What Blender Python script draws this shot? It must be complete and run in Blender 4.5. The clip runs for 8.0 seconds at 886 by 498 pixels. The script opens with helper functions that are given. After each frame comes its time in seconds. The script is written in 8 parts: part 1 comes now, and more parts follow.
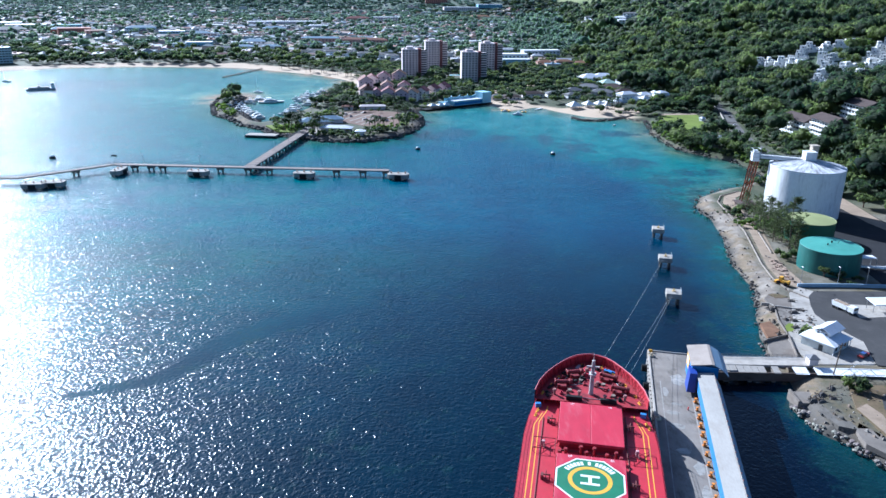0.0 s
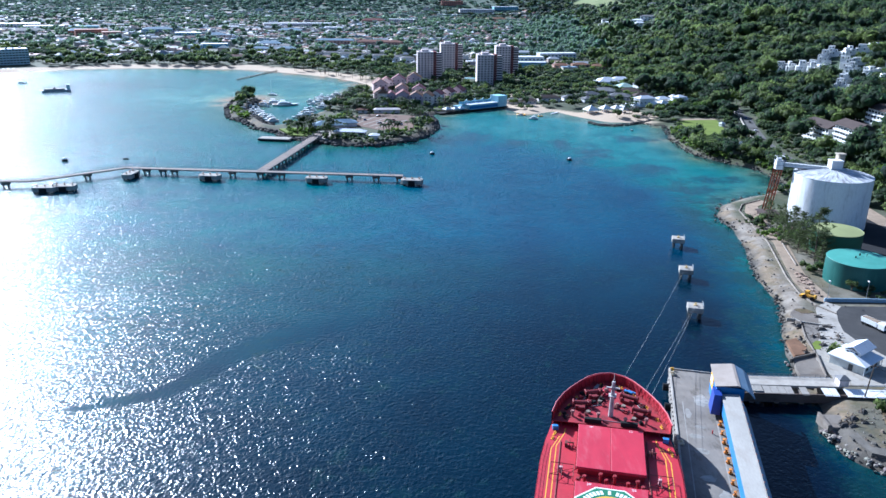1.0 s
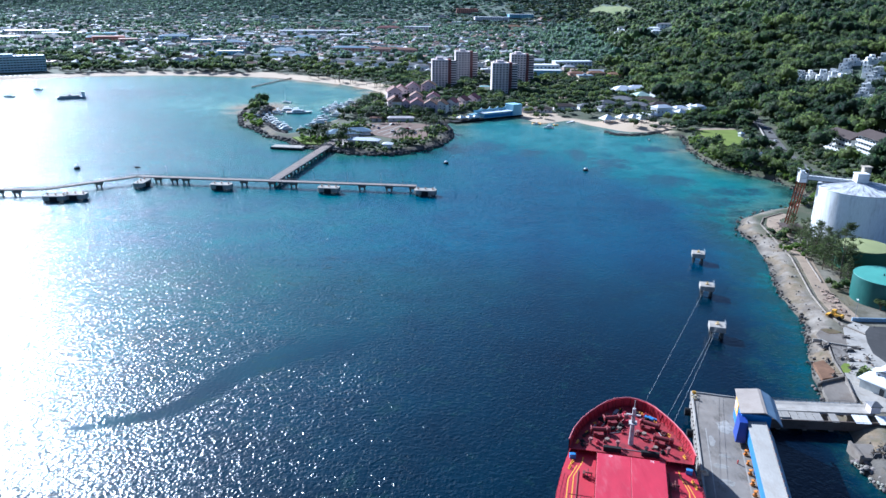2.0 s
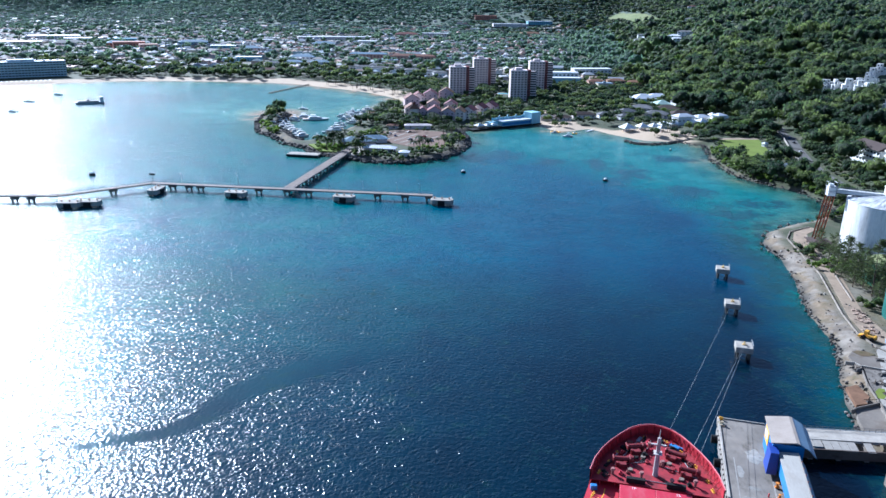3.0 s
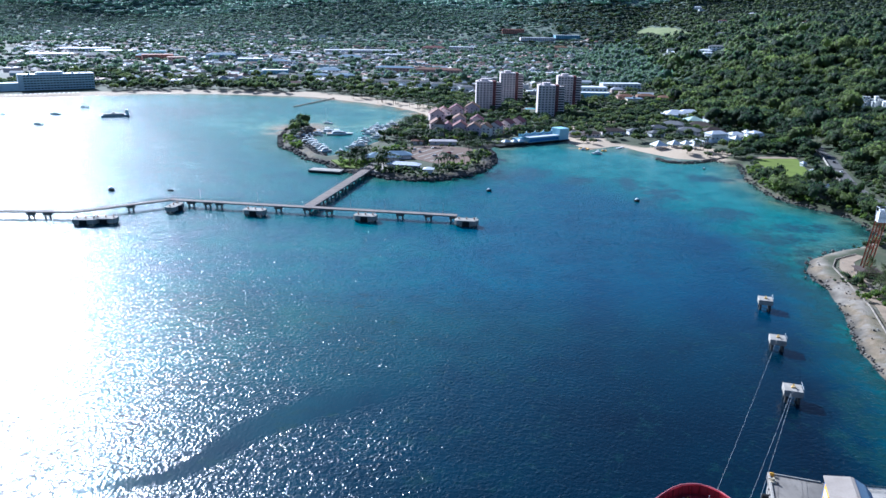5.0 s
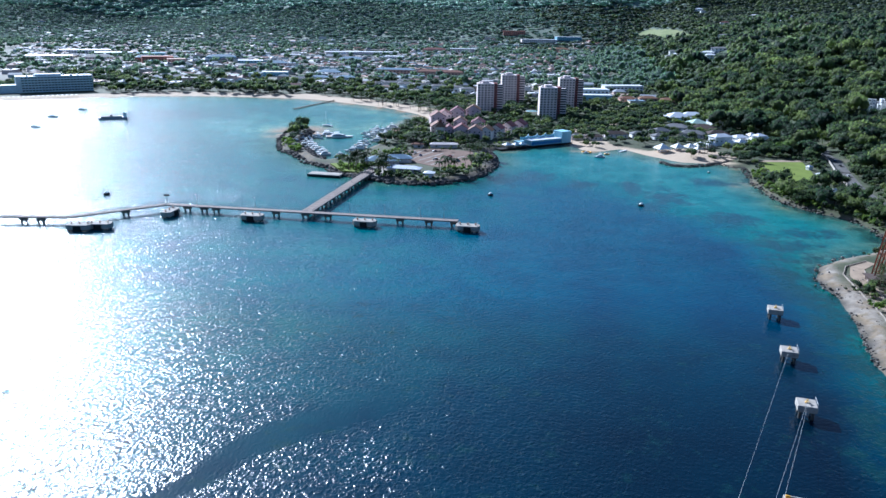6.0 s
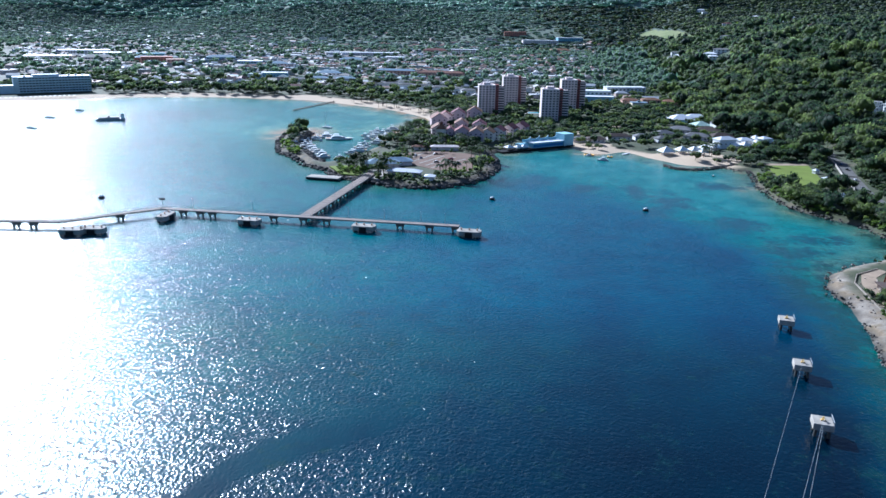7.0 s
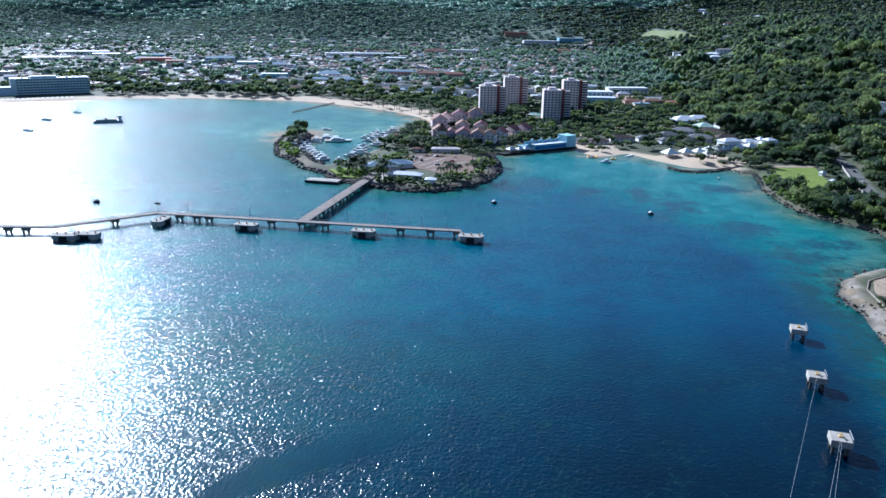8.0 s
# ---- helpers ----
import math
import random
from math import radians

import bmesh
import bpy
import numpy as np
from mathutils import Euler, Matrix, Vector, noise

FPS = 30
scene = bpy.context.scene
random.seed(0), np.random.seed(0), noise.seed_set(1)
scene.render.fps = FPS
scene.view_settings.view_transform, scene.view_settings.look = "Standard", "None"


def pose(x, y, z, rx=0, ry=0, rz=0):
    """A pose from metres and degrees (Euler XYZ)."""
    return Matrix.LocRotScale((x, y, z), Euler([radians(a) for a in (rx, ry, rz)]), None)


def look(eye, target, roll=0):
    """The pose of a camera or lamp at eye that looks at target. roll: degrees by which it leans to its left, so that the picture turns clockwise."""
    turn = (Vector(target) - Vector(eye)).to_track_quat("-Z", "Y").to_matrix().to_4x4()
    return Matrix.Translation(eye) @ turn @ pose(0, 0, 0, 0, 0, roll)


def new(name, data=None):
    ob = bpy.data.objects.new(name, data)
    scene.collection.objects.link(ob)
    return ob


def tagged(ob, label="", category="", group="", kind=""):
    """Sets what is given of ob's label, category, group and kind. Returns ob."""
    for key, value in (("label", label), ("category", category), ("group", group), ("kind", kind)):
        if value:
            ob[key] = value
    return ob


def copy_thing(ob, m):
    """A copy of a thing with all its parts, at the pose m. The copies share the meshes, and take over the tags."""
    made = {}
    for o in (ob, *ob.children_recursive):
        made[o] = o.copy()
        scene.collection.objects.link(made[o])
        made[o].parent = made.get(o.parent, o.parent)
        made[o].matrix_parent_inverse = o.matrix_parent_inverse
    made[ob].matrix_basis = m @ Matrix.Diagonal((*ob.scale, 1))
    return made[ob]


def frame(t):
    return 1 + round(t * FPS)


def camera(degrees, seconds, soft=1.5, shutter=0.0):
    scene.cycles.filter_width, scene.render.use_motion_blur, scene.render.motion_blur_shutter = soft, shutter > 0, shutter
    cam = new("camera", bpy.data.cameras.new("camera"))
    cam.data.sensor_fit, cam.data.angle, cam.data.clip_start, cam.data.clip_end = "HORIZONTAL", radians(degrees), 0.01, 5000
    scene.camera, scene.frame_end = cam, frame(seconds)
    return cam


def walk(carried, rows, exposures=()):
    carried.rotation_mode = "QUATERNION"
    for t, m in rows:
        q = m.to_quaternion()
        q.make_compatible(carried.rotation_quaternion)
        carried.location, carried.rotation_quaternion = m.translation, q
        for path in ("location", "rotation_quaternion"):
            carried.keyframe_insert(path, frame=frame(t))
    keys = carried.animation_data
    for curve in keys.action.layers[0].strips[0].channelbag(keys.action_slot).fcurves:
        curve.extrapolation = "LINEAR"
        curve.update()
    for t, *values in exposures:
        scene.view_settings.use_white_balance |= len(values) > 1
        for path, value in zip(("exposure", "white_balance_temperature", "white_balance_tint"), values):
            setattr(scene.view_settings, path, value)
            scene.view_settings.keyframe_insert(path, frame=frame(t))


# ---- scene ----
cam = camera(61.7, 8.0)
PATH = [
    (0, (4.462, 5.185, 109.479), (4.437, 7.069, 108.81), 0.6),
    (0.5, (4.208, 9.111, 109.613), (4.166, 10.996, 108.945), 0.6),
    (1, (4.184, 13.252, 109.877), (4.122, 15.137, 109.212), 0.7),
    (1.5, (4.09, 17.144, 110.046), (4.011, 19.031, 109.389), 0.7),
    (3, (3.436, 29.183, 110.265), (3.293, 31.075, 109.631), 0.9),
    (3.5, (3.144, 33.392, 110.356), (2.98, 35.284, 109.729), 0.9),
    (4, (2.962, 37.549, 110.425), (2.774, 39.442, 109.807), 1.0),
    (4.5, (2.529, 41.632, 110.446), (2.325, 43.526, 109.837), 1.0),
    (6, (1.206, 53.799, 110.336), (0.994, 55.695, 109.737), 1.0),
    (6.5, (0.55, 58.392, 110.475), (0.337, 60.289, 109.876), 1.0),
    (7, (-0.117, 62.601, 110.519), (-0.33, 64.498, 109.921), 1.1),
    (7.5, (-0.75, 66.88, 110.504), (-0.964, 68.776, 109.906), 1.0),
    (8, (-1.407, 71.136, 110.507), (-1.622, 73.033, 109.91), 1.0),
]
walk(cam, [(t, look(eye, target, roll)) for t, eye, target, roll in PATH], [(0.0, 1.21, 4830, 10), (4.0, 1.12, 4830, 10), (8.0, 0.99, 4830, 10)])

# ---- daylight: clear morning, low sun ahead and to the left ----
SUN_AZ, SUN_EL = radians(-41.5), radians(29)
world = bpy.data.worlds.new("world")
scene.world = world
world.use_nodes = True
wn = world.node_tree
sky = wn.nodes.new("ShaderNodeTexSky")
sky.sky_type, sky.sun_disc = "NISHITA", False
sky.sun_elevation, sky.sun_rotation = SUN_EL, SUN_AZ
sky.dust_density, sky.ozone_density = 1.8, 3.0
wn.links.new(sky.outputs[0], wn.nodes["Background"].inputs[0])
wn.nodes["Background"].inputs[1].default_value = 0.05
sun_dir = Vector((math.sin(SUN_AZ) * math.cos(SUN_EL), math.cos(SUN_AZ) * math.cos(SUN_EL), math.sin(SUN_EL)))
sun = new("sun", bpy.data.lights.new("sun", "SUN"))
sun.data.energy, sun.data.angle, sun.data.color = 5.0, radians(0.55), (1.0, 0.925, 0.81)
sun.matrix_world = look(sun_dir * 900, (0, 0, 0))

# ---- helpers for meshes ----
class Mesh:
    """Gathers faces for one mesh."""

    def __init__(self):
        self.v, self.f = [], []

    def add(self, verts, faces, m=None):
        n = len(self.v)
        self.v += [tuple(m @ Vector(p)) if m else tuple(p) for p in verts]
        self.f += [tuple(n + i for i in f) for f in faces]
        return self

    def box(self, x0, x1, y0, y1, z0, z1, m=None, b=0.0):
        if b:
            return self.loft([[(x0 + i, y0 + i), (x1 - i, y0 + i), (x1 - i, y1 - i), (x0 + i, y1 - i)] for i in (b, 0, 0, b)], [z0, z0 + b, z1 - b, z1], m)
        return self.loft([[(x0, y0), (x1, y0), (x1, y1), (x0, y1)]] * 2, [z0, z1], m)

    def loft(self, rings, zs, m=None, cap=True):
        n, v, f = len(rings[0]), [], []
        for ring, z in zip(rings, zs):
            v += [(x, y, z) for x, y in ring]
        for k in range(len(rings) - 1):
            f += [(k * n + i, k * n + (i + 1) % n, (k + 1) * n + (i + 1) % n, (k + 1) * n + i) for i in range(n)]
        if cap:
            f += [tuple(range(n))[::-1], tuple((len(rings) - 1) * n + i for i in range(n))]
        return self.add(v, f, m)

    def cyl(self, x, y, z0, z1, r0, r1=None, n=12, m=None):
        r1 = r0 if r1 is None else r1
        ring = [[(x + r * math.cos(6.2832 * i / n), y + r * math.sin(6.2832 * i / n)) for i in range(n)] for r in (r0, r1)]
        return self.loft(ring, [z0, z1], m)

    def bar(self, a, b, r, n=6):
        """A round or square rod from a to b."""
        a, b = Vector(a), Vector(b)
        d = b - a
        m = Matrix.Translation(a) @ d.to_track_quat("Z", "Y").to_matrix().to_4x4()
        return self.cyl(0, 0, 0, d.length, r, n=n, m=m)

    def prism(self, poly, axis_len, m=None):
        """A polygon in x, z drawn out along y."""
        n = len(poly)
        v = [(x, 0, z) for x, z in poly] + [(x, axis_len, z) for x, z in poly]
        f = [tuple(range(n)), tuple(range(2 * n - 1, n - 1, -1))] + [(i, i + n, (i + 1) % n + n, (i + 1) % n) for i in range(n)]
        return self.add(v, f, m)

    def hip(self, w, d, z, h, o=0.5, ridge=None, t=0.25, m=None):
        """A hipped roof over w x d with eaves o; ridge: length of the ridge along x."""
        w, d = w + 2 * o, d + 2 * o
        r = max(0.05, w - d) if ridge is None else ridge
        v = [(-w / 2, -d / 2, z - t), (w / 2, -d / 2, z - t), (w / 2, d / 2, z - t), (-w / 2, d / 2, z - t),
             (-w / 2, -d / 2, z), (w / 2, -d / 2, z), (w / 2, d / 2, z), (-w / 2, d / 2, z), (-r / 2, 0, z + h), (r / 2, 0, z + h)]
        f = [(3, 2, 1, 0), (0, 1, 5, 4), (1, 2, 6, 5), (2, 3, 7, 6), (3, 0, 4, 7), (4, 5, 9, 8), (5, 6, 9), (6, 7, 8, 9), (7, 4, 8)]
        return self.add(v, f, m)

    def data(self, name, material, smooth=False):
        me = bpy.data.meshes.new(name)
        me.from_pydata(self.v, [], self.f)
        bm = bmesh.new()
        bm.from_mesh(me)
        bmesh.ops.recalc_face_normals(bm, faces=bm.faces)
        bm.to_mesh(me)
        bm.free()
        me.materials.append(material)
        if smooth:
            me.polygons.foreach_set("use_smooth", [True] * len(me.polygons))
        return me


def part(name, mesh, material, parent=None, label="", smooth=False, m=None):
    """One mesh object under a thing (or on its own)."""
    me = mesh.data(name, material, smooth) if isinstance(mesh, Mesh) else mesh
    ob = new(name, me)
    if parent is not None:
        ob.parent = parent
    if m is not None:
        ob.matrix_basis = m
    return tagged(ob, label)


def thing(name, label, category, m=None, group="", kind=""):
    ob = new(name)
    ob.matrix_basis = m or Matrix()
    return tagged(ob, label, category, group, kind)


def raw(name, v, f, material, smooth=False, kind="", label="", category=""):
    """A large mesh straight from numpy arrays; faces all of one size."""
    v, f = np.asarray(v, np.float32), np.asarray(f, np.int32)
    me = bpy.data.meshes.new(name)
    me.vertices.add(len(v))
    me.vertices.foreach_set("co", v.ravel())
    k = f.shape[1]
    me.loops.add(f.size)
    me.loops.foreach_set("vertex_index", f.ravel())
    me.polygons.add(len(f))
    me.polygons.foreach_set("loop_start", np.arange(0, f.size, k, dtype=np.int32))
    me.polygons.foreach_set("loop_total", np.full(len(f), k, np.int32))
    me.polygons.foreach_set("use_smooth", np.full(len(f), smooth))
    me.update(calc_edges=True)
    me.validate()
    me.materials.append(material)
    return tagged(new(name, me), label, category, "", kind)


# ---- materials ----
class Nodes:
    def __init__(self, name):
        self.m = bpy.data.materials.new(name)
        self.m.use_nodes = True
        self.t = self.m.node_tree
        self.b = self.t.nodes["Principled BSDF"]

    def n(self, kind, **kw):
        node = self.t.nodes.new("ShaderNode" + kind)
        for k, v in kw.items():
            if k in node.inputs:
                node.inputs[k].default_value = v
            else:
                setattr(node, k, v)
        return node

    def l(self, a, b):
        self.t.links.new(a, b)
        return self

    def pos(self):
        return self.n("NewGeometry").outputs["Position"]

    def noise(self, scale, detail=4.0, rough=0.55, stretch=None, vec=None):
        v = vec or self.pos()
        if stretch:
            mp = self.n("Mapping")
            mp.inputs["Scale"].default_value = stretch
            self.l(v, mp.inputs["Vector"])
            v = mp.outputs[0]
        t = self.n("TexNoise")
        t.inputs["Scale"].default_value, t.inputs["Detail"].default_value, t.inputs["Roughness"].default_value = scale, detail, rough
        self.l(v, t.inputs["Vector"])
        return t.outputs[0]

    def ramp(self, fac, stops):
        r = self.n("ValToRGB")
        e = r.color_ramp.elements
        while len(e) < len(stops):
            e.new(0.5)
        for el, (p, c) in zip(e, stops):
            el.position, el.color = p, (*c, 1) if len(c) == 3 else c
        self.l(fac, r.inputs[0])
        return r.outputs[0]

    def mix(self, fac, a, b, blend="MIX"):
        x = self.n("Mix", data_type="RGBA", blend_type=blend)
        for i, s in ((0, fac), (6, a), (7, b)):
            if isinstance(s, (int, float)):
                x.inputs[i].default_value = s
            elif isinstance(s, tuple):
                x.inputs[i].default_value = (*s, 1)
            else:
                self.l(s, x.inputs[i])
        return x.outputs[2]

    def math(self, op, a, b=0.0, clamp=False):
        x = self.n("Math", operation=op, use_clamp=clamp)
        for i, s in ((0, a), (1, b)):
            if isinstance(s, (int, float)):
                x.inputs[i].default_value = s
            else:
                self.l(s, x.inputs[i])
        return x.outputs[0]

    def bump(self, h, strength, dist):
        x = self.n("Bump")
        x.inputs["Strength"].default_value, x.inputs["Distance"].default_value = strength, dist
        self.l(h, x.inputs["Height"])
        self.l(x.outputs[0], self.b.inputs["Normal"])
        return x

    def done(self, col=None, rough=None, metal=0.0):
        if col is not None:
            if isinstance(col, tuple):
                self.b.inputs["Base Color"].default_value = (*col, 1)
            else:
                self.l(col, self.b.inputs["Base Color"])
        if rough is not None:
            if isinstance(rough, (int, float)):
                self.b.inputs["Roughness"].default_value = rough
            else:
                self.l(rough, self.b.inputs["Roughness"])
        self.b.inputs["Metallic"].default_value = metal
        return self.m


def worn(name, col, rough=0.6, metal=0.0, scale=0.4, var=0.25, fine=3.0, bump=0.15, stain=None, amount=0.35, streak=None, spread=0.0):
    """A weathered surface: colour drift at two scales, stains, fine relief; spread: hue from object to object."""
    k = Nodes(name)
    dark, light = tuple(c * (1 - var) for c in col), tuple(min(1, c * (1 + var * 0.5)) for c in col)
    c = k.ramp(k.noise(scale, 5), [(0.3, dark), (0.7, light)])
    g = k.noise(fine, 3, stretch=streak)
    c = k.mix(0.35, c, k.ramp(g, [(0.3, tuple(x * 0.75 for x in col)), (0.7, tuple(min(1, x * 1.15) for x in col))]))
    if stain:
        s = k.ramp(k.noise(scale * 2.3, 6, 0.7, stretch=streak), [(0.52, (0, 0, 0)), (0.7, (1, 1, 1))])
        c = k.mix(k.math("MULTIPLY", s, amount), c, stain)
    if spread:
        o = k.n("ObjectInfo").outputs["Random"]
        h = k.n("HueSaturation")
        k.l(k.math("ADD", k.math("MULTIPLY", o, spread * 0.3), 0.5 - spread * 0.15), h.inputs["Hue"])
        k.l(k.math("ADD", k.math("MULTIPLY", o, spread), 1 - spread * 0.6), h.inputs["Value"])
        k.l(c, h.inputs["Color"])
        c = h.outputs[0]
    if bump:
        k.bump(g, bump, 0.1)
    r = k.math("ADD", k.math("MULTIPLY", g, 0.2), rough - 0.1, True)
    if rough >= 0.74 and not metal:
        k.b.inputs["Specular IOR Level"].default_value = 0.15
    return k.done(c, r, metal)


def palette(name, cols, rough=0.7, scale=0.5, island=False):
    """One paint from a few colours, chosen object by object."""
    k = Nodes(name)
    o = k.n("NewGeometry").outputs["Random Per Island"] if island else k.n("ObjectInfo").outputs["Random"]
    r = k.n("ValToRGB")
    r.color_ramp.interpolation = "CONSTANT"
    e = r.color_ramp.elements
    while len(e) < len(cols):
        e.new(0.5)
    for i, (el, c) in enumerate(zip(e, cols)):
        el.position, el.color = i / len(cols), (*c, 1)
    k.l(o, r.inputs[0])
    c = k.mix(0.45, r.outputs[0], k.ramp(k.noise(scale, 5, 0.65), [(0.3, (0.5, 0.48, 0.45)), (0.65, (1, 1, 1))]), "MULTIPLY")
    return k.done(c, rough)


def foliage(name, a, b, c, relief=1.2, low=0.34, high=1.5, thin=0.48, haze_sheen=0.0):
    k = Nodes(name)
    tone = k.noise(0.035, 3, 0.6)
    isl = k.n("NewGeometry").outputs["Random Per Island"]
    own = k.n("Attribute", attribute_name="tone").outputs["Fac"]
    f = k.math("ADD", k.math("MULTIPLY", tone, 0.45), k.math("ADD", k.math("MULTIPLY", isl, 0.26), k.math("MULTIPLY", own, 0.56)))
    col = k.ramp(f, [(0.3, a), (0.58, b), (0.86, c)])
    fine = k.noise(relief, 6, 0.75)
    # fine mottling: natural leaf variation plus self-shading of the clumps painted in
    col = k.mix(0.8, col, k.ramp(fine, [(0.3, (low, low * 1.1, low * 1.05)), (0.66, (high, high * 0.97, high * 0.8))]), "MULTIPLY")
    k.bump(fine, 0.9, 1.2)
    k.b.inputs["Specular IOR Level"].default_value = 0.25
    # the bluish sheen stands in for haze on the far leaves
    k.b.inputs["Sheen Weight"].default_value, k.b.inputs["Sheen Roughness"].default_value = haze_sheen, 0.6
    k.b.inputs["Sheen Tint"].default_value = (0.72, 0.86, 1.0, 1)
    k.done(col, 0.65)
    tr = k.n("BsdfTranslucent")
    k.l(k.mix(1.0, col, (1.5, 1.66, 1.5), "MULTIPLY"), tr.inputs[0])
    mx = k.n("MixShader")
    mx.inputs[0].default_value = thin
    k.l(k.b.outputs[0], mx.inputs[1]).l(tr.outputs[0], mx.inputs[2])
    k.l(mx.outputs[0], k.t.nodes["Material Output"].inputs[0])
    return k.m


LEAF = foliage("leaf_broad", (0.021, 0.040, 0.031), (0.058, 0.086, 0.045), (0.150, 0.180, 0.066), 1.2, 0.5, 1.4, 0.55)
# next three: distance haze put into the leaf colours, paler and bluer
LEAF_FAR_HAZE = foliage("leaf_far_haze", (0.066, 0.105, 0.078), (0.098, 0.14, 0.098), (0.14, 0.178, 0.115), 0.4, 0.8, 1.2, 0.72, 1.0)
LEAF_HILL_HAZE = foliage("leaf_hill_haze", (0.17, 0.225, 0.22), (0.205, 0.265, 0.255), (0.24, 0.295, 0.275), 0.15, 0.92, 1.14, 0.75, 1.0)
LEAF_FOOT_HAZE = foliage("leaf_foothills_haze", (0.105, 0.15, 0.13), (0.14, 0.19, 0.155), (0.18, 0.225, 0.17), 0.25, 0.86, 1.16, 0.75, 1.0)
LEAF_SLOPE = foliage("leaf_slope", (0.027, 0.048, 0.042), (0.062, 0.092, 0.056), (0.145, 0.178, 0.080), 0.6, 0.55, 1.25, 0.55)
LEAF_LIGHT = foliage("leaf_light", (0.07, 0.12, 0.024), (0.115, 0.175, 0.032), (0.18, 0.23, 0.046))
LEAF_PALM = foliage("leaf_palm", (0.03, 0.06, 0.018), (0.06, 0.10, 0.025), (0.10, 0.15, 0.035))
LEAF_GREY = foliage("leaf_casuarina", (0.065, 0.08, 0.04), (0.10, 0.115, 0.06), (0.15, 0.16, 0.08), 2.5)
BARK = worn("bark", (0.13, 0.10, 0.075), 0.9, scale=1.5, stain=(0.05, 0.04, 0.03))
CONCRETE = worn("concrete", (0.225, 0.20, 0.175), 0.85, scale=0.12, var=0.5, stain=(0.085, 0.075, 0.064), amount=0.9, fine=0.7, streak=(1, 0.45, 1))
CONCRETE_OLD = worn("concrete_old", (0.20, 0.175, 0.15), 0.9, scale=0.09, var=0.4, stain=(0.13, 0.10, 0.075), amount=0.7, fine=0.9)
CONCRETE_PALE = worn("concrete_pale", (0.37, 0.34, 0.30), 0.85, scale=0.15, var=0.35, stain=(0.20, 0.165, 0.125), amount=0.7, fine=1.0)
ASPHALT = worn("asphalt", (0.062, 0.06, 0.06), 0.85, scale=0.08, var=0.35, fine=2.5, stain=(0.11, 0.105, 0.10))
WHITE = worn("white_paint", (0.78, 0.78, 0.77), 0.5, scale=0.25, var=0.12, stain=(0.45, 0.42, 0.38), amount=0.25)
WHITE_DIRTY = worn("white_paint_weathered", (0.87, 0.87, 0.87), 0.5, scale=0.10, var=0.08, stain=(0.30, 0.29, 0.29), amount=0.6, streak=(1, 1, 0.18))
CREAM = worn("cream_render", (0.78, 0.69, 0.67), 0.8, scale=0.1, var=0.15, stain=(0.40, 0.34, 0.30), amount=0.4, streak=(1, 1, 0.25))
PINK = worn("pink_render", (0.78, 0.62, 0.60), 0.8, scale=0.15, var=0.25, stain=(0.40, 0.30, 0.29), amount=0.4, spread=0.35)
TOWER_WALL = worn("tower_render", (0.74, 0.645, 0.62), 0.85, scale=0.1, var=0.2, stain=(0.30, 0.24, 0.23), amount=0.5, streak=(1, 1, 0.25))
MAROON = worn("maroon_render", (0.20, 0.07, 0.065), 0.75, scale=0.2, stain=(0.10, 0.05, 0.05))
RED_ROOF = worn("red_roof_tiles", (0.19, 0.072, 0.062), 0.75, scale=0.3, var=0.4, fine=2.0, stain=(0.10, 0.06, 0.06), spread=0.3)
BROWN_ROOF = worn("brown_shingle", (0.075, 0.056, 0.05), 0.8, scale=0.3, fine=2.5, stain=(0.07, 0.055, 0.05))
GREY_ROOF = worn("grey_shingle", (0.17, 0.17, 0.175), 0.75, scale=0.3, fine=2.0, stain=(0.09, 0.085, 0.08), spread=0.4)
BLUE_ROOF = worn("blue_grey_metal_roof", (0.20, 0.29, 0.38), 0.75, scale=0.3, fine=2.0, stain=(0.12, 0.17, 0.22))
WHITE_ROOF = worn("white_metal_roof", (0.70, 0.72, 0.76), 0.62, scale=0.3, var=0.12, stain=(0.45, 0.45, 0.46), amount=0.3)
GLASS_DARK = worn("window_glass", (0.03, 0.04, 0.05), 0.12, scale=0.8, bump=0.0)
DARK = worn("dark_rubber", (0.02, 0.02, 0.021), 0.8, scale=1.0)
STEEL = worn("galvanised_steel", (0.36, 0.37, 0.38), 0.5, metal=0.4, scale=0.8, stain=(0.22, 0.17, 0.13), amount=0.4)
RUST = worn("rusty_red_steel", (0.30, 0.10, 0.055), 0.75, scale=0.6, var=0.4, stain=(0.12, 0.05, 0.03))

# ---- plan of the coast (metres) ----
WEST_BAY = [(5200, 5200), (-5200, 5200), (-5200, 1300), (-1500, 950), (-900, 850), (-760, 880), (-655, 935), (-600, 968), (-520, 1024), (-450, 1045), (-371, 1048),
            (-293, 1046), (-247, 1020), (-204, 993), (-163, 962), (-129, 922), (-111, 886)]
MARINA = [(-116, 850), (-121, 800), (-125, 745), (-133, 690), (-142, 645), (-154, 616), (-173, 640), (-198, 693), (-211, 762), (-222, 780), (-231, 758),
          (-223, 708), (-206, 656), (-188, 639), (-168, 607), (-148, 592), (-131, 566), (-107, 555), (-88, 546), (-65, 546), (-50, 556), (-37, 570),
          (-28, 594), (-23, 628), (-26, 658), (-32, 684)]
EAST_BAY = [(-8, 716), (25, 742), (38, 742), (49, 712), (68, 709), (84, 724), (99, 701), (113, 684), (128, 668), (152, 668), (162, 654), (170, 652), (168, 629), (162, 599),
            (162, 573), (163, 545), (168, 527), (178, 514), (190, 500), (195, 482), (194, 452), (180, 434), (163, 423), (150, 413), (139, 401), (132, 378), (134, 360)]
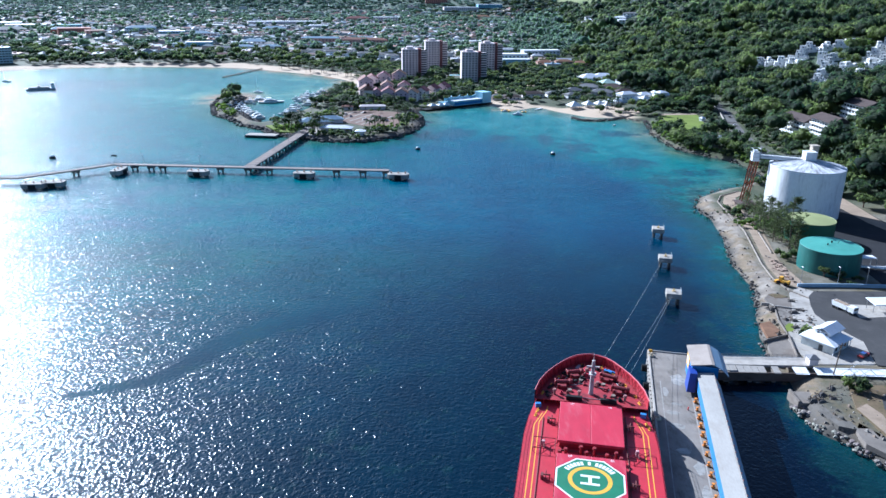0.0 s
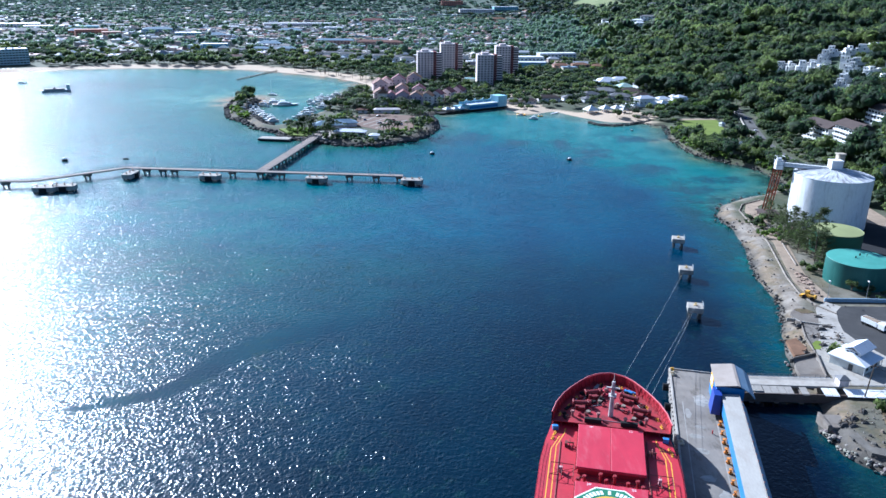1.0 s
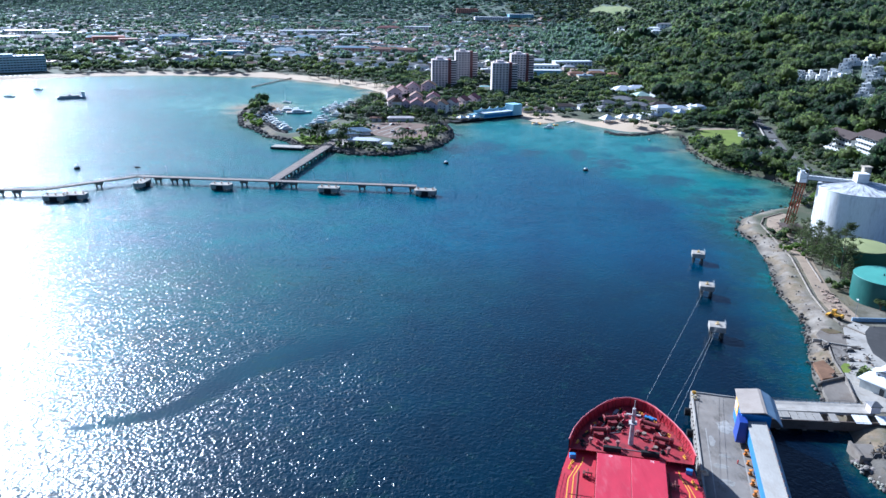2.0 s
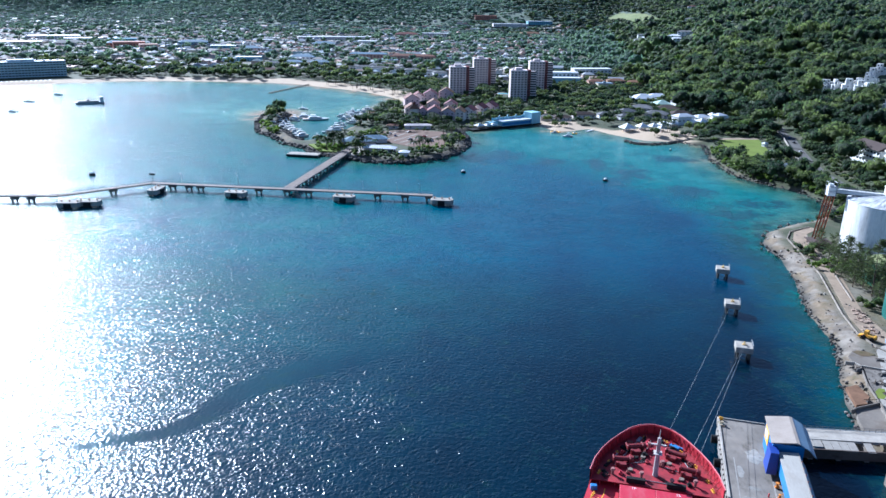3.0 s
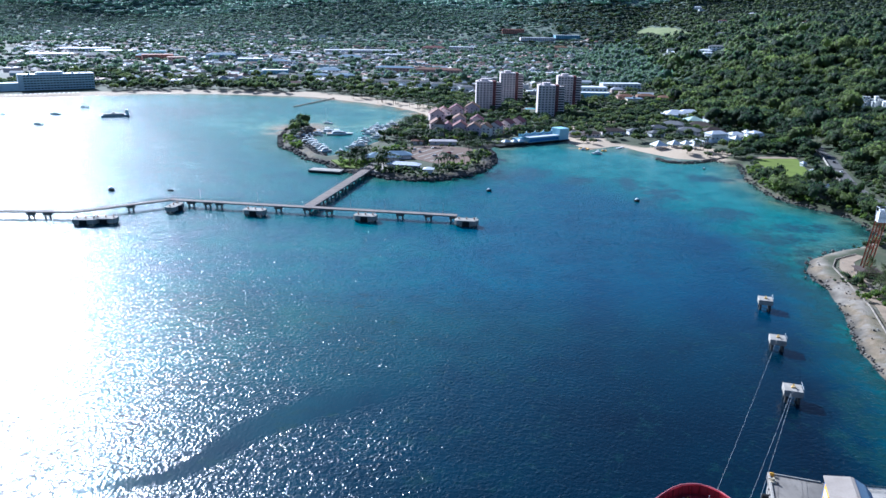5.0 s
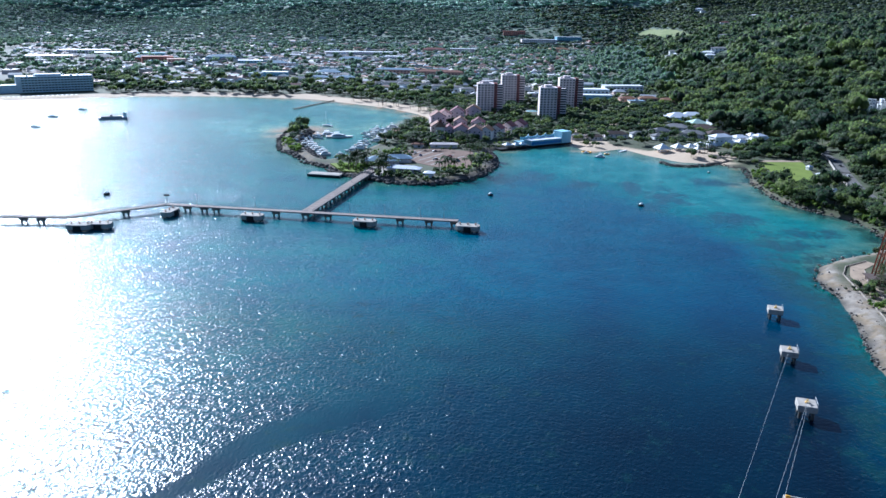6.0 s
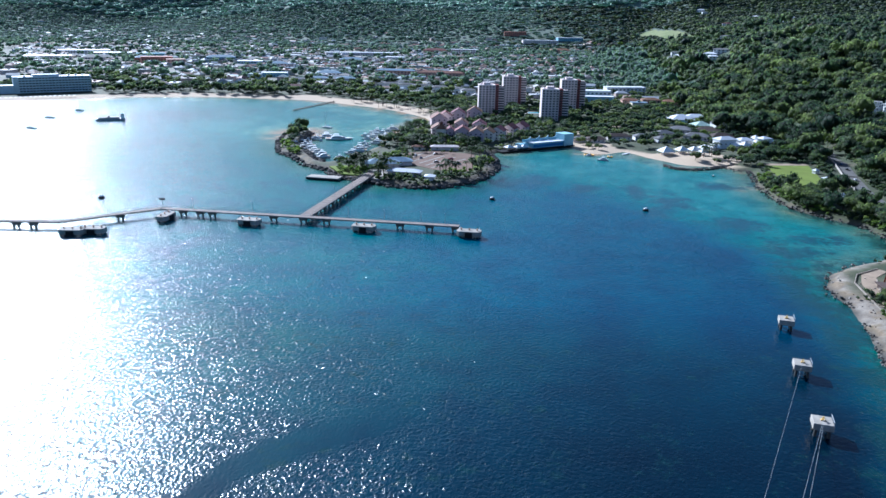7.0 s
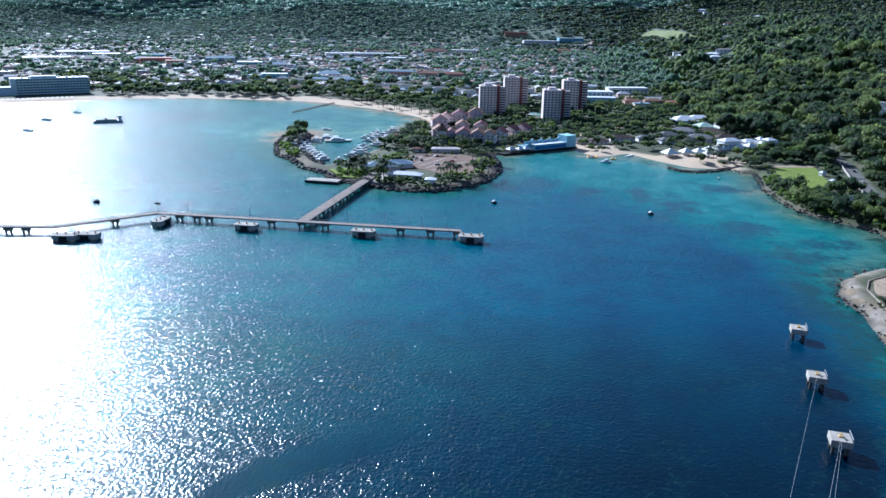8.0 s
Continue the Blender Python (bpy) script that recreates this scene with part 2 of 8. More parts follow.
CAPE = [(132, 344), (129, 326), (124, 309), (122, 290), (122, 276), (116, 256), (111, 240), (107, 227), (104, 214), (105, 196), (99, 187), (100, 178),
        (105, 169), (112, 156), (122, 120), (140, 60), (180, -200), (240, -1400), (5200, -1400)]


def smoothed(points):
    """Rounds the corners of a closed outline."""
    p = np.array(points, float)
    a, b, c, d = np.roll(p, 1, 0), p, np.roll(p, -1, 0), np.roll(p, -2, 0)
    mid = (-a + 9 * b + 9 * c - d) / 16
    long = np.linalg.norm(c - b, axis=1) > 300
    mid[long] = (b[long] + c[long]) / 2
    return np.stack([p, mid], 1).reshape(-1, 2)


COAST = smoothed(WEST_BAY + MARINA + EAST_BAY + CAPE)


def shore(x, y):
    """Signed distance to the coast, positive on land."""
    x, y = np.asarray(x, float).ravel(), np.asarray(y, float).ravel()
    out = np.empty(len(x))
    a, b = COAST, np.roll(COAST, -1, 0)
    e = b - a
    for s in range(0, len(x), 20000):
        px, py = x[s:s + 20000, None], y[s:s + 20000, None]
        wx, wy = px - a[:, 0], py - a[:, 1]
        k = np.clip((wx * e[:, 0] + wy * e[:, 1]) / (e ** 2).sum(1), 0, 1)
        d = np.hypot(wx - k * e[:, 0], wy - k * e[:, 1]).min(1)
        cross = (a[:, 1] > py) != (b[:, 1] > py)
        xi = a[:, 0] + (py - a[:, 1]) / np.where(e[:, 1] == 0, 1e-9, e[:, 1]) * e[:, 0]
        inside = (cross & (px < xi)).sum(1) % 2 == 1
        out[s:s + 20000] = np.where(inside, d, -d)
    return out


def waves(x, y, s, k=0.0):
    """Cheap rolling noise, about -1 to 1."""
    return (np.sin(x / s + 1.7 * np.sin(y / s * 0.83 + k)) * np.cos(y / s * 1.13 + 1.3 * np.sin(x / s * 0.71 + 2 * k)) +
            0.5 * np.sin(2.3 * x / s + y / s + 3 * k) * np.cos(1.9 * y / s - 0.6 * x / s + k)) / 1.5


def sandy(x, y):
    west = np.clip((y - 860) / 40, 0, 1) * np.clip((-60 - x) / 40, 0, 1) * np.clip((1300 - y) / 100, 0, 1)
    east = np.clip((y - 655) / 15, 0, 1) * np.clip((x - 30) / 12, 0, 1) * np.clip((176 - x) / 8, 0, 1) * np.clip((800 - y) / 30, 0, 1)
    return np.maximum(west, east)


def hillside(x, y):
    """Height of the hills over the coastal plain."""
    foot = np.interp(y, [-1500, 150, 330, 450, 560, 760, 1000, 1500, 2400, 4800], [330, 235, 232, 224, 235, 274, 232, 215, 300, 700])
    u = x - foot + 14 * waves(x, y, 90.0)
    u = np.where(u > 0, u, 0)
    h = 0.34 * np.minimum(u, 170) * np.clip(u / 40, 0, 1) ** 0.5 + 0.10 * np.clip(u - 170, 0, 2200)
    h = h * (1 + 0.16 * waves(x, y, 170.0, 1.0)) + np.clip(u / 150, 0, 1) * 6 * waves(x, y, 70.0, 2.0)
    v = np.clip((y - 2350 + 250 * waves(x, y, 500.0, 3.0)) / 2100, 0, 1)
    south = 330 * v * v * (3 - 2 * v) * (1 + 0.22 * waves(x, y, 330.0, 4.0))
    return h + south + 0.014 * np.clip(y - 1050, 0, 4000)


def height(x, y, d=None):
    x, y = np.asarray(x, float).ravel(), np.asarray(y, float).ravel()
    d = shore(x, y) if d is None else d
    s = sandy(x, y)
    rough = np.clip((x - 95) / 6, 0, 1) * (1 - s)
    d = d + rough * (1.5 * waves(x, y, 5.5, 7.0) + 0.7 * waves(x, y, 2.2, 8.0)) * (np.abs(d) < 30)
    rocky = np.minimum(2.8, d * 0.55 + 0.25 * waves(x, y, 3.0))
    sand = np.minimum(2.4, d * 0.09)
    low = np.where(d > 0, rocky * (1 - s) + sand * s, np.maximum(-5, d * (0.55 - 0.45 * s)))
    return low + np.where(d > 0, hillside(x, y) * np.clip(d / 25, 0, 1), 0)


def spot(x, y):
    return float(height([x], [y])[0])


def lines(*stretches):
    return np.concatenate([np.linspace(a, b, n, endpoint=False) for a, b, n in stretches])


GX = lines((-5200, -1600, 26), (-1600, -700, 36), (-700, -260, 50), (-260, 240, 150), (240, 600, 44), (600, 1800, 44), (1800, 5201, 30))
GY = lines((-1400, 100, 30), (100, 460, 100), (460, 800, 100), (800, 1240, 66), (1240, 2600, 56), (2600, 5201, 46))
gx, gy = np.meshgrid(GX, GY)
gd = shore(gx, gy)
gz = height(gx, gy, gd)
idx = np.arange(gx.size).reshape(gx.shape)
gf = np.stack([idx[:-1, :-1], idx[:-1, 1:], idx[1:, 1:], idx[1:, :-1]], -1).reshape(-1, 4)

k = Nodes("earth_and_sand")
at = k.n("Attribute", attribute_name="sand").outputs["Fac"]
grain = k.noise(1.3, 5)
turf = k.ramp(k.noise(0.06, 5, 0.65), [(0.3, (0.025, 0.040, 0.014)), (0.55, (0.05, 0.058, 0.024)), (0.74, (0.105, 0.085, 0.055))])
turf = k.mix(k.n("Attribute", attribute_name="urban").outputs["Fac"], turf, k.ramp(k.noise(0.03, 6, 0.7), [(0.3, (0.13, 0.12, 0.105)), (0.7, (0.30, 0.28, 0.25))]))
turf = k.mix(k.n("Attribute", attribute_name="field").outputs["Fac"], turf, k.ramp(k.noise(0.02, 5, 0.6), [(0.3, (0.10, 0.14, 0.035)), (0.7, (0.19, 0.20, 0.08))]))
turf = k.mix(k.n("Attribute", attribute_name="wood").outputs["Fac"], turf, k.ramp(k.noise(0.03, 6, 0.7), [(0.3, (0.025, 0.044, 0.02)), (0.7, (0.055, 0.08, 0.038))]))
beach = k.ramp(grain, [(0.3, (0.40, 0.30, 0.20)), (0.7, (0.49, 0.385, 0.275))])
stone = k.mix(k.n("Attribute", attribute_name="pale").outputs["Fac"], (0.075, 0.068, 0.058), k.ramp(k.noise(0.12, 7, 0.72), [(0.28, (0.06, 0.048, 0.038)), (0.42, (0.14, 0.115, 0.09)), (0.54, (0.22, 0.19, 0.155)), (0.72, (0.32, 0.28, 0.235))]))
soil = k.ramp(k.noise(0.35, 5, 0.7), [(0.3, (0.085, 0.075, 0.03)), (0.5, (0.16, 0.115, 0.065)), (0.7, (0.235, 0.18, 0.12))])
stone = k.mix(k.ramp(k.noise(0.085, 6, 0.7), [(0.44, (0, 0, 0)), (0.56, (0.85, 0.85, 0.85))]), stone, soil)
stone = k.mix(k.n("Attribute", attribute_name="wet").outputs["Fac"], stone, (0.045, 0.040, 0.033))
# ground pales with distance: haze put into the earth colour
turf = k.mix(k.n("Attribute", attribute_name="far_haze").outputs["Fac"], turf, k.ramp(k.noise(0.01, 5, 0.7), [(0.3, (0.085, 0.125, 0.10)), (0.7, (0.13, 0.17, 0.135))]))
rk = k.n("Attribute", attribute_name="rock").outputs["Fac"]
k.bump(grain, 0.5, 0.3)
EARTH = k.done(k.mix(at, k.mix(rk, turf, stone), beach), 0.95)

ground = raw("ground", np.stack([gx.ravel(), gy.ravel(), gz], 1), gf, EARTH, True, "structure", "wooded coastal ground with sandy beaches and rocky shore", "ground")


def attribute(ob, name, values):
    ob.data.attributes.new(name, "FLOAT", "POINT").data.foreach_set("value", np.asarray(values, np.float32))


sand_w = np.where(gx.ravel() < -60, np.where(gx.ravel() > -330, 34, 26), 12) + 6 * waves(gx.ravel(), gy.ravel(), 25.0)
attribute(ground, "pale", np.clip((gx.ravel() - 95) / 6, 0, 1) * np.clip((470 - gy.ravel()) / 30, 0, 1) * (1 - 0.65 * np.clip((196 - gy.ravel()) / 8, 0, 1)))
attribute(ground, "wet", np.clip((1.15 + 0.45 * waves(gx.ravel(), gy.ravel(), 4.0) - gz) / 0.7, 0, 1))
FIELDS = [[(335, 2700), (400, 2780), (470, 2250), (440, 2150), (385, 2330)], [(200, 2030), (300, 2150), (325, 2080), (235, 1980)], [(385, 1450), (455, 1445), (455, 1395), (392, 1400)]]


def inside(xs, ys, poly):
    res = np.zeros(len(xs), bool)
    for (ax, ay), (bx, by) in zip(poly, poly[1:] + poly[:1]):
        if ay != by:
            res ^= ((ay > ys) != (by > ys)) & (xs < ax + (ys - ay) / (by - ay) * (bx - ax))
    return res


sand = sandy(gx.ravel(), gy.ravel()) * np.clip((sand_w - gd) / 4, 0, 1)
for poly in ([(100, 694), (112, 668), (128, 662), (160, 676), (172, 680), (178, 702), (150, 724), (106, 712)], [(34, 742), (50, 712), (70, 710), (84, 726), (72, 752), (56, 800), (30, 800)], [(39, 792), (69, 830), (95, 866), (100, 876), (90, 878), (60, 846), (34, 806)]):
    sand = np.maximum(sand, inside(gx.ravel(), gy.ravel(), poly))
attribute(ground, "sand", sand)
fields = np.zeros(gx.size)
for poly in FIELDS:
    fields = np.maximum(fields, inside(gx.ravel(), gy.ravel(), poly))
attribute(ground, "field", fields)
attribute(ground, "far_haze", np.clip((gy.ravel() - 2300) / 500, 0, 1) * (1 - fields))
attribute(ground, "urban", np.clip((gy.ravel() - 1100) / 80, 0, 1) * np.clip((2500 - gy.ravel()) / 300, 0, 1) * np.clip((170 - gx.ravel()) / 60, 0, 1) * np.clip(0.6 + 0.5 * waves(gx.ravel(), gy.ravel(), 60.0, 4.0), 0, 0.85))
attribute(ground, "wood", np.clip((1 - fields) * np.maximum(np.clip(hillside(gx.ravel(), gy.ravel()) / 8, 0, 1) * (gx.ravel() > 180), (gy.ravel() - 2300) / 250), 0, 1))
attribute(ground, "rock", np.clip((np.where((gx.ravel() > 100) & (gy.ravel() > 440), 3.5, 8) + 3 * waves(gx.ravel(), gy.ravel(), 12.0) - gd) / 4, 0, 1) + np.clip((300 - gx.ravel()) / 40, 0, 1) * np.clip((gx.ravel() - 95) / 5, 0, 1) * np.clip((400 - gy.ravel()) / 40, 0, 1) * 0.6)

# ---- the sea: depth and painted light tint the water, wind ruffles it ----
SX = lines((-5200, -700, 16), (-700, -130, 62), (-130, 240, 130), (240, 600, 10), (600, 5201, 10))
SY = lines((-1400, 100, 8), (100, 300, 90), (300, 800, 110), (800, 1240, 40), (1240, 5201, 10))
wx, wy = np.meshgrid(SX, SY)
widx = np.arange(wx.size).reshape(wx.shape)
wf = np.stack([widx[:-1, :-1], widx[:-1, 1:], widx[1:, 1:], widx[1:, :-1]], -1).reshape(-1, 4)
px, py = wx.ravel(), wy.ravel()
off = np.maximum(0, -shore(px, py))


def hump(cx, cy, r):
    return np.exp(-((px - cx) ** 2 + (py - cy) ** 2) / float(r) ** 2)


def step(v, a, b):
    return np.clip((v - a) / (b - a), 0, 1)


shelf = 9 + 150 * hump(-190, 880, 170) + 190 * hump(-480, 980, 300)
shoal_light = np.clip(1 - off / (shelf * (1 + 0.3 * waves(px, py, 35.0, 5.0))), 0, 1)
shoal_light *= step(px, 20, -30) * (0.12 + 0.5 * step(py, 690, 760))
# farther water lighter: a shallower bed, and sky reflection put into the tint
shoal_light += 0.035 * step(px, 92, 70) + 0.15 * step(py, 240, 370) + 0.09 * step(py, 420, 560) * step(py, 1400, 900)
# west side lighter: sun glitter put into the tint
shoal_light += 0.19 * step(px, 30, -90) * step(py, 130, 260) * step(py, 1000, 700)
# the coral shelf along the east shore: its outer edge, then deep water
LIP = np.array([(-70, 640), (-20, 585), (22, 535), (62, 496), (96, 455), (111, 425), (109, 384), (102, 335), (100, 291), (93, 246), (92, 214), (97, 209), (95, 178), (92, 165), (90, 154), (88, 120)], float)
lip = np.full(len(px), 1e9)
side = np.ones(len(px))
for (ax, ay), (bx, by) in zip(LIP[:-1], LIP[1:]):
    q = np.clip(((px - ax) * (bx - ax) + (py - ay) * (by - ay)) / ((bx - ax) ** 2 + (by - ay) ** 2), 0, 1)
    r = np.hypot(px - ax - q * (bx - ax), py - ay - q * (by - ay))
    side = np.where(r < lip, np.sign((bx - ax) * (py - ay) - (by - ay) * (px - ax)), side)
    lip = np.minimum(lip, r)
lip = lip * side + 6 * waves(px, py, 17.0, 5.0) + 2.5 * waves(px, py, 6.0, 2.0)
soft = np.interp(py, [204, 214, 330, 420, 480, 560], [11, 26, 32, 44, 75, 105])
bench = np.interp(py, [150, 215, 300, 345, 400, 480, 640], [0.04, 0.10, 0.25, 0.27, 0.46, 0.54, 0.62]) + 0.16 * np.clip(1 - off / np.where(py > 420, 70, 10), 0, 1)
shoal_light = np.maximum(shoal_light, bench * np.clip(0.4 + lip / soft, 0, 1) * step(px, -75, -40) * step(py, 860, 800))
# basin behind the quay darker: depth, and the causeway's shade put into the tint
shoal_light *= 1 - 0.5 * step(px, 66, 74) * step(py, 212, 203)
reef_mirror = np.zeros(len(px))
for cx, cy, rx, ry in ((40, 566, 15, 21), (6, 588, 20, 24), (-14, 566, 18, 18), (73, 564, 9, 30), (93, 540, 16, 30), (78, 508, 14, 18), (120, 488, 25, 22), (135, 438, 16, 20), (150, 462, 13, 12), (120, 392, 13, 18), (117, 366, 13, 20), (168, 470, 10, 14), (116, 326, 12, 20), (118, 296, 9, 14), (104, 255, 9, 14), (135, 592, 22, 16), (188, 458, 8, 14)):
    q = np.hypot((px - cx) / rx, (py - cy) / ry)
    reef_mirror = np.maximum(reef_mirror, np.clip(1.25 - q, 0, 1))
reef_mirror = np.maximum(reef_mirror, 0.56 * step(lip, -4, 8) * step(py, 455, 420))
reef_mirror *= 1 - step(lip, 2, -3) * step(py, 212, 206)
reef_mirror = np.maximum(reef_mirror, 0.85 * step(px, 94, 100) * np.clip(1.25 - off / 9, 0, 1) * step(py, 420, 400))
# dark green band by the wooded shore: the trees' reflection put into the colour
reef_mirror = np.maximum(reef_mirror, 0.8 * step(px, 150, 165) * np.clip(1.2 - off / 13, 0, 1) * step(py, 650, 630) * step(py, 420, 450))
reef_mirror = np.maximum(reef_mirror, 0.85 * step(lip, 0, 7) * step(py, 206, 198))
slick = np.zeros(len(px))
trail = np.array([(-103, 185), (-92, 190.5), (-81, 196), (-75, 205), (-71, 217), (-63, 226), (-54, 235), (-43, 244), (-33, 255)], float)
for (ax, ay), (bx, by), w in zip(trail[:-1], trail[1:], (1.8, 2.6, 3.2, 4.2, 5.0, 6.0, 7.0, 8.0)):
    q = np.clip(((px - ax) * (bx - ax) + (py - ay) * (by - ay)) / ((bx - ax) ** 2 + (by - ay) ** 2), 0, 1)
    r = np.hypot(px - ax - q * (bx - ax), py - ay - q * (by - ay))
    slick = np.maximum(slick, np.clip((w - r) / 2.4 + 0.5, 0, 1))
slick *= np.clip((268 - py) / 34, 0, 1)
# slick tinted a little towards the water's own colour; it is no shallower
shoal_light += 0.015 * slick
breeze = 0.7 * step(py, 270, 520) * step(px, 40, -100) + hump(-36, 221, 11) + 0.7 * hump(-30, 212, 9) + 0.5 * hump(-62, 215, 8)
breeze += 0.9 * step(py, 560, 760) * step(px, -20, -220)
# the lee of the ship and the cape
breeze -= 1.25 * step(px, -20, 50) * step(py, 470, 330)

k = Nodes("sea_water")
dp = k.n("Attribute", attribute_name="shoal_light").outputs["Fac"]
rf = k.n("Attribute", attribute_name="reef_mirror").outputs["Fac"]
sl = k.n("Attribute", attribute_name="slick").outputs["Fac"]
bed = k.noise(0.045, 6, 0.65)
depth_light = k.math("ADD", dp, k.math("MULTIPLY", k.math("MULTIPLY", dp, k.math("SUBTRACT", bed, 0.5)), 1.5), True)
tint = k.ramp(depth_light, [(0.0, (0.0002, 0.0036, 0.0150)), (0.1, (0.0004, 0.025, 0.062)), (0.25, (0.0015, 0.064, 0.110)), (0.5, (0.004, 0.122, 0.130)), (0.78, (0.033, 0.19, 0.18)), (1.0, (0.14, 0.29, 0.22))])
patch = k.math("ADD", rf, k.math("MULTIPLY", k.math("SUBTRACT", k.noise(0.06, 7, 0.75), 0.5), 3.6))
patch = k.math("ADD", patch, k.math("MULTIPLY", k.math("SUBTRACT", k.noise(0.21, 5, 0.7), 0.5), 2.6))
weed_mirror = k.ramp(patch, [(0.22, (0, 0, 0)), (0.95, (0.85, 0.85, 0.85))])
fringe = k.n("Attribute", attribute_name="fringe").outputs["Fac"]
weed_mirror = k.math("MULTIPLY", weed_mirror, k.math("ADD", k.math("MULTIPLY", depth_light, 2.6), k.math("MULTIPLY", fringe, 0.55), True))
coral = k.mix(k.noise(0.35, 5, 0.7), (0.008, 0.036, 0.062), (0.018, 0.070, 0.098))
kelp_mirror = k.mix(k.noise(0.35, 5, 0.7), (0.004, 0.020, 0.020), (0.012, 0.056, 0.052))
tint = k.mix(k.math("MULTIPLY", fringe, 0.9), tint, k.mix(1.0, tint, (3.0, 0.86, 0.64), "MULTIPLY"))
tint = k.mix(weed_mirror, tint, k.mix(fringe, coral, kelp_mirror))
swell = k.noise(0.30, 2, 0.5, stretch=(1.0, 0.6, 1))
chop = k.noise(0.95, 2.0, 0.55, stretch=(1.0, 0.8, 1))
lively = k.ramp(k.noise(0.42, 3, 0.6), [(0.38, (0.45, 0.45, 0.45)), (0.66, (1.75, 1.75, 1.75))])
gust = k.ramp(k.noise(0.014, 4, 0.6), [(0.3, (0.72, 0.72, 0.72)), (0.7, (1.08, 1.08, 1.08))])
gust = k.math("ADD", gust, k.math("MULTIPLY", k.n("Attribute", attribute_name="breeze").outputs["Fac"], 0.35))
calm = k.math("SUBTRACT", 1.0, k.math("MULTIPLY", sl, 0.82))
relief = k.math("ADD", k.math("MULTIPLY", k.math("SUBTRACT", swell, 0.5), 0.24), k.math("MULTIPLY", k.math("MULTIPLY", k.math("SUBTRACT", chop, 0.5), lively), 0.68))
relief = k.math("MULTIPLY", relief, k.math("MULTIPLY", gust, calm))
k.bump(relief, 1.0, 0.54)
k.b.inputs["IOR"].default_value = 1.33
k.b.inputs["Specular IOR Level"].default_value = 0.41
WATER = k.done(tint, k.math("SUBTRACT", 0.17, k.math("MULTIPLY", sl, 0.05)))

water = raw("water", np.stack([px, py, 0 * px], 1), wf, WATER, True, "structure", "deep blue bay water with turquoise shallows and sun glitter", "sea")
attribute(water, "shoal_light", shoal_light)
attribute(water, "reef_mirror", reef_mirror)
attribute(water, "slick", slick)
attribute(water, "breeze", breeze)
attribute(water, "fringe", np.maximum(np.maximum(step(off, 30, 8), step(py, 345, 300)), 0.75 * step(lip, -5, 15) * step(py, 480, 410)))

# ---- more paints ----
SHIP_RED = worn("red_deck_paint", (0.42, 0.017, 0.034), 0.55, scale=0.16, var=0.22, fine=1.5, stain=(0.30, 0.045, 0.045), amount=0.4, bump=0.05)
SHIP_HATCH = worn("red_hatch_paint", (0.46, 0.024, 0.052), 0.5, scale=0.2, var=0.15, fine=0.9, stain=(0.50, 0.14, 0.16), amount=0.45, bump=0.05, streak=(1, 0.25, 1))
SHIP_RUSTY = worn("red_forecastle_paint", (0.30, 0.013, 0.024), 0.65, scale=0.45, var=0.6, fine=2.0, stain=(0.06, 0.012, 0.014), amount=0.75)
YELLOW = worn("yellow_paint", (0.74, 0.38, 0.03), 0.55, scale=1.0, var=0.15)
GREEN_PAD = worn("green_deck_paint", (0.02, 0.16, 0.075), 0.6, scale=0.5, var=0.2)
BLUE = worn("blue_cladding", (0.045, 0.19, 0.46), 0.5, scale=0.4, var=0.2, stain=(0.05, 0.10, 0.22))
NAVY = worn("navy_cladding", (0.02, 0.05, 0.28), 0.5, scale=0.4, var=0.2)
GREY_SHEET = worn("grey_roof_sheet", (0.36, 0.34, 0.31), 0.75, scale=0.10, var=0.2, stain=(0.24, 0.20, 0.165), amount=0.5, streak=(1, 0.3, 1))
BLUEGREY = worn("blue_grey_cladding", (0.29, 0.40, 0.51), 0.55, scale=0.3, var=0.2)
ORANGE = worn("orange_rubber", (0.62, 0.22, 0.03), 0.6, scale=1.0, var=0.3)
TEAL = worn("teal_tank_paint", (0.018, 0.105, 0.09), 0.5, scale=0.12, var=0.3, stain=(0.06, 0.20, 0.16), amount=0.5, streak=(1, 1, 0.2))
TEAL_TOP = worn("teal_roof_paint", (0.085, 0.29, 0.235), 0.55, scale=0.2, var=0.2, stain=(0.15, 0.36, 0.29), amount=0.4)
OLIVE_TOP = worn("olive_roof_paint", (0.27, 0.29, 0.12), 0.6, scale=0.2, var=0.15, stain=(0.26, 0.27, 0.12), amount=0.4)
GREEN_TANK = worn("green_tank_paint", (0.04, 0.13, 0.07), 0.55, scale=0.12, var=0.2, stain=(0.04, 0.11, 0.06), streak=(1, 1, 0.2))
k = Nodes("silo_roof_sheet")
xyz = k.n("SeparateXYZ")
k.l(k.n("TexCoord").outputs["Object"], xyz.inputs[0])
ang = k.math("ARCTAN2", xyz.outputs[1], xyz.outputs[0])
rad = k.math("SQRT", k.math("ADD", k.math("MULTIPLY", xyz.outputs[0], xyz.outputs[0]), k.math("MULTIPLY", xyz.outputs[1], xyz.outputs[1])))
cmb = k.n("CombineXYZ")
k.l(k.math("MULTIPLY", ang, 5.0), cmb.inputs[0]).l(k.math("MULTIPLY", rad, 0.10), cmb.inputs[1])
soot = k.ramp(k.noise(1.6, 5, 0.75, vec=cmb.outputs[0]), [(0.42, (0, 0, 0)), (0.62, (0.85, 0.85, 0.85))])
sheet = k.ramp(k.noise(0.3, 4), [(0.3, (0.60, 0.61, 0.63)), (0.7, (0.74, 0.75, 0.77))])
SILO_TOP = k.done(k.mix(soot, sheet, (0.15, 0.145, 0.15)), 0.55)
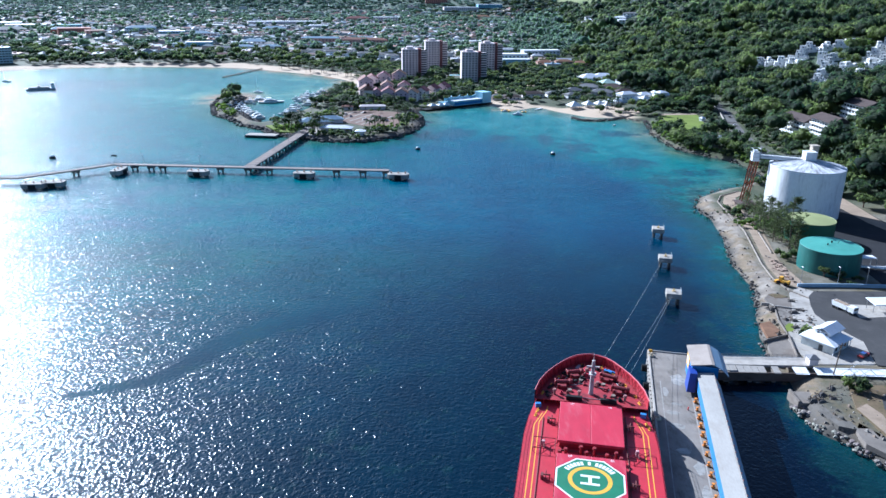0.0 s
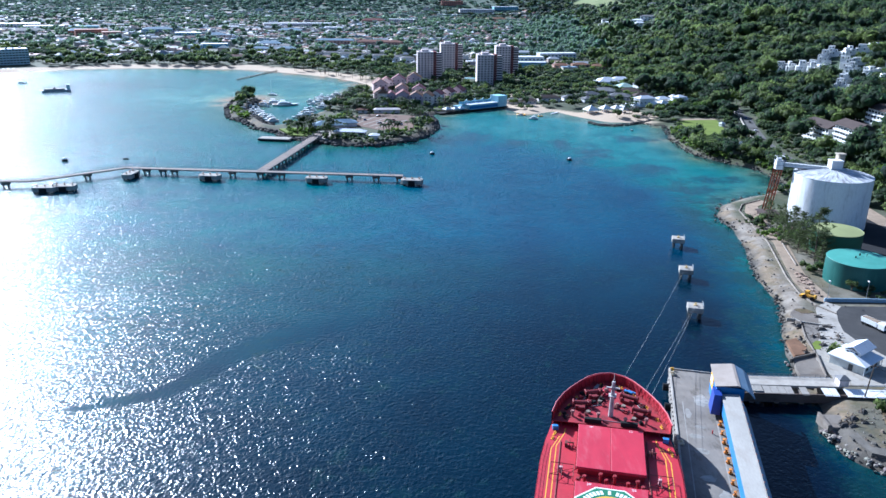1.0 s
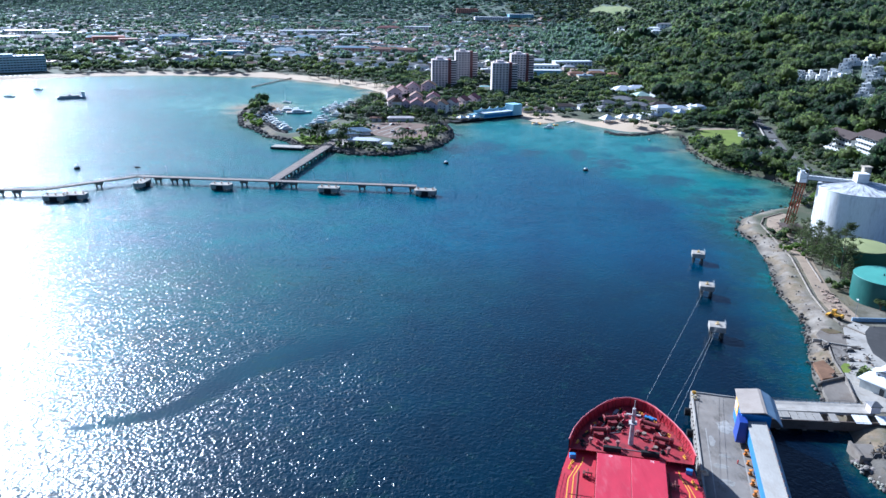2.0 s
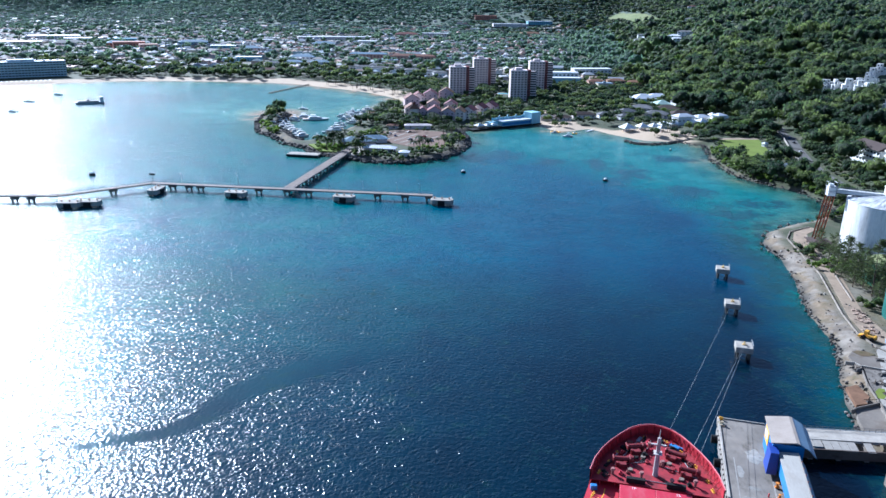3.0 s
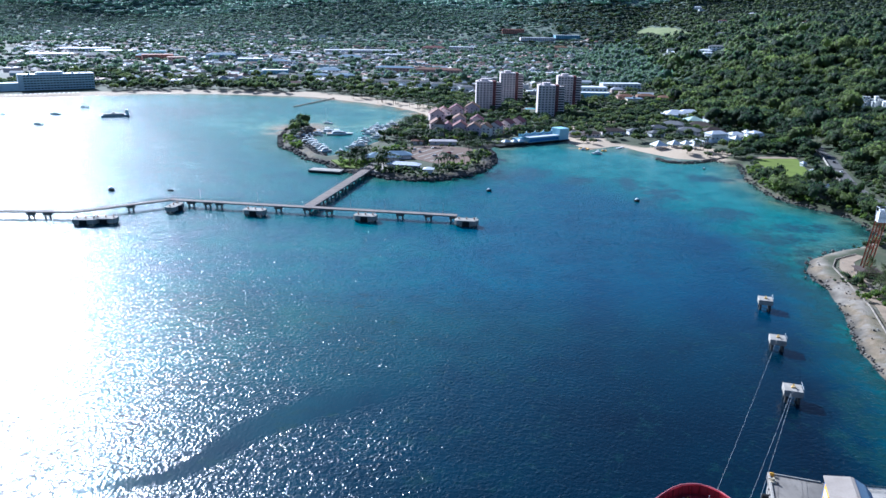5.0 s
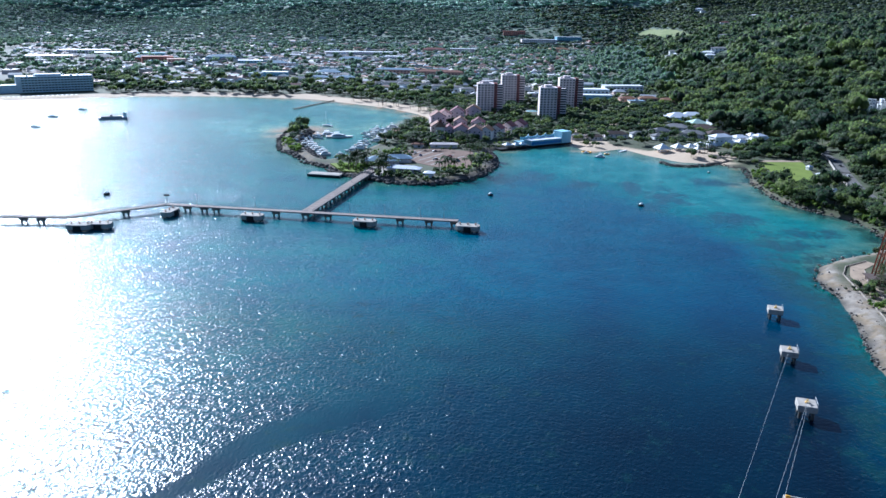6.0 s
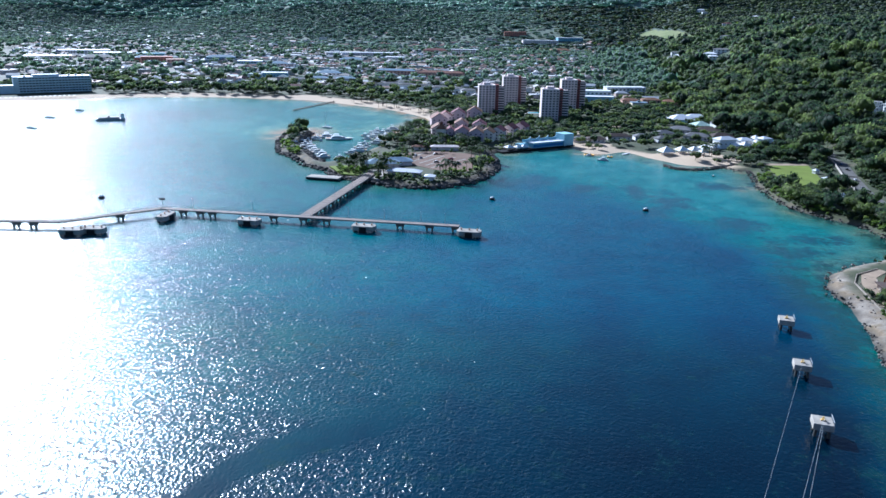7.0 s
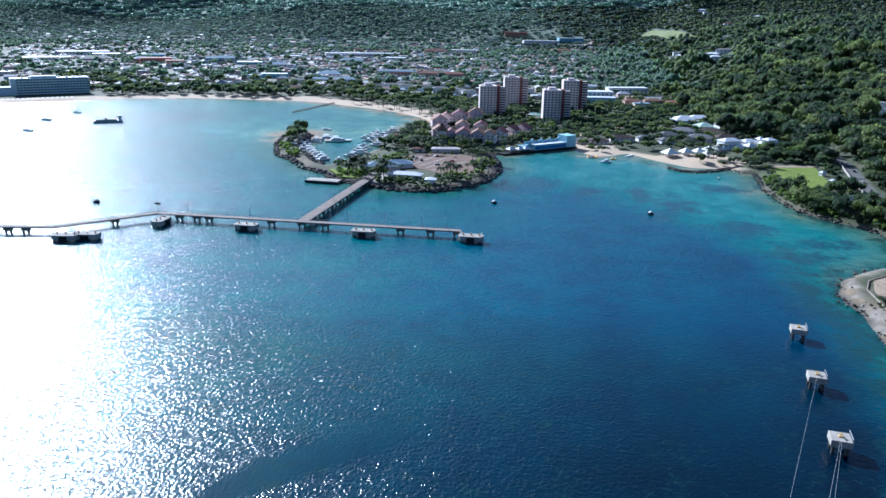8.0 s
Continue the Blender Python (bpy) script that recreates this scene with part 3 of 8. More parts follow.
DIRT = worn("dirt_track", (0.31, 0.24, 0.175), 0.95, scale=0.15, var=0.35, stain=(0.17, 0.125, 0.085), amount=0.6)
BOULDER = worn("boulder", (0.27, 0.245, 0.215), 0.95, scale=0.7, var=0.4, stain=(0.10, 0.09, 0.08), amount=0.6, spread=0.5)
BOULDER_DARK = worn("dark_boulder", (0.11, 0.10, 0.092), 0.95, scale=0.5, var=0.45, stain=(0.05, 0.045, 0.04), amount=0.6)
GRASS = worn("lawn", (0.155, 0.20, 0.035), 0.95, scale=0.1, var=0.3, fine=1.5, stain=(0.20, 0.19, 0.06))


def words(text, size, material, parent, m, name="lettering"):
    cu = bpy.data.curves.new(name, "FONT")
    cu.body, cu.size, cu.align_x, cu.align_y, cu.extrude = text, size, "CENTER", "CENTER", 0.01
    tmp = bpy.data.objects.new(name, cu)
    me = bpy.data.meshes.new_from_object(tmp)
    bpy.data.objects.remove(tmp)
    me.materials.append(material)
    return part(name, me, material, parent, m=m)


def half_beam(y, full=15.6):
    """Half the deck's width, y metres ahead of the stem (negative)."""
    return float(np.interp(-y, [0.8, 1.2, 2.2, 4, 7, 10.5, 14, 18.5, 23.5, 31, 38, 150, 172, 180], [0, 1.9, 4, 5.9, 8.0, 10.1, 11.8, 13.3, 14.1, 15.1, full, full, 13, 11]))


def outline(y1, inset=0.0, back=-0.8, squeeze=1.0, y0=None):
    ys = [y for y in (-0.8, -1.2, -2.2, -4, -7, -10.5, -14, -18.5, -23.5, -31, -38, -150, -172, -180) if y >= y1 - 1e-6]
    if ys[-1] > y1:
        ys.append(y1)
    right = [(max(0.02, half_beam(y) * squeeze - inset), y - inset * (1 if y > -5 else 0) + (back + 0.8)) for y in ys]
    return right + [(-x, y) for x, y in right[::-1]]


ship = thing("bulk_carrier", "red bulk carrier moored alongside a concrete quay", "ship", pose(43.8, 191.5, 0, 0, 0, -9.7))
h = Mesh()
rings = []
for z, sq, back in ((-2, 0.80, -7), (2, 0.86, -6), (6, 0.94, -3.5), (9.3, 1.0, -0.8)):
    rings.append([(x, min(y, -0.8) if back == -0.8 else y * (1 + (back + 0.8) / -180) + back + 0.8) for x, y in outline(-180, 0, -0.8, sq)])
h.loft(rings, (-2, 2, 6, 9.3))
part("hull", h, SHIP_RED, ship, "glossy red steel hull")
part("main_deck", Mesh().loft([outline(-179, 0.15)] * 2, (9.3, 9.5)), SHIP_RED, ship, "red painted steel deck")
FZ = 10.9  # forecastle deck
# deck edge overhangs an added recess, shaped to keep the bulkhead in shade
fc = Mesh().loft([outline(-21.3, 0.12)] * 2, (9.5, FZ - 0.2)).loft([outline(-23.5, 0.12)] * 2, (FZ - 0.2, FZ))
part("forecastle", fc, SHIP_RUSTY, ship, "scuffed red raised forecastle")
bw = Mesh()
o, i = outline(-23.5, 0.0), outline(-23.5, 0.28)
n = len(o)
bw.add([(*p, z) for ring, z in ((o, 9.4), (o, 13.2), (i, 13.2), (i, FZ)) for p in ring],
       [(k * n + a, k * n + a + 1, (k + 1) * n + a + 1, (k + 1) * n + a) for k in range(3) for a in range(n - 1) if a != n // 2 - 1])
part("bulwark", bw, SHIP_RED, ship)
cap = Mesh()
for a in range(n - 1):
    if a != n // 2 - 1:
        cap.bar((*o[a], 13.22), (*o[a + 1], 13.22), 0.13)
part("bulwark_rail", cap, worn("pale_red_edge", (0.55, 0.16, 0.17), 0.6), ship)
stay = Mesh().bar((0, 0, 0), (0, 0, 2.1), 0.09, 4).data("bulwark_stay", SHIP_RUSTY)
for a in range(0, n - 1):
    p, q = Vector((*i[a], FZ)), Vector((*i[a + 1], FZ))
    for f in np.arange(0, 1, max(0.08, 1.6 / max(0.5, (q - p).length))):
        c = p.lerp(q, f)
        if c.y > -23 and (q - p).length < 8:
            g = c * 0.94 + Vector((0, -9, FZ)) * 0.06
            d = Vector((c.x, c.y, 13.0)) - Vector((g.x, g.y, FZ + 0.02))
            part("bulwark_stay", stay, None, ship, m=Matrix.Translation((g.x, g.y, FZ + 0.02)) @ d.to_track_quat("Z", "Y").to_matrix().to_4x4())

# forecastle gear
mast = part("foremast", Mesh().cyl(0, -18.6, FZ, 20.5, 0.62, 0.38, 10).box(-1.6, 1.6, -18.8, -18.4, 18.6, 18.9).cyl(0, -18.6, 20.5, 22.6, 0.1, 0.06, 6).box(-0.9, 0.9, -19.5, -17.7, 16.6, 16.8), worn("weathered_mast_paint", (0.50, 0.47, 0.46), 0.6, scale=0.8, var=0.3, stain=(0.24, 0.13, 0.11), amount=0.6), ship, "grey-white tubular foremast")
lad = Mesh()
for s in (-0.25, 0.25):
    lad.bar((s, -19.25, FZ), (s, -19.05, 20), 0.05, 4)
for z in np.arange(11.3, 20, 0.45):
    lad.bar((-0.25, -19.22, z), (0.25, -19.22, z), 0.035, 4)
part("ladder", lad, STEEL, mast)
part("mast_lamp", Mesh().cyl(0, -18.1, 16.8, 17.3, 0.2, n=8), YELLOW, mast)
windlass_bits = Mesh()
windlass_bits.cyl(0, 0, -1.6, 1.6, 0.55, n=14, m=pose(0, 0, 1.0, 0, 90, 0)).box(-2.0, -1.7, -0.8, 0.8, 0, 1.6, b=0.05).box(1.7, 2.0, -0.8, 0.8, 0, 1.6, b=0.05)
windlass_bits.cyl(0, 0, 2.0, 2.6, 0.75, n=14, m=pose(0, 0, 1.0, 0, 90, 0)).box(-0.9, 0.9, -2.2, -0.9, 0, 0.9, b=0.06).cyl(-1.2, -1.7, 0, 1.2, 0.35)
wl = windlass_bits.data("windlass", worn("red_machinery", (0.20, 0.016, 0.022), 0.6, scale=1.2, var=0.5, stain=(0.06, 0.04, 0.04)))
for x, y, a in ((-4.6, -9.5, 20), (4.4, -10.0, -20), (-7.4, -15.5, 8), (7.2, -16.0, -10)):
    part("windlass", wl, None, ship, m=pose(x, y, FZ, 0, 0, a))
bol = Mesh()
for s in (-0.4, 0.4):
    bol.cyl(s, 0, 0.12, 0.7, 0.17, 0.15, 9).cyl(s, 0, 0.7, 0.8, 0.23, 0.21, 9)
bol.box(-0.9, 0.9, -0.35, 0.35, 0, 0.12)
bol = bol.data("bollard", YELLOW)
for x, y, a in ((-2.2, -3.9, 0), (2.6, -4.4, -10), (-8.6, -12.0, 50), (-10.3, -16.4, 60), (9.0, -13.0, -50), (11.2, -18.0, -62), (-6.2, -8.6, 40), (6.0, -8.0, -40), (-12.2, -20.8, 70), (12.0, -21.2, -70)):
    part("bollard", bol, None, ship, m=pose(x, y, FZ, 0, 0, a) @ Matrix.Scale(0.72, 4))
for x, y, a in ((-13.4, -29.2, 78), (-13.0, -27.2, 70), (13.4, -28.4, -78), (13.9, -30.2, -80)):
    part("bollard", bol, None, ship, m=pose(x, y, 9.5, 0, 0, a) @ Matrix.Scale(0.75, 4))
rl = Mesh()
for j in range(5):
    rl.cyl(0, 0, j * 0.13, j * 0.13 + 0.13, 0.75 - 0.05 * (j % 2), n=12)
rl = rl.data("rope_coil", worn("mooring_rope", (0.24, 0.19, 0.16), 0.9, scale=2))
for x, y in ((-2.6, -12.4), (3.2, -13.6), (-5.4, -18.2), (5.6, -19.0)):
    part("rope_coil", rl, None, ship, m=pose(x, y, FZ) @ Matrix.Scale(0.75, 4))
part("rope_basket", Mesh().box(-1.2, 1.2, -0.5, 0.5, 0, 0.8, b=0.08).box(-0.9, 1.6, 0.5, 1.0, 0, 0.5), BLUE, ship, "blue rope bin", m=pose(4.6, -6.6, FZ, 0, 0, -30))
vent = Mesh().cyl(0, 0, 0, 1.2, 0.3, n=10).cyl(0, 0, 1.2, 1.6, 0.55, 0.42, 10)
vent = vent.data("deck_vent", worn("dull_red_vent", (0.30, 0.13, 0.12), 0.6, scale=1.5, stain=(0.35, 0.15, 0.12)))
for x, y in ((-3.0, -20.4), (3.4, -21.4), (-9.2, -20.6), (8.4, -20.4), (-1.2, -8.0), (1.6, -14.8)):
    part("deck_vent", vent, None, ship, m=pose(x, y, FZ))
part("anchor_chain", Mesh().bar((-3.4, -9.2, FZ + 0.2), (-2.0, -3.6, FZ + 0.2), 0.2, 6), DARK, ship)
part("anchor_chain", Mesh().bar((3.3, -9.6, FZ + 0.2), (2.2, -4, FZ + 0.2), 0.2, 6), DARK, ship)
for x in (-9.4, 9.6):
    part("store_box", Mesh().box(-2.0, 2.0, -0.5, 0.5, 0, 1.1, b=0.06).box(-0.05, 0.05, -0.52, 0.52, 0.2, 1.12), DARK, ship, m=pose(x * 0.45, -22.4, FZ))
for x, a in ((-13.0, 12), (12.8, -8)):
    part("deck_locker", Mesh().box(-0.7, 0.7, -0.5, 0.5, 0, 1.1, b=0.06), BLUE, ship, "blue deck locker", m=pose(x, -25.2, 9.5, 0, 0, a))

rnd = random.Random(2)
clutter_mats = (SHIP_RUSTY, MAROON, MAROON, DARK, DARK, SHIP_HATCH, STEEL)
for j in range(60):
    y = rnd.uniform(-22.5, -4)
    x = rnd.uniform(-1, 1) * (half_beam(y) - 2.2)
    if abs(x) < 0.9:
        continue
    w, l, t = rnd.uniform(0.15, 0.55), rnd.uniform(0.3, 1.3), rnd.uniform(0.3, 1.0)
    g = Mesh().box(-w, w, -l, l, 0, t * 0.6, b=0.04).cyl(0, l * 0.3, t * 0.5, t * 1.1, w * 0.8, w * 0.6, 7)
    part("deck_fitting", g, rnd.choice(clutter_mats), ship, m=pose(x, y, FZ, 0, 0, rnd.uniform(0, 180)))
for x0_, y0_, x1_, y1_ in ((-6, -21, 6, -21.4), (-9, -17, -2, -14), (9, -17.5, 2, -15), (-4, -6, -7, -13), (4.4, -6, 7.4, -14)):
    part("mooring_line", Mesh().bar((x0_, y0_, FZ + 0.12), (x1_, y1_, FZ + 0.12), 0.09, 5), STEEL, ship)

# black panels deepen the shade under the added overhang; posts carry it
for x in (-5.2, -3.6, 3.4, 5.0):
    part("store_door", Mesh().box(-0.6, 0.6, -0.08, 0.0, 0, 1.15, b=0.03), DARK, ship, m=pose(x, -21.32, 9.5))
for x in (-11.8, -8.6, 8.4, 11.4):
    part("overhang_post", Mesh().cyl(0, 0, 0, FZ - 9.7, 0.14, n=6), SHIP_RUSTY, ship, m=pose(x, -23.2, 9.5))

# hatches
CLEAT = Mesh().box(-0.14, 0.14, -0.12, 0.12, -0.5, 0.5).data("hatch_cleat", MAROON)
for name, y0, y1, tags in (("hatch_cover", -42.0, -24.8, ("1P", "1S")), ("hatch_cover", -66.0, -47.0, ("2P", "2S")), ("hatch_cover", -90.0, -71.0, ())):
    hc = part(name, Mesh().box(-7.5, -0.03, y0, y1, 10.8, 11.5, b=0.06).box(0.03, 7.5, y0, y1, 10.8, 11.5, b=0.06), SHIP_HATCH, ship, "broad red steel hatch cover in two leaves")
    part("coaming", Mesh().box(-7.1, 7.1, y0 + 0.3, y1 - 0.3, 9.5, 10.8), SHIP_RUSTY, hc)
    for y in np.arange(y0 + 0.6, y1, 1.5):
        for s in (-1, 1):
            part("hatch_cleat", CLEAT, None, hc, m=pose(s * 7.5, y, 10.8))
    for tag, x in zip(tags, (-4.6, 4.6)):
        words(tag, 1.0, WHITE, hc, pose(x, y1 - 0.75, 11.5))


def octagon(r):
    return [(r * math.cos(math.pi / 8 + math.pi / 4 * i), r * math.sin(math.pi / 8 + math.pi / 4 * i)) for i in range(8)]


pad = part("helideck_marking", Mesh().loft([octagon(7.9)] * 2, (11.49, 11.515)), WHITE, ship, "white-edged green octagonal helicopter landing mark", m=pose(-0.2, -55.6, 0))
part("green_field", Mesh().loft([octagon(7.5)] * 2, (11.515, 11.53)), GREEN_PAD, pad)


def annulus(r0, r1, z, n=48):
    v = [(r * math.cos(6.2832 * i / n), r * math.sin(6.2832 * i / n), z) for r in (r0, r1) for i in range(n)]
    return Mesh().add(v, [(i, (i + 1) % n, n + (i + 1) % n, n + i) for i in range(n)])


part("yellow_ring", annulus(3.75, 4.65, 11.545), YELLOW, pad)
part("landing_letter", Mesh().box(-2.0, 2.0, -1.65, -0.95, 11.53, 11.55).box(-2.0, 2.0, 0.95, 1.65, 11.53, 11.55).box(-0.36, 0.36, -0.95, 0.95, 11.53, 11.55), WHITE, pad, "white landing letter")
for j in range(15):
    if j not in (6, 8):
        a = radians(147 - j * 7.9)
        part("name_bar", Mesh().box(-0.30, 0.30, -0.62, 0.62, 11.53, 11.55), WHITE, pad, m=pose(5.85 * math.cos(a), 5.85 * math.sin(a), 0, 0, 0, math.degrees(a) - 90))

# deck lines, pipes and racks
for x in (-13.4, -12.3, 13.4, 12.3):
    s, inner = (1 if x > 0 else -1), abs(x) < 13
    ym = -33.5 if not inner else -32.0
    ln = Mesh()
    w = 0.11
    ln.box(x - w, x + w, -110, ym, 9.504, 9.51)
    x2 = x - s * 1.6
    ln.add([(x - w, ym, 9.508), (x + w, ym, 9.508), (x2 + w, ym + 5.6, 9.508), (x2 - w, ym + 5.6, 9.508)], [(0, 1, 2, 3)])
    if inner:
        ln.add([(x2 - w, ym + 5.6, 9.508), (x2 + w, ym + 5.6, 9.508), (x2 + w - s * 0.1, ym + 7.6, 9.508), (x2 - w - s * 0.1, ym + 7.6, 9.508)], [(0, 1, 2, 3)])
    part("deck_line", ln, YELLOW, ship, "painted yellow walkway line")
rack = Mesh()
for y in (-2.2, 2.2):
    for x in (0, 2.5, 5):
        rack.bar((x, y, 0), (x, y, 1.1), 0.08, 4)
    rack.bar((0, y, 1.1), (5, y, 1.1), 0.1, 4)
for x in (0, 2.5, 5):
    rack.bar((x, -2.2, 1.1), (x, 2.2, 1.1), 0.08, 4)
rack.bar((0, -2.2, 1.1), (5, 2.2, 0.2), 0.07, 4)
rack = rack.data("pipe_rack", MAROON)
for x, y in ((-13.0, -42.4), (8.1, -42.4)):
    part("pipe_rack", rack, None, ship, m=pose(x, y, 9.5))
    part("valve_box", Mesh().box(-0.35, 0.35, -0.35, 0.35, 0, 1.5, b=0.05), worn("pinkish_box", (0.55, 0.30, 0.30), 0.6), ship, m=pose(x + 2.3, y + 0.4, 9.5))
reel = Mesh()
for a in range(10):
    c, s = math.cos(a * 0.628), math.sin(a * 0.628)
    reel.bar((0, 0.9 * c, 1 + 0.9 * s), (0, 0.9 * math.cos(a * 0.628 + 0.628), 1 + 0.9 * math.sin(a * 0.628 + 0.628)), 0.1, 4).bar((0, 0, 1), (0, 0.9 * c, 1 + 0.9 * s), 0.06, 4)
reel.bar((-1, 0, 1), (1, 0, 1), 0.18).bar((0.8, -0.8, 0), (0.8, 0, 1), 0.1, 4).bar((0.8, 0.8, 0), (0.8, 0, 1), 0.1, 4).box(-1.1, -0.5, -0.6, 0.6, 0, 1.1)
reel = reel.data("hose_reel", MAROON)
for x, y in ((-9.3, -31.6), (9.3, -31.6), (-9.5, -54.0), (9.4, -54.0), (-9.4, -75), (9.4, -75)):
    part("hose_reel", reel, None, ship, m=pose(x, y, 9.5))
for x, y, hgt in ((-5.6, -44.6, 1.5), (-2.2, -43.6, 1.8), (-1.0, -44.6, 1.2), (0.8, -43.8, 1.9), (3.6, -44.9, 1.3), (5.6, -44.2, 1.6), (6.7, -45.4, 1.2), (-7.0, -45.4, 1.3)):
    part("cross_deck_vent", Mesh().cyl(0, 0, 0, hgt, 0.32, n=9).cyl(0, 0, hgt, hgt + 0.35, 0.5, 0.4, 9), SHIP_RUSTY, ship, m=pose(x, y, 9.5))
for a, b in (((-7, -43, 9.62), (7, -43, 9.62)), ((-7, -46, 9.62), (7, -46, 9.62)), ((-11.4, -110, 9.6), (-11.4, -30, 9.6)), ((8.4, -110, 9.6), (8.4, -26, 9.6))):
    part("deck_pipe", Mesh().bar(a, b, 0.13), MAROON, ship)
rail = Mesh()
for s in (-1, 1):
    ys = np.arange(-110, -31, 1.8)
    for y in ys:
        rail.bar((s * (half_beam(y) - 0.15), y, 9.5), (s * (half_beam(y) - 0.15), y, 10.5), 0.045, 3)
    for z in (10.0, 10.5):
        rail.bar((s * (half_beam(-31) - 0.15), -31, z), (s * (half_beam(-38) - 0.15), -38, z), 0.045, 3).bar((s * 15.45, -38, z), (s * 15.45, -110, z), 0.045, 3)
part("guard_rail", rail, SHIP_RED, ship)

# ---- quay ----
Q = pose(65, 211, 0, 0, 0, -11)
quay = thing("quay", "worn concrete quay deck on piles beside the red ship", "quay", Q, kind="structure")
part("quay_deck", Mesh().box(0, 18.2, -150, 0.6, 2.6, 4.0, b=0.12), CONCRETE, quay)
part("kerb", Mesh().box(0.05, 0.6, -150, 0.5, 4.0, 4.35, b=0.05).box(0.6, 12, 0.15, 0.5, 4.0, 4.35, b=0.05), CONCRETE_PALE, quay)
patch_mat = worn("quay_patch", (0.30, 0.285, 0.26), 0.9, scale=0.35, var=0.4, stain=(0.16, 0.145, 0.13), amount=0.9)
rnd = random.Random(12)
for px_, py_, ra, rb in ((6.2, -30, 1.9, 0.8), (5.0, -34.5, 2.2, 1.2), (5.5, -41, 2.4, 1.4), (9.4, -58, 1.5, 3.2), (7.5, -16, 2.2, 3.4), (3.8, -24, 0.9, 2.6), (9.8, -68, 1.3, 4.0), (6.5, -52, 2.0, 1.5)):
    ring = [(px_ + ra * math.cos(0.4488 * i_) * rnd.uniform(0.6, 1.15), py_ + rb * math.sin(0.4488 * i_) * rnd.uniform(0.6, 1.15)) for i_ in range(14)]
    part("spilled_dust", Mesh().loft([ring, [(px_ + (u - px_) * 0.8, py_ + (v - py_) * 0.8) for u, v in ring]], (4.0, 4.02)), patch_mat, quay, "dried pale dust on the concrete")
part("painted_line", Mesh().box(2.6, 2.85, -150, -18, 4.0, 4.008).box(10.6, 10.95, -150, -26, 4.0, 4.008), worn("faded_white_line", (0.33, 0.31, 0.285), 0.9, scale=0.3, var=0.4, stain=(0.2, 0.18, 0.165), amount=0.9), quay)
pl = Mesh().cyl(0, 0, -4, 2.6, 0.5, n=10).data("pile", CONCRETE_OLD)
for y in np.arange(-96, 0, 8):
    for x in (1.2, 9, 17):
        part("pile", pl, None, quay, m=pose(x, y - 1.5, 0))
fen = Mesh()
for j in range(7):
    fen.cyl(0, 0, j * 0.32 - 1.0, j * 0.32 - 0.74, 1.1, n=14, m=pose(0, 0, 2.6, 0, 90, 0))
fen = fen.data("fender", DARK)
for y in (-8.5, -19.5, -42.5, -66):
    part("fender", fen, None, quay, "black rubber tyre fender", m=pose(-0.9, y, 0))
ed = Mesh()
for j, y in enumerate(np.arange(-60, -3, 2.2)):
    ed.box(-0.35, 0.05, y - 0.75, y + 0.75, 1.2 + 0.3 * (j % 3), 3.7, b=0.05)
part("timber_fendering", ed, worn("bleached_timber", (0.33, 0.30, 0.27), 0.9, scale=1, stain=(0.10, 0.09, 0.08)), quay)
for y in (-3.2, -39.0):
    part("quick_release_hook", Mesh().box(-0.7, 0.7, -0.7, 0.7, 4.0, 4.5, b=0.08).cyl(0, 0, 4.5, 5.2, 0.4, 0.3).bar((0, 0, 4.9), (-1.2, 0.2, 4.7), 0.18), worn("cream_steel", (0.6, 0.5, 0.33), 0.6), quay, m=pose(1.0, y, 0))
part("hydrant", Mesh().cyl(0, 0, 4, 4.9, 0.16, n=8).cyl(0, 0, 4.9, 5.05, 0.22, 0.1, 8), worn("red_hydrant", (0.5, 0.03, 0.03), 0.5), quay, "small red hydrant", m=pose(9.0, -32.5, 0))
part("yellow_marker", Mesh().box(-0.5, 0.5, -0.2, 0.2, 4.0, 4.9, b=0.05), YELLOW, quay, m=pose(0.9, -0.4, 0))

gantry = thing("conveyor_gantry", "long covered conveyor with grey roof and blue cladding on the quay", "conveyor", Q)
part("gallery_roof", Mesh().prism([(11.6, 9.7), (11.6, 9.85), (15.7, 10.3), (16.1, 10.22), (16.1, 10.05), (15.7, 10.12)], 128, pose(0, -150, 0)), GREY_SHEET, gantry, "grey sheet-metal roof")
part("gallery_wall", Mesh().box(11.75, 11.95, -150, -22, 6.2, 9.62), BLUE, gantry, "blue cladding")
part("gallery_wall", Mesh().add([(16.1, -150, 10.1), (16.1, -22, 10.1), (18.3, -22, 6.4), (18.3, -150, 6.4), (15.95, -150, 10.0), (15.95, -22, 10.0), (18.15, -22, 6.4), (18.15, -150, 6.4)], [(0, 1, 2, 3), (4, 7, 6, 5), (0, 4, 5, 1), (3, 2, 6, 7), (0, 3, 7, 4), (1, 5, 6, 2)]), BLUEGREY, gantry, "blue-grey sloping side cladding")
part("gallery_floor", Mesh().box(11.9, 17.7, -150, -22, 6.1, 6.3), STEEL, gantry)
cp = Mesh().box(15.95, 16.25, 0, 0.35, 10.1, 10.36).data("roof_clip", RUST)
for y in np.arange(-148, -24, 2.6):
    part("roof_clip", cp, None, gantry, m=pose(0, y, 0))
ridge = Mesh().box(15.8, 16.0, -150, -22, 10.3, 10.42)
part("ridge_cap", ridge, CONCRETE_PALE, gantry)
lg = Mesh()
for y in np.arange(-144, -24, 12):
    for x in (12.3, 17.4):
        lg.bar((x, y, 4), (x, y, 6.2), 0.25, 4)
    lg.bar((12.3, y, 4.2), (17.4, y, 6.1), 0.14, 4)
part("trestle_leg", lg, BLUE, gantry)
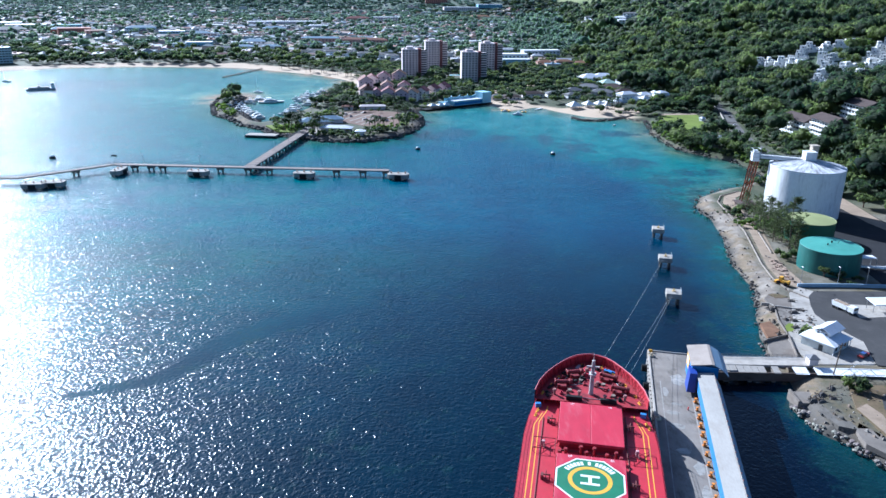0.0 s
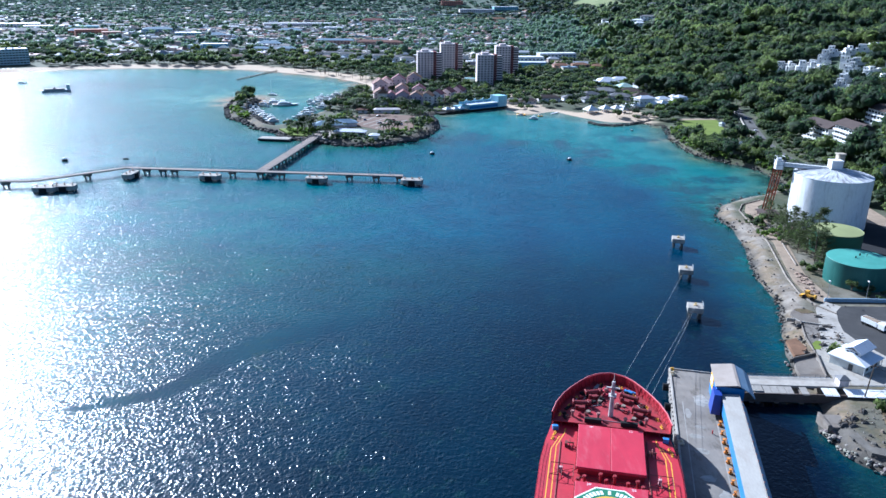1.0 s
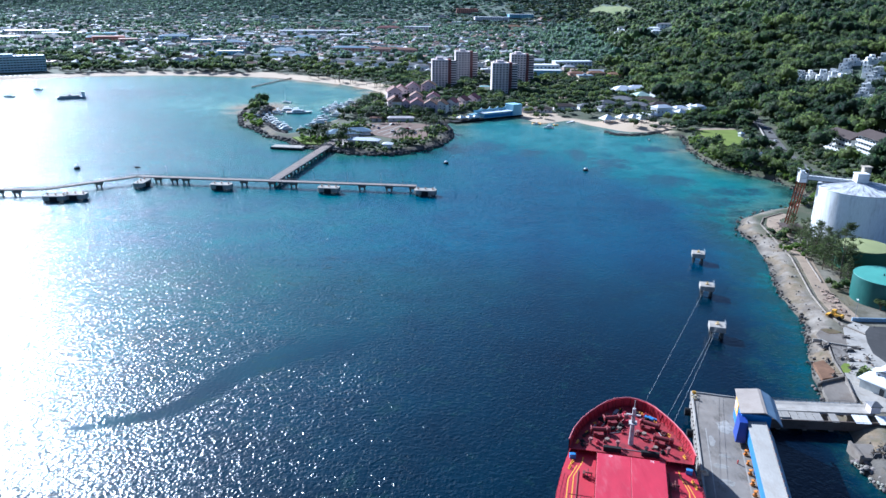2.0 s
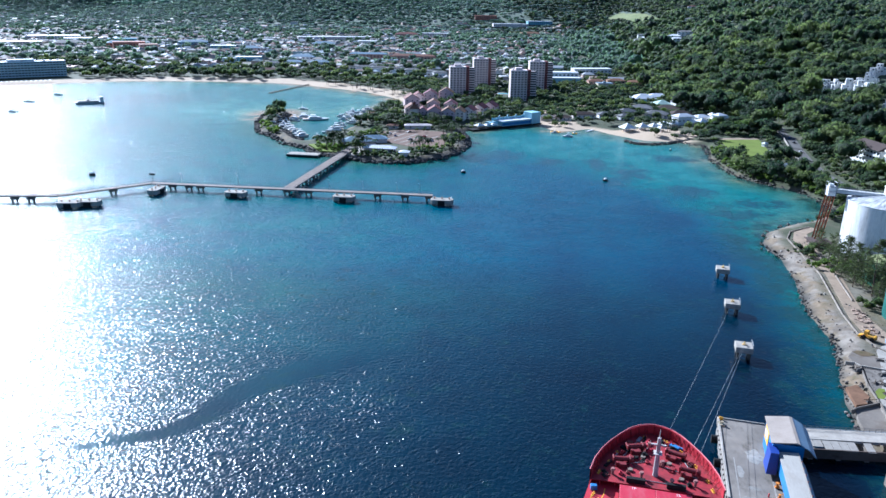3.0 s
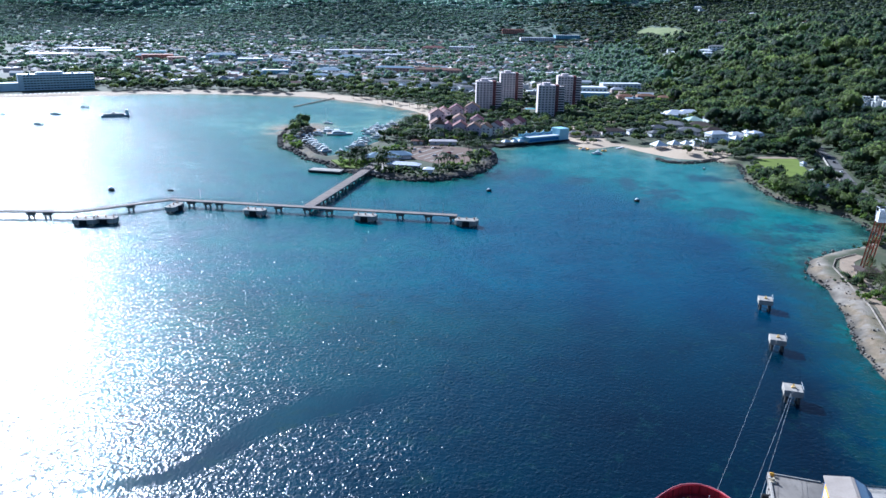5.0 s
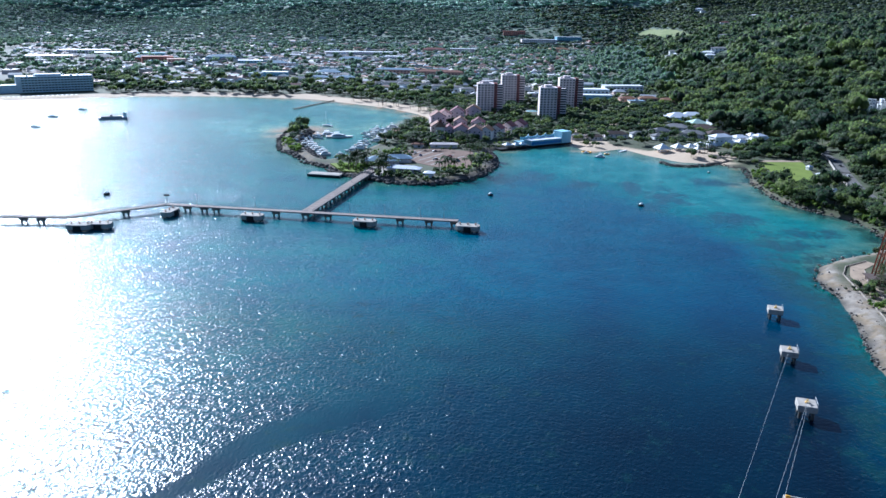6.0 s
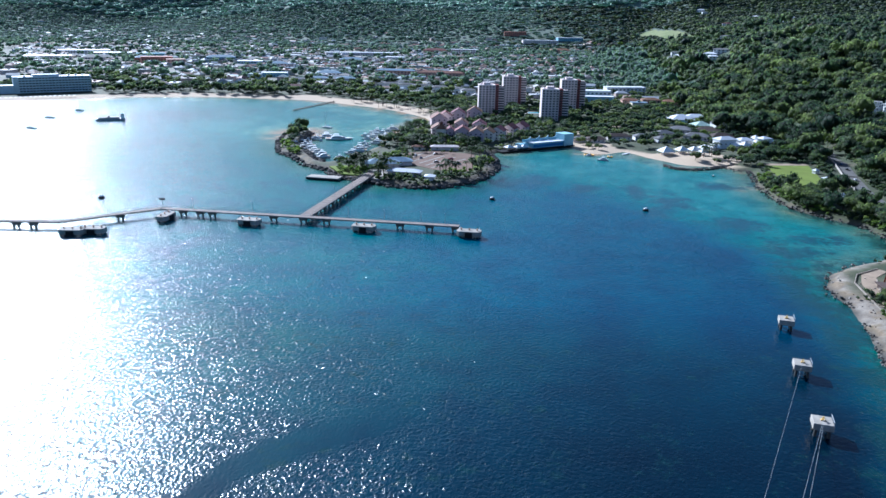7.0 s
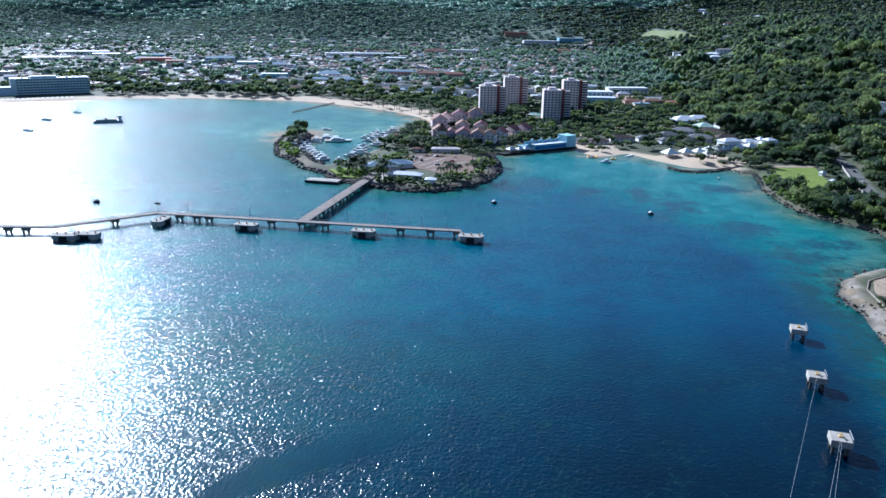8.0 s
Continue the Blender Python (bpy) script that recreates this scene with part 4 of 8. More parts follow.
part("tower_wall", Mesh().box(10.4, 17.4, -21, -9.5, 4, 11.4), BLUE, gantry, "blue transfer tower walls")
part("tower_panel", Mesh().box(10.25, 10.4, -15.6, -10.6, 7.0, 11.2), YELLOW, gantry, "yellow panel with pale markings")
part("tower_marking", Mesh().box(10.19, 10.25, -14.6, -11.4, 8.2, 9.9), WHITE, gantry)
part("chute", Mesh().loft([[(9.2, -24.6), (11.5, -24.6), (11.5, -19.6), (9.2, -19.6)], [(9.6, -24.2), (11.5, -24.2), (11.5, -19.6), (9.6, -19.6)]], (5.0, 10.6)), NAVY, gantry, "navy blue boom chute")
part("tower_roof", Mesh().prism([(10.0, 11.4), (10.0, 11.65), (15.4, 12.5), (16.2, 12.35), (16.2, 12.05), (15.4, 12.2)], 12.6, pose(0, -21.4, 0)), worn("dusty_roof_sheet", (0.34, 0.29, 0.25), 0.8, scale=0.2, var=0.25, stain=(0.22, 0.17, 0.13)), gantry, "dusty grey pitched roof")
part("side_wing", Mesh().prism([(16.2, 12.3), (18.6, 11.0), (20.2, 9.3), (20.1, 9.1), (18.5, 10.8), (16.2, 12.08)], 12.6, pose(0, -21.4, 0)), BLUEGREY, gantry, "pale blue curved side wing")
sp = Mesh().cyl(0, 0, 0, 0.9, 0.42, 0.3, 9).cyl(0, 0, 0.9, 1.5, 0.3, 0.5, 9).box(-0.55, 0.55, -0.25, 0.25, 0.2, 0.55).bar((0, 0, 1.3), (0.9, 0, 2.2), 0.1, 4)
sp = sp.data("rail_bogie", ORANGE)
for y in np.arange(-98, -25, 4.1):
    part("rail_bogie", sp, None, gantry, "orange weathered rail bogie", m=pose(11.3, y, 4.0, 0, 0, rnd.uniform(-20, 20)) @ Matrix.Scale(rnd.uniform(0.7, 1.0), 4))

# ---- causeway from the quay to the shore ----
GALLERY_TOP = worn("dusty_cream_top", (0.40, 0.365, 0.32), 0.85, scale=0.25, var=0.3, fine=1.0, stain=(0.26, 0.21, 0.165), amount=0.55)
cw = thing("causeway", "concrete trestle causeway with a pale roadway and conveyor gallery", "causeway", kind="structure")
part("roadway", Mesh().box(83.5, 112, 203.2, 208.2, 3.3, 4.05, b=0.06), GALLERY_TOP, cw)
part("railing", (lambda r: [r.bar((x, 208.1, 4.05), (x, 208.1, 5.05), 0.06, 4) for x in np.arange(84, 111.5, 1.5)] and r.bar((84, 208.1, 5.05), (111, 208.1, 5.05), 0.06, 4).bar((84, 208.1, 4.6), (111, 208.1, 4.6), 0.05, 4))(Mesh()), CONCRETE_PALE, cw)
part("pipe", Mesh().bar((84, 208.5, 3.8), (111, 208.5, 3.8), 0.3, 8), STEEL, cw)
part("gallery_side", Mesh().box(82.5, 134, 199.2, 199.5, 0.9, 3.6), worn("stained_gallery", (0.13, 0.10, 0.085), 0.85, scale=0.12, var=0.6, stain=(0.05, 0.028, 0.02), amount=0.95, streak=(0.6, 1, 1.2)), cw, "rust-stained gallery side")
part("gallery_floor", Mesh().box(82.5, 134, 199.5, 203, 1.2, 1.5), RUST, cw)
for j, x in enumerate(np.arange(83, 133, 2.05)):
    if j in (7, 9, 10, 13):
        continue
    part("roof_panel", Mesh().add([(0, 0, 0), (1.95, 0, 0.02), (1.95, 3.4, 0.62), (0, 3.4, 0.62), (0, 0, -0.08), (1.95, 0, -0.06), (1.95, 3.4, 0.54), (0, 3.4, 0.54)], [(0, 1, 2, 3), (7, 6, 5, 4), (0, 4, 5, 1), (1, 5, 6, 2), (2, 6, 7, 3), (3, 7, 4, 0)]),
         GALLERY_TOP if j < 11 else WHITE_DIRTY, cw, m=pose(x, 199.3 - 1.2 * max(0, (j - 3) / 22) + (1.4 if j < 3 else 0), 3.5))
for x in np.arange(86, 108, 7):
    part("trestle_pile", Mesh().box(x - 0.6, x + 0.6, 200, 207.6, -4, 3.3), CONCRETE_OLD, cw)
part("pier_cap", Mesh().box(100, 106, 184.5, 191, -3, 2.4, b=0.15).box(100, 100.6, 184.5, 191, 2.4, 3.1), CONCRETE_OLD, cw)
part("ramp_frame", (lambda r: [r.bar((x, 198.5, 3.6), (x + 2.4, 198.5, 5.6), 0.09, 4).bar((x + 2.4, 198.5, 5.6), (x + 4.8, 198.5, 3.6), 0.09, 4) for x in (118, 121, 124)] and r.bar((117, 198.5, 5.6), (129, 198.5, 5.6), 0.1, 4).bar((117, 201.5, 5.6), (129, 201.5, 5.6), 0.1, 4).bar((120, 198.5, 5.6), (124, 201.5, 5.6), 0.1, 4))(Mesh()), WHITE, cw, "white tubular frame")

# ---- mooring dolphins and hawsers ----
WET_PILE = worn("wet_dark_pile", (0.05, 0.047, 0.043), 0.6, scale=0.6, var=0.4, stain=(0.10, 0.085, 0.07))
dol = thing("mooring_dolphin", "square concrete mooring dolphin on dark piles in the water", "mooring dolphin", group="mooring dolphins off the quay")
part("platform", Mesh().box(-2.7, 2.7, -2.7, 2.7, 2.3, 4.3, b=0.12), CONCRETE_PALE, dol)
for x in (-1.7, 1.7):
    for y in (-1.7, 1.7):
        part("raking_leg", Mesh().bar((x * 1.15, y * 1.15, -4), (x, y, 2.4), 0.5, 10), WET_PILE, dol)
part("mooring_hook", Mesh().box(-0.6, 0.6, -0.5, 0.5, 4.3, 4.6, b=0.05).cyl(0, 0, 4.6, 5.4, 0.32, 0.26).bar((0, 0, 5.1), (0.2, -1.0, 4.9), 0.15), worn("ochre_steel", (0.52, 0.34, 0.10), 0.6), dol)
part("handrail", Mesh().bar((2.5, -2.5, 4.3), (2.5, -2.5, 5.35), 0.05, 4).bar((2.5, 2.5, 4.3), (2.5, 2.5, 5.35), 0.05, 4).bar((2.5, -2.55, 5.3), (2.5, 2.55, 5.3), 0.06, 4), STEEL, dol)
dol.matrix_basis = pose(86.2, 258.5, 0, 0, 0, -11)
copy_thing(dol, pose(93.2, 296.5, 0, 0, 0, -11))
copy_thing(dol, pose(100.2, 335.5, 0, 0, 0, -11))


def rope(name, a, b, sag, r, material, label):
    a, b, g = Vector(a), Vector(b), Mesh()
    p = [a.lerp(b, i / 20) - Vector((0, 0, sag * 4 * (i / 20) * (1 - i / 20))) for i in range(21)]
    side = (b - a).cross(Vector((0, 0, 1))).normalized()
    up = side.cross(b - a).normalized()
    ring = [side * (r * math.cos(1.2566 * i)) + up * (r * math.sin(1.2566 * i)) for i in range(5)]
    g.add([q + o_ for q in p for o_ in ring], [(5 * k_ + i, 5 * k_ + (i + 1) % 5, 5 * k_ + 5 + (i + 1) % 5, 5 * k_ + 5 + i) for k_ in range(20) for i in range(5)])
    return tagged(part(name, g, material), label, "rope")


ROPE = worn("pale_rope", (0.42, 0.42, 0.41), 0.9, scale=2)
S = pose(43.8, 191.5, 0, 0, 0, -9.7)
for lx, ly, end in ((3.4, -2.0, (93.2, 296.3, 5.0)), (8.6, -7.6, (86.2, 258.3, 5.0)), (10.0, -10.0, (86.5, 258.2, 5.0))):
    rope("hawser", S @ Vector((lx, ly, 12.9)), end, 0.4, 0.028, ROPE, "pale mooring rope from ship to dolphin")

# ---- the cape: yard, walls, tanks ----
def slab(name, poly, z0, z1, material, label, category="pavement"):
    return tagged(part(name, Mesh().loft([poly] * 2, (z0, z1)), material), label, category, kind="structure")


slab("road", [(133, 251), (136, 259), (140, 264), (215, 266), (215, 196), (133, 206), (137, 222), (132, 236), (131, 243)], 2.2, 3.05, ASPHALT, "dark asphalt yard in front of the tank farm", "road")
slab("pavement", [(113, 206), (133, 207), (137, 222), (132, 236), (131, 243), (133, 251), (136, 259), (140, 264), (136, 268), (130, 262), (126, 250), (122, 240), (116, 229), (113, 222)], 2.2, 2.98, CONCRETE_PALE, "pale concrete apron beside the small house")
slab("pavement", [(103.5, 209), (111, 209.5), (114.5, 225), (106, 221.5), (104.5, 216)], 1.6, 2.9, CONCRETE_OLD, "grey concrete landing by the water")
slab("pavement", [(118, 249), (126, 247), (129, 256), (123, 262), (119, 257)], 2.0, 2.92, CONCRETE_OLD, "broken concrete slab at the shore")
slab("pavement", [(145, 240), (166, 243), (168, 250), (147, 252)], 2.6, 3.12, CONCRETE_PALE, "raised concrete island with a shelter")
slab("dirt_track", [(136, 266), (132, 275), (133, 290), (143, 336), (147, 385), (152, 398), (163, 409), (166, 405), (157, 395), (153, 380), (149, 336), (140, 294), (140, 272)], 2.2, 2.95, DIRT, "sandy track along the cape", "track")
# tarmac darker than the front yard: shade of tanks and trees put into colour
slab("tank_yard", [(170, 268), (215, 268), (215, 400), (190, 398), (182, 340), (172, 320)], 2.2, 2.96, worn("shaded_tarmac", (0.028, 0.028, 0.031), 0.9, scale=0.08, var=0.4, stain=(0.06, 0.055, 0.05)), "paved yard behind the tanks, shade in its dark colour", "yard")
slab("dirt_track", [(204, 395), (216, 398), (214, 352), (222, 320), (214, 318), (206, 352)], 2.4, 3.0, DIRT, "pale track below the wooded slope", "track")
SOIL = worn("brown_soil", (0.145, 0.108, 0.065), 0.95, scale=0.22, var=0.5, fine=1.6, stain=(0.075, 0.08, 0.03), amount=0.8, bump=0.4)
SLOPE = worn("weathered_slope", (0.165, 0.15, 0.13), 0.95, scale=0.2, var=0.5, fine=1.2, stain=(0.075, 0.065, 0.052), amount=0.85, bump=0.3)
slab("bank", [(114, 181), (118, 193.5), (140, 194), (160, 170), (160, 120), (135, 110), (120, 150), (115, 168)], 2.0, 3.2, SOIL, "dry brown soil and grass bank south of the causeway", "bank")
slab("concrete_slope", [(103.5, 180.5), (107, 182.5), (111.5, 176), (109.5, 171.5), (105.5, 173)], 1.4, 2.75, SLOPE, "broken grey concrete slope above the boulders", "slope")
slab("concrete_slope", [(109, 171), (111.5, 174.5), (115.5, 167.5), (113, 158.5), (108.5, 165)], 1.4, 2.8, CONCRETE_OLD, "pale cracked concrete slope on the bank", "slope")
slab("rust_patch", [(109, 235), (113, 237), (113.5, 230), (111, 225.5), (107.5, 224.5)], 1.8, 2.9, worn("rusty_ground", (0.20, 0.115, 0.07), 0.95, scale=0.3, var=0.5, stain=(0.10, 0.06, 0.045), amount=0.8), "rust-stained ground by the landing", "ground")
slab("pavement", [(120, 248), (129.5, 246), (128.5, 236), (122, 231), (115.5, 226.5), (116.5, 236)], 2.0, 2.94, CONCRETE, "cracked grey slab strewn with scrap", "pavement")
slab("mud_patch", [(121.5, 260), (123.5, 261.2), (126, 260.8), (128, 258.5), (125.5, 257), (123, 257.2)], 2.4, 3.0, SOIL, "dark damp hollow in the sand", "ground")
slab("weed_patch", [(116.5, 233), (118.5, 235.2), (120, 235), (118.8, 231), (117, 228.6), (115.5, 229)], 2.4, 3.0, GRASS, "patch of rough green weeds", "grass")
slab("road", [(121.5, 181), (124, 187), (128, 190.5), (131, 188), (127, 184), (125.5, 178), (128, 165), (124, 164)], 3.0, 3.26, ASPHALT, "strip of grey asphalt on the bank", "road")
slab("dirt_track", [(114, 181), (118, 183.5), (119.5, 178), (118.5, 171), (121, 160), (117.5, 158), (115.5, 169)], 3.0, 3.25, DIRT, "bare sandy patch on the bank", "track")


def wall_run(name, pts, z0, z1, t, material, label):
    g = Mesh()
    for (ax, ay), (bx, by) in zip(pts[:-1], pts[1:]):
        d = Vector((bx - ax, by - ay))
        g.box(-t * 0.3, d.length + t * 0.3, -t / 2, t / 2, z0, z1, Matrix.Translation((ax, ay, 0)) @ pose(0, 0, 0, 0, 0, math.degrees(math.atan2(d.y, d.x))), 0.05)
    return tagged(part(name, g, material), label, "wall", kind="structure")


WALL_OLD = worn("stained_wall_concrete", (0.29, 0.25, 0.21), 0.9, scale=0.3, var=0.5, stain=(0.12, 0.10, 0.085), amount=0.8)
wall_run("sea_wall", [(163, 408), (150, 398), (144.5, 386), (140.5, 336), (131.5, 292), (129.6, 275), (131, 264), (135, 257)], 1.5, 3.4, 0.4, WALL_OLD, "low stained sea wall along the track")
wall_run("inner_wall", [(156, 392), (151, 376), (147, 338), (141, 306)], 2.3, 3.5, 0.4, WALL_OLD, "low broken concrete wall beside the track")
wall_run("edge_wall", [(119.5, 249.5), (116.2, 237.5), (114.6, 226.5)], 2.0, 3.35, 0.35, CONCRETE_OLD, "low cracked edge wall across the site")
wall_run("kerb", [(116, 252), (118.6, 251.5), (119.5, 249.6), (129.5, 246.2)], 2.0, 3.3, 0.4, CONCRETE_PALE, "pale broken kerb by the shore")
wall_run("bund_wall", [(136, 268.5), (152, 269), (215, 268)], 2.3, 4.2, 0.5, BLUEGREY, "grey-blue bund wall in front of the tanks")
wall_run("landing_wall", [(104.6, 220.4), (106, 221.6), (114.4, 225.4), (110.8, 210.2)], 2.3, 3.7, 0.4, CONCRETE_OLD, "low wall round the landing")


def tank(name, label, x, y, r, z1, shell, top, rise):
    t = thing(name, label, "tank", pose(x, y, 2.8))
    part("shell", Mesh().loft([[(r * math.cos(6.2832 * i / 96), r * math.sin(6.2832 * i / 96)) for i in range(96)]] * 2, (-0.5, z1 - 2.8), cap=False), shell, t, smooth=True)
    g = Mesh()
    n = 64
    ring = [(r * 1.006 * math.cos(6.2832 * i / n), r * 1.006 * math.sin(6.2832 * i / n), z1 - 2.78) for i in range(n)]
    g.add(ring + [(0, 0, z1 - 2.78 + rise)], [(i, (i + 1) % n, n) for i in range(n)])
    part("roof", g, top, t)
    b = Mesh()
    for z in np.arange(2.4, z1 - 3, 2.4):
        b.loft([[((r + 0.05) * math.cos(6.2832 * i / n), (r + 0.05) * math.sin(6.2832 * i / n)) for i in range(n)]] * 2, (z, z + 0.06), cap=False)
    part("shell_seam", b, shell, t)
    rr = Mesh()
    for i in range(48):
        a, c = 6.2832 * i / 48, 6.2832 * (i + 1) / 48
        rr.bar((r * math.cos(a), r * math.sin(a), z1 - 2.8), (r * math.cos(c), r * math.sin(c), z1 - 2.8), 0.09, 4)
    part("rim", rr, top, t)
    return t


silo = tank("storage_silo", "large weathered white storage silo with a conical roof", 180, 368.5, 17.6, 27.2, WHITE_DIRTY, SILO_TOP, 3.4)
ribs = Mesh()
for i in range(40):
    a = 6.2832 * i / 40
    ribs.bar((17.5 * math.cos(a), 17.5 * math.sin(a), 24.5), (2.5 * math.cos(a), 2.5 * math.sin(a), 27.4), 0.05, 4)
part("roof_rib", ribs, SILO_TOP, silo)
part("cupola", Mesh().box(-2.6, 2.6, -2.2, 2.2, 26.5, 31.2, b=0.1).box(-2.8, 2.8, -2.4, 2.4, 31.2, 31.5), WHITE, silo)
part("headhouse", Mesh().box(2.4, 5.6, 3, 6, 27, 33.4).box(2.0, 6.0, 2.6, 6.4, 33.4, 33.8), worn("tan_cladding", (0.42, 0.36, 0.28), 0.7), silo)
tank("storage_tank", "green storage tank with an olive roof", 166, 328, 10.6, 12.0, GREEN_TANK, OLIVE_TOP, 0.7)
tb = tank("storage_tank", "teal storage tank with a paler teal roof", 157.2, 290, 11.6, 12.3, TEAL, TEAL_TOP, 0.7)
part("roof_fitting", Mesh().cyl(1, 2, 10, 10.9, 0.3).cyl(-2, -1, 10, 10.8, 0.25).bar((3, 1, 10), (4, 2, 10.9), 0.1), DARK, tb)

conv = thing("silo_conveyor", "white inclined conveyor gallery on a rusty steel tower", "conveyor", pose(0, 0, 0))
part("gallery", Mesh().box(0, 22, -1.0, 1.0, 0, 1.8, Matrix.Translation((158.5, 379, 28.6)) @ pose(0, 0, 0, 0, 0, -24), 0.05), WHITE, conv)
part("tower_head", Mesh().box(156.2, 159.4, 377.3, 380.7, 27, 31.2, b=0.08).box(156.6, 158.4, 378, 380, 31.5, 32.6), WHITE_DIRTY, conv)
gm = Matrix.Translation((158.5, 379, 28.6)) @ pose(0, 0, 0, 0, 0, -24)
wr = Mesh()
for sy in (-1.35, 1.35):
    for x in np.arange(0.5, 22, 1.6):
        wr.bar(gm @ Vector((x, sy, 1.2)), gm @ Vector((x, sy, 2.6)), 0.05, 4)
    for z in (1.2, 1.9, 2.6):
        wr.bar(gm @ Vector((0.5, sy, z)), gm @ Vector((21.5, sy, z)), 0.05, 4)
part("walkway_rail", wr, STEEL, conv)
br = Mesh()
for sy in (-0.8, 0.8):
    br.bar(gm @ Vector((0, sy, -0.2)), gm @ Vector((22, sy, -0.2)), 0.16, 4)
    br.bar((158.2, 379 + sy, 18), gm @ Vector((9, sy, -0.2)), 0.13, 4)
part("underside_beam", br, DARK, conv)
hf = Mesh()
for x in (156.0, 159.6):
    for y in (377.1, 380.9):
        hf.bar((x, y, 27), (x, y, 33.4), 0.12, 4)
for z in (29.2, 31.4, 33.4):
    hf.bar((156, 377.1, z), (159.6, 377.1, z), 0.1, 4).bar((156, 380.9, z), (159.6, 380.9, z), 0.1, 4).bar((156, 377.1, z), (156, 380.9, z), 0.1, 4).bar((159.6, 377.1, z), (159.6, 380.9, z), 0.1, 4)
part("head_frame", hf, STEEL, conv)
tw = Mesh()
for sx in (-1, 1):
    for sy in (-1, 1):
        tw.bar((157.8 + 1.4 * sx - 3, 379 + 1.4 * sy, 2.8), (157.8 + 1.4 * sx, 379 + 1.4 * sy, 27), 0.36, 4)
for j in range(6):
    z0, z1 = 3 + 4 * j, 7 + 4 * j
    x0, x1 = -3 * (1 - j / 6), -3 * (1 - (j + 1) / 6)
    for sy in (-1, 1):
        tw.bar((156.4 + x0, 379 + 1.4 * sy, z0), (159.2 + x1, 379 + 1.4 * sy, z1), 0.13, 4).bar((156.4 + x1, 379 + 1.4 * sy, z1), (159.2 + x1, 379 + 1.4 * sy, z1), 0.13, 4)
part("lattice_tower", tw, RUST, conv, "rust-red lattice tower")
part("shed", Mesh().box(152, 160, 374, 382, 2.8, 5.2).hip(9, 9, 5.2, 1.4, m=pose(156, 378, 0)), BROWN_ROOF, conv)

# ---- small house by the causeway ----
hs = thing("house", "small white house with a two-tier white metal roof", "house", pose(123.2, 219.4, 2.9, 0, 0, 38))
part("wall", Mesh().box(-5, 5, -5.1, 5.1, 0, 3.1), worn("pale_green_wall", (0.60, 0.62, 0.58), 0.7), hs)
part("roof", Mesh().hip(10, 10.2, 3.1, 1.9, 0.7, ridge=6), WHITE_ROOF, hs)
part("upper_wall", Mesh().box(-2.6, 5.2, -2.2, 2.4, 3.4, 5.4), WHITE, hs)
part("upper_roof", Mesh().prism([(-3.0, 5.2), (-3.0, 5.4), (0, 6.9), (3.0, 5.4), (3.0, 5.2), (0, 6.6)], 9, pose(-3.2, 0, 0, 0, 0, -90)), WHITE_ROOF, hs)
for y in (-1.2, 0.2, 1.4):
    part("window", Mesh().box(-2.68, -2.58, y - 0.35, y + 0.35, 4.2, 5.0), GLASS_DARK, hs)
for s in range(3):
    part("window", Mesh().box(-3.6 + 2.8 * s, -2.4 + 2.8 * s, -5.16, -5.06, 1.0, 2.2), GLASS_DARK, hs)
part("door", Mesh().box(-5.07, -4.97, -1.9, -0.6, 0, 2.1), GLASS_DARK, hs)
for x in (-5.4, 5.4):
    part("porch_post", Mesh().cyl(x, -5.4, 0, 3, 0.12, n=6), WHITE, hs)
gb = thing("guard_booth", "tiny cream booth with a dark hipped roof", "booth", pose(112.4, 204.6, 4.05))
part("wall", Mesh().box(-1.3, 1.3, -1.3, 1.3, 0, 2.2), CREAM, gb)
part("roof", Mesh().hip(2.6, 2.6, 2.2, 0.9, 0.3), GREY_ROOF, gb)

sh_ = thing("carport", "white flat canopy on slim posts", "canopy", pose(157, 247.5, 3.1, 0, 0, 4))
part("canopy", Mesh().box(-5.5, 5.5, -3, 3, 3.2, 3.5, pose(0, 0, 0, 4), 0.05), WHITE_ROOF, sh_)
for x in (-5, 0, 5):
    for y in (-2, 2):
        part("post", Mesh().cyl(x, y, 0, 3.3, 0.12, n=6), STEEL, sh_)


